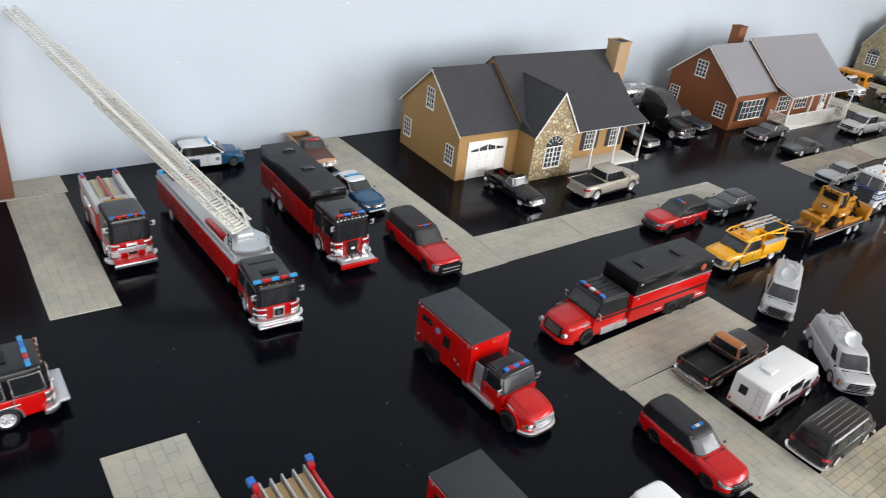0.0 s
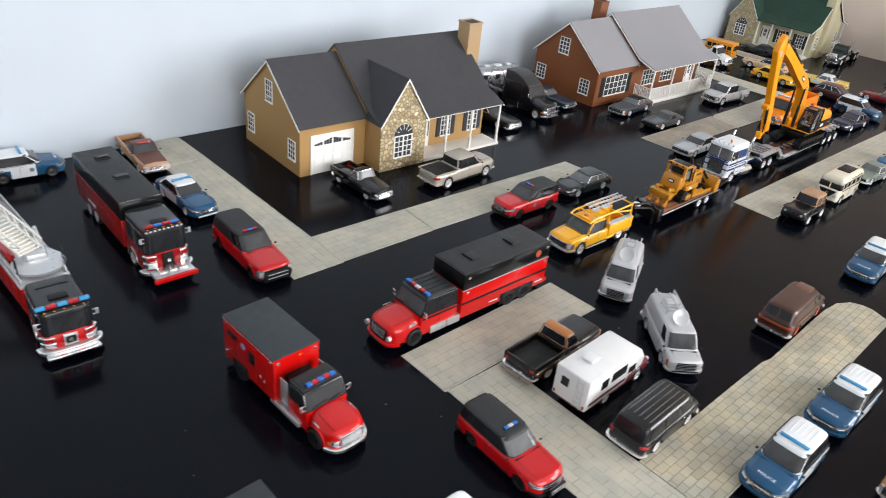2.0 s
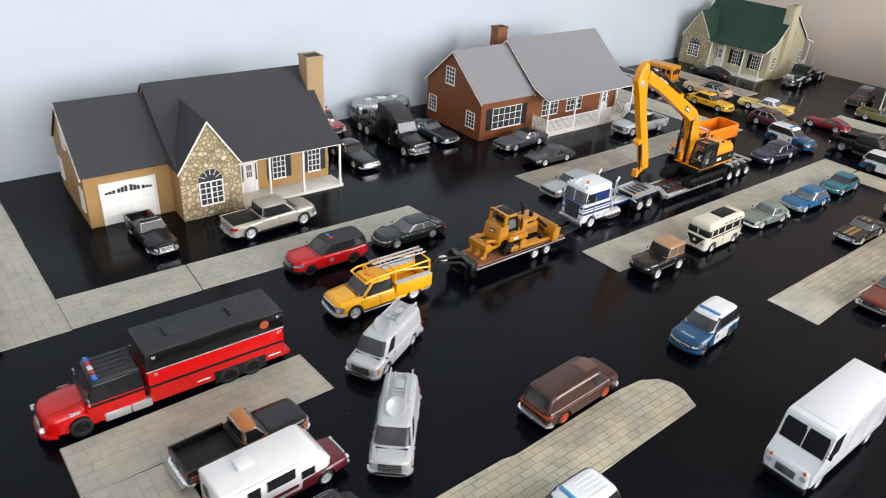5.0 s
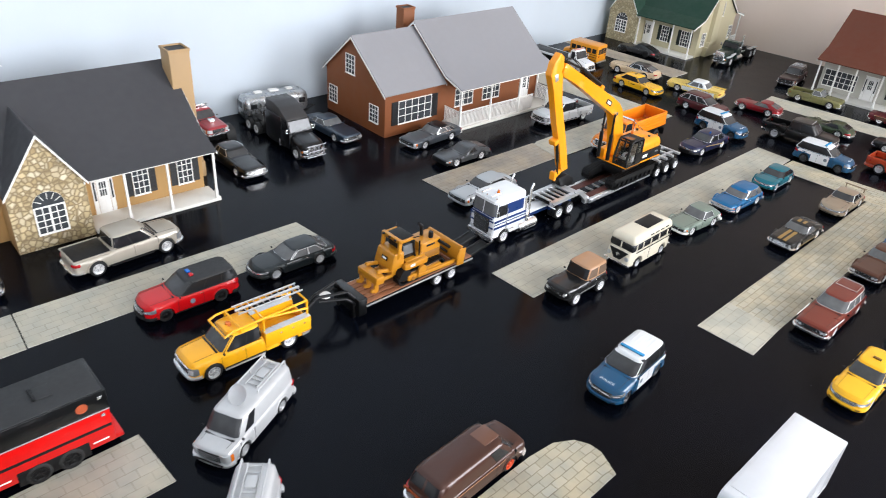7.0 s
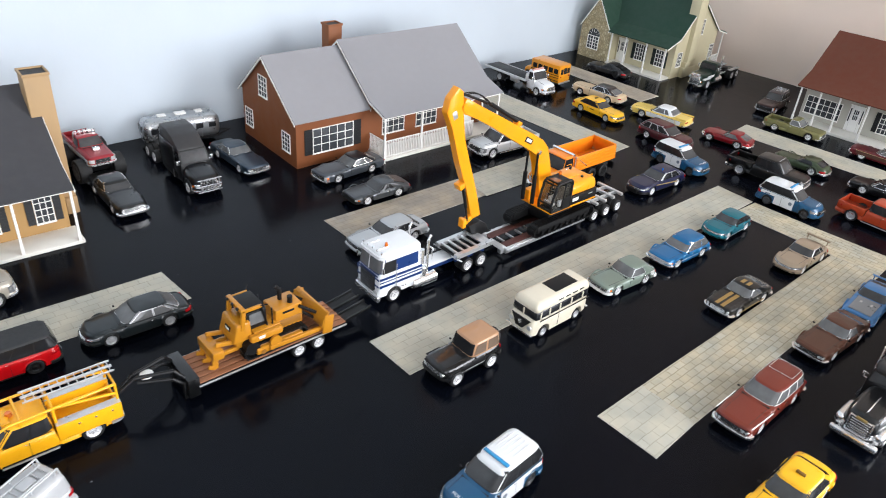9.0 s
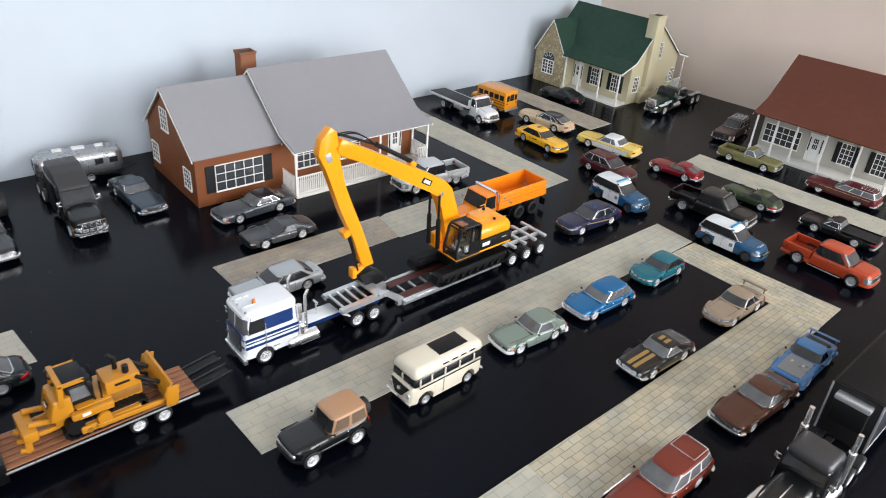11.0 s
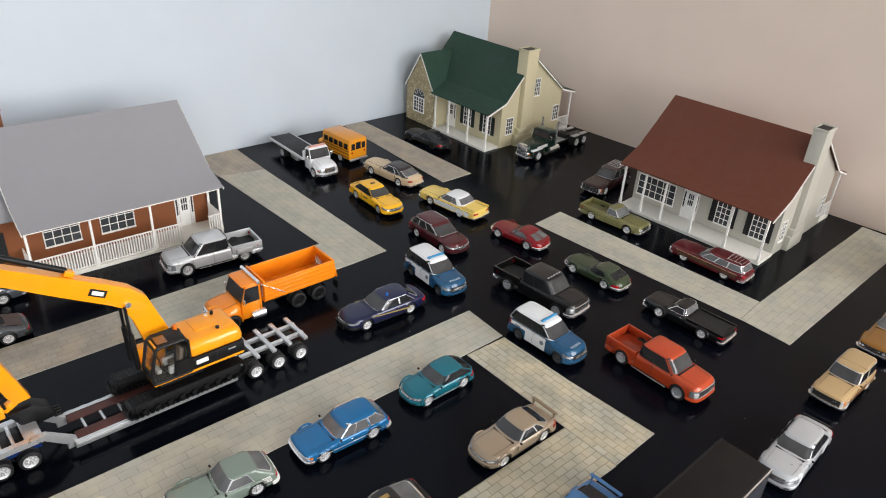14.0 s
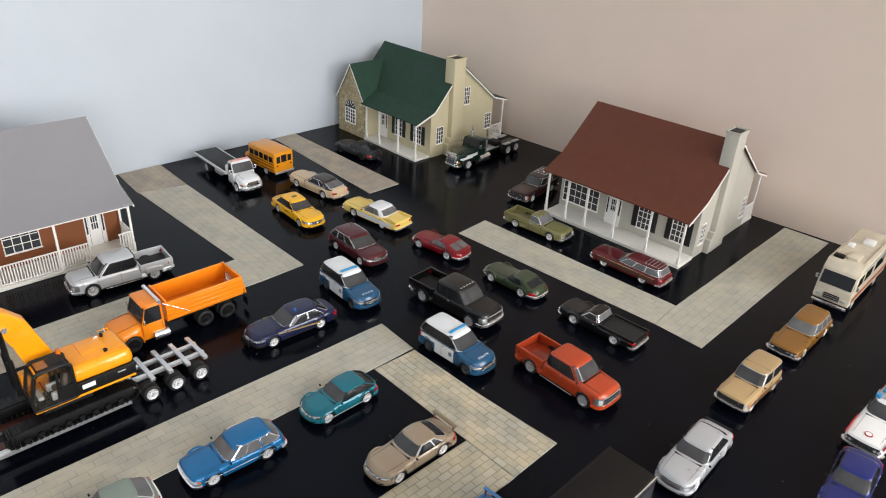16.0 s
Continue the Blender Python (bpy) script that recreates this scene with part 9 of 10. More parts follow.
    stick = [(127, 150), (135, 142), (137.5, 131), (131, 118), (119, 83), (108, 57), (101, 34), (97, 27), (88, 28), (94, 46), (101, 66), (108.5, 85), (115, 103), (119, 121), (122, 146)]
    part("stick", prism(stick, yb - 3.6, yb + 3.6, bev=0.6), ORG, t, "long orange stick")
    part("stick_bracket", box(6, 8.0, 5.5, (113.5, yb, 62), 0.8, rot=(0, 20, 0)), ORG, t)
    for sy in (1, -1):
        part("maker_plate", box(11, 0.4, 5.0, (38, yb + sy * 4.5, 87.5), 0.1, rot=(0, -30, 0)), BLACK, t, "black maker panel")
        part("maker_bar", box(7.5, 0.4, 2.8, (38, yb + sy * 4.7, 87.5), 0.1, rot=(0, -30, 0)), WHITE, t)
        part("stick_plate", box(4.5, 0.4, 7, (129, yb + sy * 3.7, 128), 0.1, rot=(0, 20, 0)), SILVER, t, "pale maker plate")
        part("boom_cylinder", merge(cyl((23, yb + sy * 6, 22), (24, yb + sy * 6, 50), 2.0, 12), cyl((24, yb + sy * 6, 50), (24.5, yb + sy * 6, 72), 1.1, 10)), BLACK, t, "black boom cylinder")
        part("boom_pin", cyl((22, yb + sy * 4, 73), (22, yb + sy * 6.4, 73), 2.0, 12), CHROME, t)
        part("head_pin", cyl((120, yb + sy * 3, 134), (120, yb + sy * 5.2, 134), 2.2, 12), ORG, t)
    part("stick_cylinder", merge(cyl((52, yb, 107), (86, yb, 128), 1.9, 12), cyl((86, yb, 128), (122, yb, 144), 1.1, 10)), BLACK, t, "black cylinder along the boom")
    part("cylinder_foot", box(6, 6, 4, (51, yb, 105), 0.8, rot=(0, -30, 0)), ORG, t)
    part("bucket_cylinder", merge(cyl((112, yb + 2.5, 62), (106, yb + 2.5, 40), 1.5, 10), cyl((106, yb + 2.5, 40), (103, yb + 2.5, 26), 0.9, 8)), BLACK, t)
    for o in (-1.6, 1.6):
        part("hydraulic_hose", tube([(84 + 36 * g, yb + o, 125 + 17 * g + 6 * math.sin(g * math.pi)) for g in (k / 12 for k in range(13))], 0.5, 6), BLACK, t)
    part("bucket_link", merge(box(10, 5, 5, (100, yb, 26), 1.2, rot=(0, 30, 0)), box(4, 7, 9, (106, yb, 24), 1.0)), ORG, t, "orange bucket link")
    part("bucket", prism([(103, 22), (89, 23), (80, 17), (77, 9), (88, 8), (98, 12)], yb - 5.5, yb + 5.5, bev=0.6), BLACK, t, "black digging bucket")
    for k in range(4):
        part("bucket_tooth", box(5, 1.4, 1.4, (76, yb - 4.5 + k * 3, 8.4), 0.3), BLACK, t)


excavator()


def dump_truck():
    t = thing("dump_truck", "orange die-cast dump truck with ribbed tipper bed", "toy truck", 1.2155, 0.4155, 179.5)
    half = 15.8
    O = paint("ec8618")
    nosed_cab(t, half, -24, -42, 5, 21.5, 36, O, O, wx=-15, r=7.2, rim=BLACK, rake=4.2)
    part("sun_visor", box(4, 25, 1.2, (-28.5, 0, 36.4), 0.4, rot=(0, 10, 0)), O, t)
    part("roof_bar", merge(cyl((-40, -15, 38), (-40, 15, 38), 1.5, 12), box(2, 30, 1, (-40, 0, 36.5), 0.2)), CHROME, t)
    x0, x1 = -112, -44
    bed = part("tipper_bed", box(x1 - x0, 31, 1.6, ((x0 + x1) / 2, 0, 18.2), 0.3), O, t, "open ribbed orange bed")
    for sy in (1, -1):
        part("bed_side", box(x1 - x0, 1.6, 17, ((x0 + x1) / 2, sy * 15.6, 27), 0.4), O, bed)
        for k in range(4):
            part("bed_rib", box(x1 - x0, 0.9, 1.6, ((x0 + x1) / 2, sy * 16.6, 20.5 + k * 3.8), 0.3), O, bed)
    part("bed_front", box(1.6, 31, 19, (x1 - 0.8, 0, 28), 0.4), O, bed)
    part("tailgate", box(1.8, 32, 19, (x0 - 0.5, 0, 27), 0.5, rot=(0, 12, 0)), O, bed)
    for sy in (1, -1):
        part("fuel_tank", cyl((-32, sy * 14.5, 8.5), (-44, sy * 14.5, 8.5), 4, 16), CHROME, t)
        part("mud_flap", box(0.8, 8, 8, (-116, sy * 11, 8), 0.2), BLACK, t)
        part("grab_rail", merge(cyl((-42, sy * 16, 36), (-62, sy * 17.4, 22), 0.5, 6), cyl((-42, sy * 16, 36), (-42, sy * 16, 24), 0.5, 6)), CHROME, t)
    for xx in (-76, -96):
        axle(t, xx, 16.4, 7.2, 5.2, BLACK, True)
    bx(t, "chassis", -110, -38, 6, 9, 17, BLACK, 0.4)


dump_truck()


def flatbed():
    t = thing("flatbed_tow_truck", "white die-cast flatbed tow truck with black deck", "toy truck", 1.4605, 0.6100, -92.0)
    half = 14.5
    nosed_cab(t, half, -22, -36, 5, 20, 32, WHT, WHT, wx=-15, r=6.4, grille=CHROME)
    part("light_bar", box(3.4, 22, 2, (-30, 0, 33.6), 0.5), mat("pink_lens", "c98f80", 0.3), t, "amber and clear light bar")
    b = box(88, 30, 2, (-82, 0, 15.5), 0.4, rot=(0, -1.2, 0))
    deck = part("flat_deck", b, BLACK, t, "black flat deck")
    for sy in (1, -1):
        part("deck_rail", box(88, 1.2, 3.4, (-82, sy * 15.2, 15.6), 0.3, rot=(0, -1.2, 0)), WHT, deck)
    part("headboard", box(2, 30, 12, (-38, 0, 21), 0.5), WHT, deck)
    axle(t, -92, 15, 6.4, 5, SILVER, True)
    bx(t, "chassis", -116, -36, 6, 8, 14, BLACK, 0.4)
    for sy in (1, -1):
        part("tool_box", box(16, 5, 6, (-62, sy * 12, 10.5), 0.5), SILVER, t)


flatbed()


def school_bus():
    t = thing("school_bus", "orange-yellow die-cast short school bus with black stripes", "toy bus", 1.5120, 0.7020, 95.0)
    Y = paint("d98e1c")
    half = 14.5
    b = bx(t, "body", -68, -14, half, 6, 32.5, Y, 2.2)
    part("hood", hull(-16, 0, half - 2.2, [(-16, 17), (-3, 15.5), (0, 14.5)], 6, [(-9, 6.6, 5.6)], 0.2, 0.8, 3), Y, t)
    front_pane(t, -13.7, half - 3, 18, 28, 0.6)
    for sy in (1, -1):
        for k in range(5):
            pane(b, [(-65 + k * 9.8, sy * half, 20), (-57.5 + k * 9.8, sy * half, 20), (-57.5 + k * 9.8, sy * half, 27), (-65 + k * 9.8, sy * half, 27)][::-sy], GLASS, "side_window")
        for zz in (9.5, 14, 17.5):
            part("black_stripe", box(52, 0.4, 0.9, (-41, sy * half, zz), 0), BLACK, b)
    for y0, y1, z0, z1 in ((-11, -5.5, 19, 27), (-4, 4, 19, 28), (5.5, 11, 19, 27)):
        pane(b, [(-68, y1, z0), (-68, y0, z0), (-68, y0, z1), (-68, y1, z1)], GLASS, "rear_window")
    for yy in (-10, 10):
        part("taillight", box(0.8, 2.4, 2.0, (-68.2, yy, 15.5), 0.4), RED_LENS, b)
    part("rear_bumper", box(2, 28, 2.6, (-68.8, 0, 6.4), 0.6), SILVER, t)
    part("front_bumper", box(2, 26, 2.6, (0.4, 0, 6.4), 0.6), BLACK, t)
    axle(t, -9, half, 5.6, 4.2, SILVER)
    axle(t, -50, half, 5.6, 4.2, SILVER)


school_bus()


def green_semi():
    t = thing("semi_truck", "dark green die-cast long-nose tractor with silver fenders", "toy truck", 1.7000, 0.5240, -175.5)
    Gn = paint("182c24", 0.2)
    half = 14.6
    nosed_cab(t, half, -38, -54, 5, 24, 34, Gn, Gn, nose=22.5, wx=-19, r=7, rake=1.6, bow=0.6, slim=3.2)
    bx(t, "radiator_shell", -3, 0.8, 7, 9, 24, CHROME, 0.8, "square chrome radiator shell")
    for sy in (1, -1):
        part("front_fender", box(22, 6, 2.4, (-17, sy * 11.4, 15.6), 1.2, 2), WHT, t, "silver-white fender")
        part("exhaust_pipe", merge(cyl((-56, sy * 12.5, 10), (-56, sy * 12.5, 46), 1.4, 12), cyl((-56, sy * 12.5, 20), (-56, sy * 12.5, 36), 2.0, 14)), CHROME, t)
        part("fuel_tank", cyl((-42, sy * 12, 9), (-62, sy * 12, 9), 4.6, 16), CHROME, t)
        part("white_flash", box(22, 0.4, 4, (-26, sy * (half - 0.8), 18), 0.1), WHT, t)
        for xx in (-104, -122):
            part("half_fender", box(15, 6, 1.4, (xx, sy * 11.6, 15.6), 0.6), SILVER, t)
    bx(t, "frame", -132, -52, 5, 8, 13, Gn, 0.4)
    bx(t, "deck_plate", -90, -58, 9, 13, 14.2, SILVER, 0.3)
    bx(t, "winch_frame", -96, -84, 8, 14, 20, BLACK, 0.6)
    for xx in (-104, -122):
        axle(t, xx, half + 0.4, 7, 5, CHROME, True)


green_semi()


def black_tractor():
    t = thing("semi_truck", "black die-cast sleeper tractor with tall roof fairing", "toy truck", 0.9300, 0.5860, -91.0)
    K = paint("131416", 0.1)
    half = 15.6
    nosed_cab(t, half, -28, -47, 5, 24, 38, K, K, nose=20, wx=-15, r=7, rake=6.5)
    sl = box(33, 2 * half - 0.6, 32, (-62, 0, 23), 1.5)
    part("sleeper", sl, K, t, "black sleeper box")
    own = bmesh.new()
    prism([(-79, 37), (-34, 37), (-37, 40), (-50, 48), (-62, 51.5), (-79, 51.5)], -half + 1.6, half - 1.6, bm=own, bev=1.6)
    part("roof_fairing", own, mat("charcoal_fairing", "2b2a2b", 0.5, 0, 0.2, 0.08, 200), t, "charcoal roof fairing")
    for sy in (1, -1):
        part("fuel_tank", box(34, 5, 8, (-56, sy * 13, 9.5), 1.6), BLACK, t)
        part("tank_strap", box(1, 5.3, 8.3, (-48, sy * 13, 9.5), 0.2), SILVER, t)
        part("side_fairing", box(1.2, 0.8, 30, (-79, sy * 15.4, 26), 0.2), BLACK, t)
    DIM = mat("dim_chrome", (0.22, 0.22, 0.23), 0.3, 0.9)
    guard = part("bull_bar", cyl((2.2, -12, 7), (2.2, 12, 7), 0.6, 8), DIM, t, "dim chrome bull bar")
    for yy in (-9, -3, 3, 9):
        part("upright", cyl((2.2, yy, 6), (2.2, yy, 20), 0.6, 8), DIM, guard)
    for zz in (13, 19.5):
        part("cross_bar", cyl((2.2, -12, zz), (2.2, 12, zz), 0.6, 8), DIM, guard)
    bx(t, "frame", -128, -44, 5, 8, 13, BLACK, 0.4)
    for xx in (-100, -118):
        axle(t, xx, half + 0.2, 7, 5, CHROME, True)


black_tractor()


def travel_trailer():
    t = thing("travel_trailer", "rounded silver die-cast travel trailer by the wall", "toy trailer", 0.9620, 0.7235, -8.0)
    AL = mat("brushed_aluminium", (0.42, 0.43, 0.44), 0.28, 0.85, 0, 0.1, 200)
    own = box(84, 29, 27, (0, 0, 19.5), 8.5, 6)
    b = part("body", own, AL, t, "rounded riveted shell")
    for sy in (1, -1):
        for xx in (-30, -8, 18, 32):
            part("side_window", box(8, 0.8, 6, (xx, sy * 14.5, 22), 0.8), GLASS, b)
        for k in range(3):
            part("seam", box(0.3, 0.4, 20, (-20 + k * 20, sy * 14.5, 19), 0), SILVER, b)
        wheel(t, -4, sy * 12, 5, 3.6, "disc", SILVER)
        wheel(t, 8, sy * 12, 5, 3.6, "disc", SILVER)
    part("end_window", box(1.0, 14, 7, (-42, 0, 23), 1.0), GLASS, b)
    for xx, sx, sy in ((-18, 9, 7), (2, 12, 8), (22, 8, 7)):
        part("roof_vent", box(sx, sy, 1.8, (xx, 2, 33.6), 0.5), WHITE, b)
    part("hitch", merge(cyl((42, 8, 7), (56, 0, 7), 0.8, 8), cyl((42, -8, 7), (56, 0, 7), 0.8, 8)), BLACK, t)
    part("skirt", box(80, 27, 3, (0, 0, 7.4), 0.8), BLACK, t)


travel_trailer()
t, d = car("monster_truck", "red and silver die-cast monster truck on huge tyres", TC, "single", 0.8580, 0.7010, -88.0, 46, 76, "8e1a24", metal=0.1, W=28, H=42, belt=33, low=22, r=13.0, ww=12.5, gap=-6.5, tuck=-9.5, lamps="rect", style="six", rim=mat("dark_steel_rim", (0.08, 0.08, 0.085), 0.4, 0.6), bed_mat=paint("8e1a24"), hood=32.4, nose=30.5, bump_z=23)
for sy in (1, -1):
    part("silver_side", box(66, 0.4, 4.5, (0, sy * 14.0, 26), 0.1), SILVER, t, "silver lower side")
    part("axle_link", box(46, 2, 2, (0, sy * 7, 15), 0.5), BLACK, t)
for k in range(5):
    part("roof_lamp", cyl((d["cab"][1] - 2, (k - 2) * 4.6, 44), (d["cab"][1] + 0.5, (k - 2) * 4.6, 44), 1.8, 12), CHROME, t)
part("roll_bar", merge(cyl((d["cab"][1] - 2.5, -11, 33), (d["cab"][1] - 2.5, -11, 43), 0.7, 8), merge(cyl((d["cab"][1] - 2.5, 11, 33), (d["cab"][1] - 2.5, 11, 43), 0.7, 8), cyl((d["cab"][1] - 2.5, -11, 43), (d["cab"][1] - 2.5, 11, 43), 0.7, 8))), CHROME, t)
part("engine_blower", box(7, 7, 4, (22, 0, 34), 0.8), CHROME, t)
for xx in (23, -23):
    part("axle_tube", cyl((xx, -18, 13), (xx, 18, 13), 2, 12), BLACK, t)
    part("suspension", box(4, 18, 14, (xx, 0, 17), 1), BLACK, t)


def jeep():
    t, d = car("off_roader", "black die-cast open off-roader with tan soft top", TC, "suv", 0.9600, 0.2515, 180.0, 34, 58, "0f0f10", roof="a8805f", W=26.5, H=28, belt=17.0, low=6.5, r=6.4, ww=4.8, tuck=-1.6, cab=(0.02, 0.05, 0.50, 0.56), side=((0.08, 0.46), (0.54, 0.90)), glass=mat("smoky_tan_pane", "6b5a4c", 0.2), screen=GLASS, hood=16.6, nose=16, taper=0.1, lamps="round", grille=BLACK, bumper=BLACK, rim=CHROME, style="five", round=1.4, tumble=0.92)
    for sy in (1, -1):
        part("flat_fender", box(13, 5, 1.0, (17, sy * 12.0, 14.2), 0.4), BLACK, t)
        part("rear_fender", box(13, 4, 1.0, (-17, sy * 12.4, 14.2), 0.4), BLACK, t)
        part("chrome_strip", box(40, 0.4, 0.5, (2, sy * 13.2, 9), 0.1), SILVER, t)
    wheel(t, d["xr"] - 1.8, 2, 6.2, 4, "disc", SILVER, z=16).matrix_basis = pose((d["xr"] - 2.2) * MM, 0, 0.016, 0, 0, 90)


jeep()


def split_bus():
    t = thing("microbus", "cream die-cast split-window microbus with black roof panel", "toy van", 1.0540, 0.2530, 180.0)
    cream = paint("d4ccb8")
    low = hull(-34, 32.6, 14.0, [(-34, 18.2), (25, 18.2), (29.5, 17.6), (32.6, 15.4)], 3.6, [(-19.5, 6.4, 5.2), (19.5, 6.4, 5.2)], 0.2, 0.4, 2.4)
    body = part("lower_body", low, cream, t)
    part("window_band", box(64.0, 26.4, 9.0, (-1.6, 0, 21.4), 3.0, 3, (0.96, 0.95), 0), GLASS, t, "dark wrap-round windows")
    roof = part("roof", box(65, 27.2, 8.4, (-1.6, 0, 27.9), 3.9, 4, (0.94, 0.84), -0.6), cream, t, "deep rounded cream roof")
    part("roof_panel", box(26, 14.5, 0.6, (-9, 0, 32.25), 0.2), BLACK, roof, "black roof panel")
    for sy in (1, -1):
        part("black_band", box(58, 0.4, 0.9, (-3, sy * 13.75, 17.2), 0.1), BLACK, body)
        for x in (-24, -10.5, 3, 15, 25):
            part("window_post", box(1.3, 0.6, 6.6, (x, sy * 13.0, 21.4), 0.1), cream, t)
        part("door_seam", box(0.35, 0.3, 11, (4.5, sy * 13.98, 11.2), 0), BLACK, body)
        part("headlight", cyl((30.4, sy * 9.2, 11), (32.9, sy * 9.2, 11), 1.9, 14), LENS, t)
        for k in range(4):
            part("roof_window", box(5.4, 0.7, 0.9, (-22 + k * 8.2, sy * 12.5, 28.2), 0.2), BLACK, roof)
        wheel(t, -19.5, sy * 11.2, 4.9, 4, "disc", SILVER)
        wheel(t, 19.5, sy * 11.2, 4.9, 4, "disc", SILVER)
    part("windscreen_post", box(0.8, 1.2, 6.4, (30.3, 0, 21.4), 0.2), cream, t)
    part("dark_nose", slab([(31.6, -9.6, 16.6), (31.6, 9.6, 16.6), (32.9, 3.2, 8.4), (32.9, -3.2, 8.4)], 0.3, 0.9), BLACK, t, "black nose panel")
    part("badge", cyl((32.6, 0, 13), (33.4, 0, 13), 1.8, 16), CHROME, t)
    part("front_bumper", box(1.6, 26.5, 2.0, (33.0, 0, 5.2), 0.7), CHROME, t, "chrome bumper")
    part("rear_bumper", box(1.6, 26, 2.0, (-34.4, 0, 5.6), 0.7), CHROME, t)


split_bus()


def camper():
    t = thing("camper_van", "white die-cast camper with dark red cab and roof vent", "toy camper", 0.5510, 0.2120, 2.0)
    t.scale = (0.98, 0.97, 0.94)
    W = paint("e0dfdd")
    Mr = paint("5c1a22")
    half = 13.8
    shell = hull(-44, 38, half - 0.3, [(-44, 14), (18, 14), (20, 14), (38, 12.2)], 5, [(-19, 6.4, 5.4), (21, 6.4, 5.4)], 0.12, 0.4, 2)
    part("lower_body", shell, Mr, t, "dark red lower body")
    own = bmesh.new()
    prism([(-45.5, 8), (4, 8), (4, 15), (22, 15), (24, 22), (16, 33), (12, 34), (-45, 34), (-45.8, 33)], -half, half, bm=own, bev=0.7)
    b = part("camper_body", own, W, t, "white camper body")
    cab = box(18, 24, 10, (17, 0, 18), 2, 3, (0.72, 0.86), -2)
    part("cab_top", cab, W, t)
    front_pane(t, 25.6, 9.5, 15.2, 22.2, 4.2)
    for sy in (1, -1):
        for x0, x1, z0, z1 in ((-30, -22, 19, 27), (-18, 0, 20, 28), (4, 13, 16, 22)):
            pane(b, [(x0, sy * half, z0), (x1, sy * half, z0), (x1, sy * half, z1), (x0, sy * half, z1)][::-sy], GLASS, "side_window", 0.35)
        part("red_stripe", box(44, 0.4, 2.6, (-20, sy * half, 12.4), 0.1), Mr, b)
        part("headlight", cyl((37, sy * 9.5, 10.5), (38.6, sy * 9.5, 10.5), 1.7, 12), LENS, t)
        wheel(t, -19, sy * 11.4, 5.4, 4, "five", CHROME)
        wheel(t, 21, sy * 11.4, 5.4, 4, "five", CHROME)
        part("gutter", box(40, 0.5, 0.5, (-18, sy * (half + 0.1), 31.5), 0.1), SILVER, b)
    pane(b, [(-46, 2, 20), (-46, 8, 20), (-46, 8, 27), (-46, 2, 27)][::-1], GLASS, "rear_window", 0.35)
    lad = bmesh.new()
    for yy in (-10, -5):
        cyl((-47, yy, 9), (-47, yy, 33), 0.35, 6, bm=lad)
    for k in range(6):
        cyl((-47, -10, 11 + k * 4), (-47, -5, 11 + k * 4), 0.3, 6, bm=lad)
    part("rear_ladder", lad, SILVER, b, "thin rear ladder")
    part("roof_vent", box(10, 9, 2.0, (-24, 2, 35.2), 0.5), W, b)
    for yy in (-12, 12):
        part("taillight", box(0.6, 1.6, 2.4, (-45.8, yy, 11), 0.2), RED_LENS, b)
    bx(t, "front_bumper", 37, 39, 12, 5.5, 8, CHROME, 0.6)
    bx(t, "grille", 36.5, 38.4, 7, 9, 12, CHROME, 0.3)


camper()


def step_van():
    t = thing("step_van", "plain white die-cast delivery step van", "toy van", 0.8030, 0.0365, 180.0)
    W = paint("dddee1")
    half = 15.6
    own = bmesh.new()
    prism([(-103, 8), (-6, 8), (-1, 9), (-0.4, 19), (-9, 26), (-12, 44), (-14, 46), (-102, 46), (-103.5, 44)], -half, half, bm=own, bev=0.9)
    b = part("body", own, W, t, "plain white box body")
    part("nose", box(12, 2 * half - 2, 13, (-4, 0, 13.5), 2.4, 3, (0.9, 0.96), -0.6), W, t)
    for a, c in ((-half + 2, -0.9), (0.9, half - 2)):
        q = [(-9.4, a, 27.5), (-9.4, c, 27.5), (-12.0, c, 42), (-12.0, a, 42)]
        w = pane(b, q, GLASS, "windshield", 0.5)
        cc = sum((Vector(p) for p in q), Vector()) / 4
        part("window_rubber", slab([cc + (Vector(p) - cc) * 1.09 for p in q], 0.3, 0.4), BLACK, w)
    for sy in (1, -1):
        pane(b, [(-27, sy * half, 26), (-14, sy * half, 26), (-15, sy * half, 41), (-27, sy * half, 41)][::-sy], GLASS, "door_window", 0.3)
        part("door_rail", box(16, 0.7, 1.0, (-26, sy * half, 44), 0.2), SILVER, b)
        part("headlight", cyl((0.2, sy * 11, 14.5), (1.6, sy * 11, 14.5), 2.0, 14), LENS, t)
        part("turn_signal", cyl((0.2, sy * 11, 18.6), (1.4, sy * 11, 18.6), 1.1, 10), AMBER, t)
        for k in range(3):
            part("body_seam", box(0.3, 0.3, 32, (-45 - k * 22, sy * half, 28), 0), SILVER, b)
        part("skirt_rail", box(70, 0.6, 1.0, (-62, sy * half, 13), 0.2), SILVER, b)
    g = bx(t, "grille", 0.4, 2.2, 6.5, 10.5, 17, SILVER, 0.4)
    for k in range(4):
        part("grille_slat", box(0.5, 12, 0.4, (2.4, 0, 11.6 + k * 1.5), 0), SHUT, g)
    bx(t, "front_bumper", 0.5, 3.0, half - 0.6, 5, 8.5, BLACK, 0.7)
    big_mirror(t, -8, half, 33, BLACK)
    part("roof_panel", box(82, 27, 0.5, (-60, 0, 46.2), 0.2), W, b)
    axle(t, -15, half - 0.2, 6.4, 4.4, SILVER)
    axle(t, -83, half - 0.2, 6.4, 4.4, SILVER)


step_van()


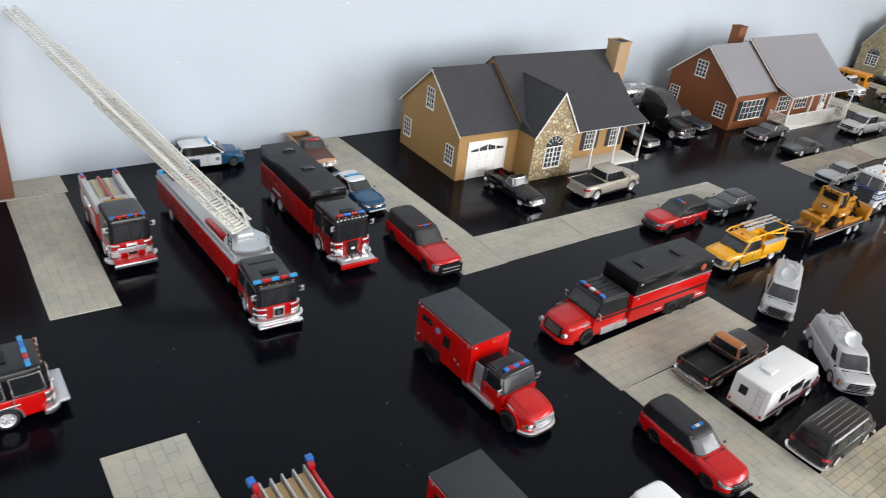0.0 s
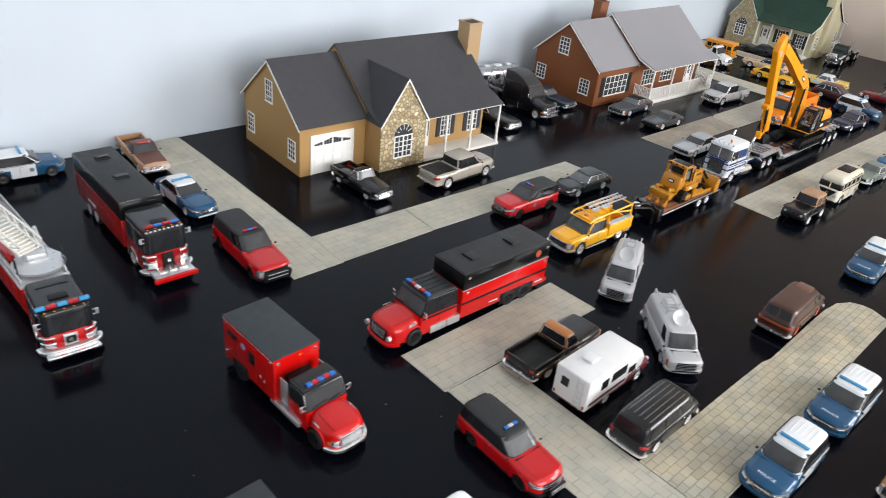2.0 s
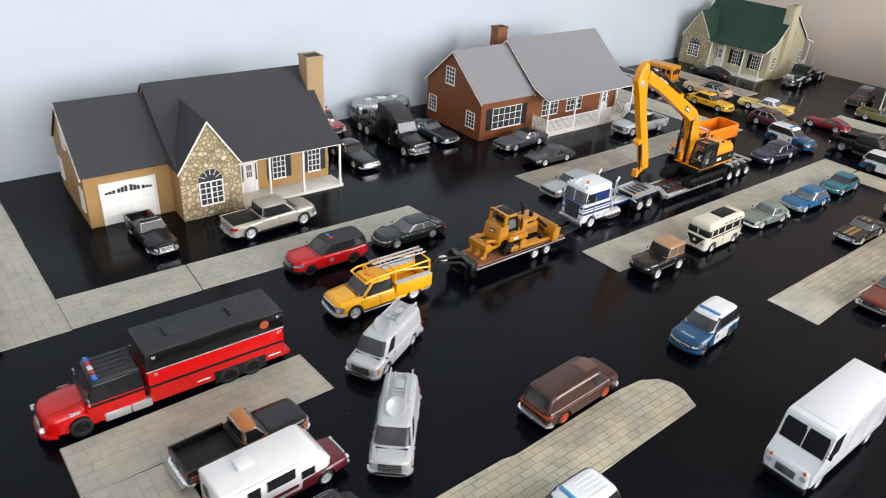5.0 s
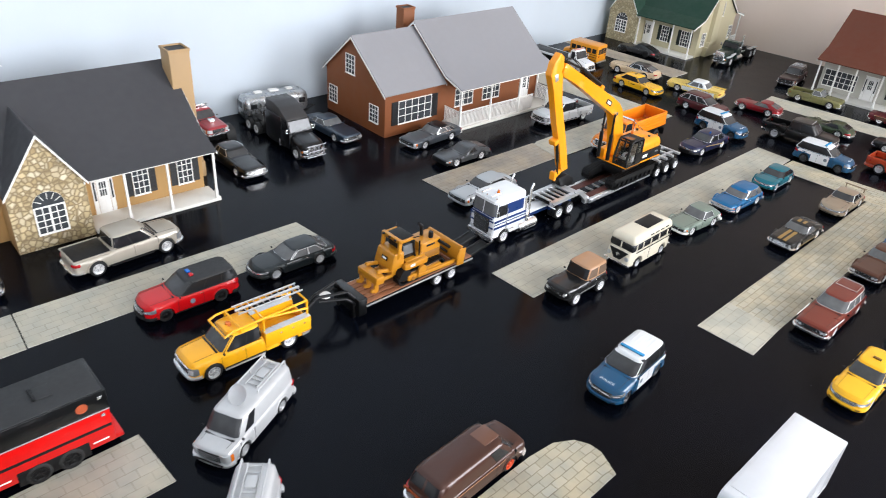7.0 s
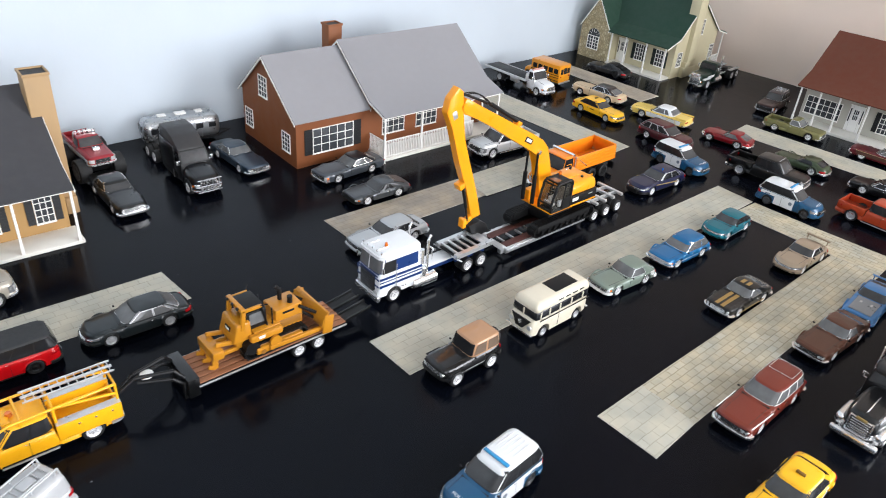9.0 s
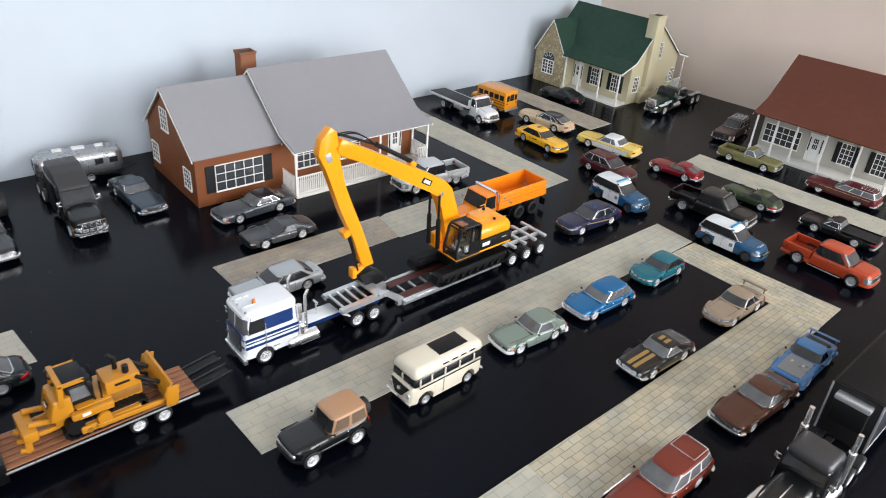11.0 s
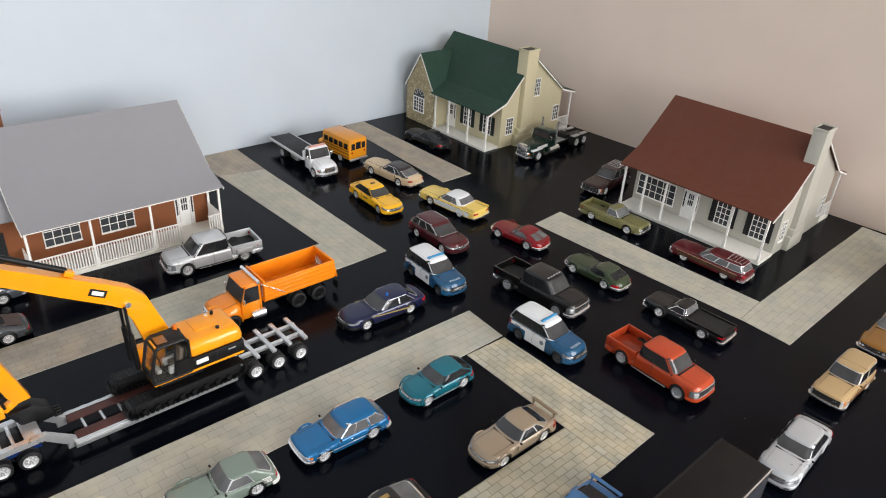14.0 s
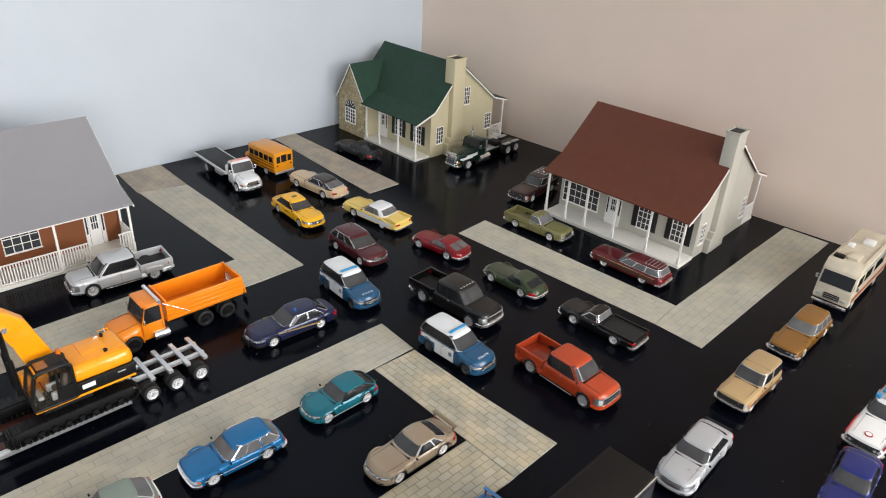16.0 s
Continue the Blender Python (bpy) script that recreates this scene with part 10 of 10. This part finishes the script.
def long_hauler():
    t = thing("semi_truck", "black and chrome die-cast tractor with rounded cab", "toy truck", 1.1180, 0.0385, 179.5)
    K = paint("151617", 0.1)
    half = 15.0
    nosed_cab(t, half, -36, -58, 5, 27, 40, K, K, nose=24, wx=-16, r=7.2, grille=CHROME, rake=3.0, slim=3.0, bow=1.0)
    part("cab_dome", box(24, 26, 8, (-47, 0, 40), 3.4, 4), mat("charcoal_fairing", "2b2a2b", 0.5), t)
    for sy in (1, -1):
        part("front_fender", box(24, 6.5, 9, (-13, sy * 12.6, 12.5), 3.2, 4), CHROME, t, "rounded chrome fender")
        part("exhaust_pipe", merge(cyl((-60, sy * 14.5, 10), (-60, sy * 14.5, 58), 1.6, 12), cyl((-60, sy * 14.5, 20), (-60, sy * 14.5, 44), 2.4, 14)), CHROME, t)
        part("fuel_tank", cyl((-44, sy * 12.5, 9.5), (-66, sy * 12.5, 9.5), 5, 16), CHROME, t)
        part("side_trim", box(30, 0.6, 5, (-20, sy * 9, 22), 0.2), CHROME, t)
    part("windshield_visor", box(5, 26, 1.6, (-38.5, 0, 39.6), 0.6, rot=(0, 14, 0)), CHROME, t, "chrome visor")
    gr = bmesh.new()
    for k in range(7):
        box(0.6, 12, 0.7, (0.6, 0, 11 + k * 1.9), 0.1, 1, bm=gr)
    part("grille_slats", gr, CHROME, t)
    part("gold_badge", box(0.6, 7, 2, (1.0, 0, 23), 0.2), GOLD, t)
    part("hood_strip", box(20, 0.9, 0.7, (-15, 0, 26.9), 0.3, rot=(0, 5, 0)), CHROME, t)
    bx(t, "curved_bumper", -1, 3.4, half + 0.6, 4.5, 9, CHROME, 1.6)
    bx(t, "frame", -112, -56, 5, 8, 13, BLACK, 0.4)
    for xx in (-84, -101):
        axle(t, xx, half + 0.6, 7, 5, CHROME, True)
    s = thing("semi_trailer", "long black die-cast box trailer with silver edges", "toy trailer", 1.2185, 0.0405, 181.2)
    Kt = mat("dark_trailer_skin", "1b1a1b", 0.45, 0.1, 0.1, 0.12, 60, 0.05)
    b = part("box_body", box(163, 32, 39.5, (-81.5, 0, 36.2), 0.6), Kt, s, "black box body")
    part("roof", box(161, 29.5, 0.8, (-81.5, 0, 56.1), 0.2), mat("matte_trailer_roof", "100f0f", 0.5, 0, 0, 0.3, 40, spec=0.2), b)
    for sy in (1, -1):
        part("top_rail", box(163, 1.0, 2.2, (-81.5, sy * 15.9, 55.2), 0.4), CHROME if sy > 0 else BLACK, b)
        part("bottom_rail", box(163, 1.0, 2.2, (-81.5, sy * 15.9, 17.0), 0.4), CHROME, b)
        part("corner_post", box(1.6, 1.4, 39, (-0.6, sy * 15.6, 36.2), 0.3), SILVER, b)
        part("grey_side", box(157, 0.4, 31, (-81.5, sy * 16.0, 36), 0.1), mat("slate_side_panel", "3a3c44", 0.4, 0.3, 0.2, 0.1, 60), b)
        part("landing_leg", box(3, 3, 15, (-44, sy * 11, 8), 0.4), BLACK, s)
    part("front_post", box(1.2, 30, 1.6, (0.3, 0, 55.6), 0.3), BLACK, b)
    rf = part("cooling_unit", box(6, 21, 18, (3.2, 0, 41), 1.0), BLACK, b, "black cooling unit with silver cap")
    part("unit_cap", box(7, 22, 4.0, (3.4, 0, 50.5), 0.8), SILVER, rf)
    for xx in (-131, -148):
        axle(s, xx, 15.8, 6.8, 5, CHROME, True)
    bx(s, "bogie", -157, -122, 8, 8, 17, BLACK, 0.5)


long_hauler()


def motorhome():
    t = thing("motorhome", "weathered cream die-cast motorhome with rusty lower sides", "toy camper", 1.7500, 0.0590, -178.0)
    C = mat("weathered_cream_paint", "cfc4ae", 0.5, 0, 0.1, 0.16, 120, 0.06)
    half = 16.2
    own = bmesh.new()
    prism([(-112, 8), (-2, 8), (0, 10), (-1, 22), (-7, 40), (-13, 46), (-110, 46), (-113, 43)], -half, half, bm=own, bev=1.4)
    b = part("body", own, C, t, "worn cream body")
    q = [(-1.8, -half + 2, 25), (-1.8, half - 2, 25), (-6.0, half - 2, 37), (-6.0, -half + 2, 37)]
    pane(b, q, GLASS, "windshield", 0.6)
    for sy in (1, -1):
        part("rust_band", box(106, 0.4, 5, (-58, sy * half, 15), 0.1), mat("rust_orange_band", "9a5030", 0.6, 0, 0, 0.25, 150), b)
        for x0, x1 in ((-24, -10), (-50, -30), (-88, -60)):
            pane(b, [(x0, sy * half, 27), (x1, sy * half, 27), (x1, sy * half, 37), (x0, sy * half, 37)][::-sy], GLASS, "side_window", 0.3)
        part("headlight", box(1.4, 4.5, 3, (-0.2, sy * 11.4, 13.5), 0.8), LENS, t)
        part("awning", cyl((-20, sy * (half + 0.6), 42), (-90, sy * (half + 0.6), 42), 1.0, 10), SILVER, b)
        part("roof_rail", box(70, 0.8, 1.2, (-60, sy * 13.5, 46.9), 0.3), C, b)
    g = bx(t, "grille", -0.8, 0.8, 7, 11, 17, BLACK, 0.4)
    for k in range(3):
        part("grille_slat", box(0.6, 13, 0.5, (1.0, 0, 12 + k * 2), 0.1), SILVER, g)
    bx(t, "front_bumper", 0, 2.4, half - 0.4, 5.4, 8.4, CHROME, 0.7)
    for xx, yy, sx, sy2, m in ((-30, 2, 14, 11, C), (-75, 2, 12, 10, WHITE), (-55, -9, 7, 6, WHITE)):
        part("roof_unit", box(sx, sy2, 3.4, (xx, yy, 47.4), 0.8), m, b)
    part("roof_vent", box(7, 9, 2.4, (-22, -9, 47.2), 0.5), BLACK, b)
    big_mirror(t, -4, half, 29, SILVER)
    axle(t, -18, half - 0.3, 6.4, 4.6, SILVER)
    axle(t, -84, half - 0.3, 6.4, 4.6, SILVER)


motorhome()


def rescue_wagon():
    t, d = car("roof_gear_wagon", "white die-cast long wagon with roof gear and blue beacons", TC, "wagon", 1.6130, -0.0345, 179.0, 56, 96, "e4e4e2", W=29.5, H=25, belt=15.5, lamps="quad", cab=(0.02, 0.06, 0.56, 0.66), window_trim=SILVER, rim=WHITE, style="disc")
    c0, c1, c2, c3 = d["cab"]
    strobes(t, (c2 - 4,), 9.5, 26.6, (CYAN_LENS,), 4.2)
    strobes(t, (c2 - 4,), -9.5, 26.6, (CYAN_LENS,), 4.2)
    part("roof_rack", box(40, 20, 1.2, (c1 + 24, 0, 26.0), 0.3), SILVER, t)
    part("roof_tank", cyl((c1 + 12, 4, 29), (c1 + 34, 4, 29), 3, 14), SILVER, t)
    part("roof_dome", cyl((c1 + 38, -4, 26.4), (c1 + 38, -4, 30), 3.4, 16, 2.2), WHITE, t)
    part("blue_cable", box(26, 3, 2, (c1 + 24, -8, 27.4), 0.8), CYAN_LENS, t)
    strobes(t, (c1 + 6, c1 + 10), -6, 28, (RED_LENS, CYAN_LENS), 3)
    for sy in (1, -1):
        part("red_fin", box(24, 1.6, 3, (d["xr"] + 13, sy * 13, 15.5), 0.5), RED_LENS, t)
        part("red_side", slab([(20, sy * 14.5, 13.6), (46, sy * 13.6, 13.2), (46, sy * 13.6, 14.8), (20, sy * 14.5, 15.2)][::-sy], 0.4, 0.3), RED_LENS, t)
    part("round_mark", cyl((d["xf"] - 9, 0, 14.6), (d["xf"] - 9, 0, 15.4), 3.0, 18), RED_LENS, t)
    part("round_mark_centre", cyl((d["xf"] - 9, 0, 15.2), (d["xf"] - 9, 0, 15.55), 2.2, 18), WHITE, t)


rescue_wagon()
car("truck_suv", "tan die-cast off-roader with orange-brown roof", TC, "suv", 0.6320, 0.0335, 180.0, 42, 70, "b98a5c", roof=paint("9a4a22"), W=28, H=29, belt=18.5, low=6, r=6, cab=(0.02, 0.04, 0.5, 0.6), side=((0.06, 0.5), (0.56, 0.9)), lamps="rect", tumble=0.92, round=1.0)

wd = mat("red_brown_board", "7a4a38", 0.6, 0, 0, 0.15, 60, 0.08)
b = box(150, 34, 130, (0, 0, 65), 1.5)
o = part("wooden_block", b, wd, None, at=pose(0.0735, 0.7365, 0.0008))
tagged(o, "red-brown wooden block standing against the wall", "wooden block")
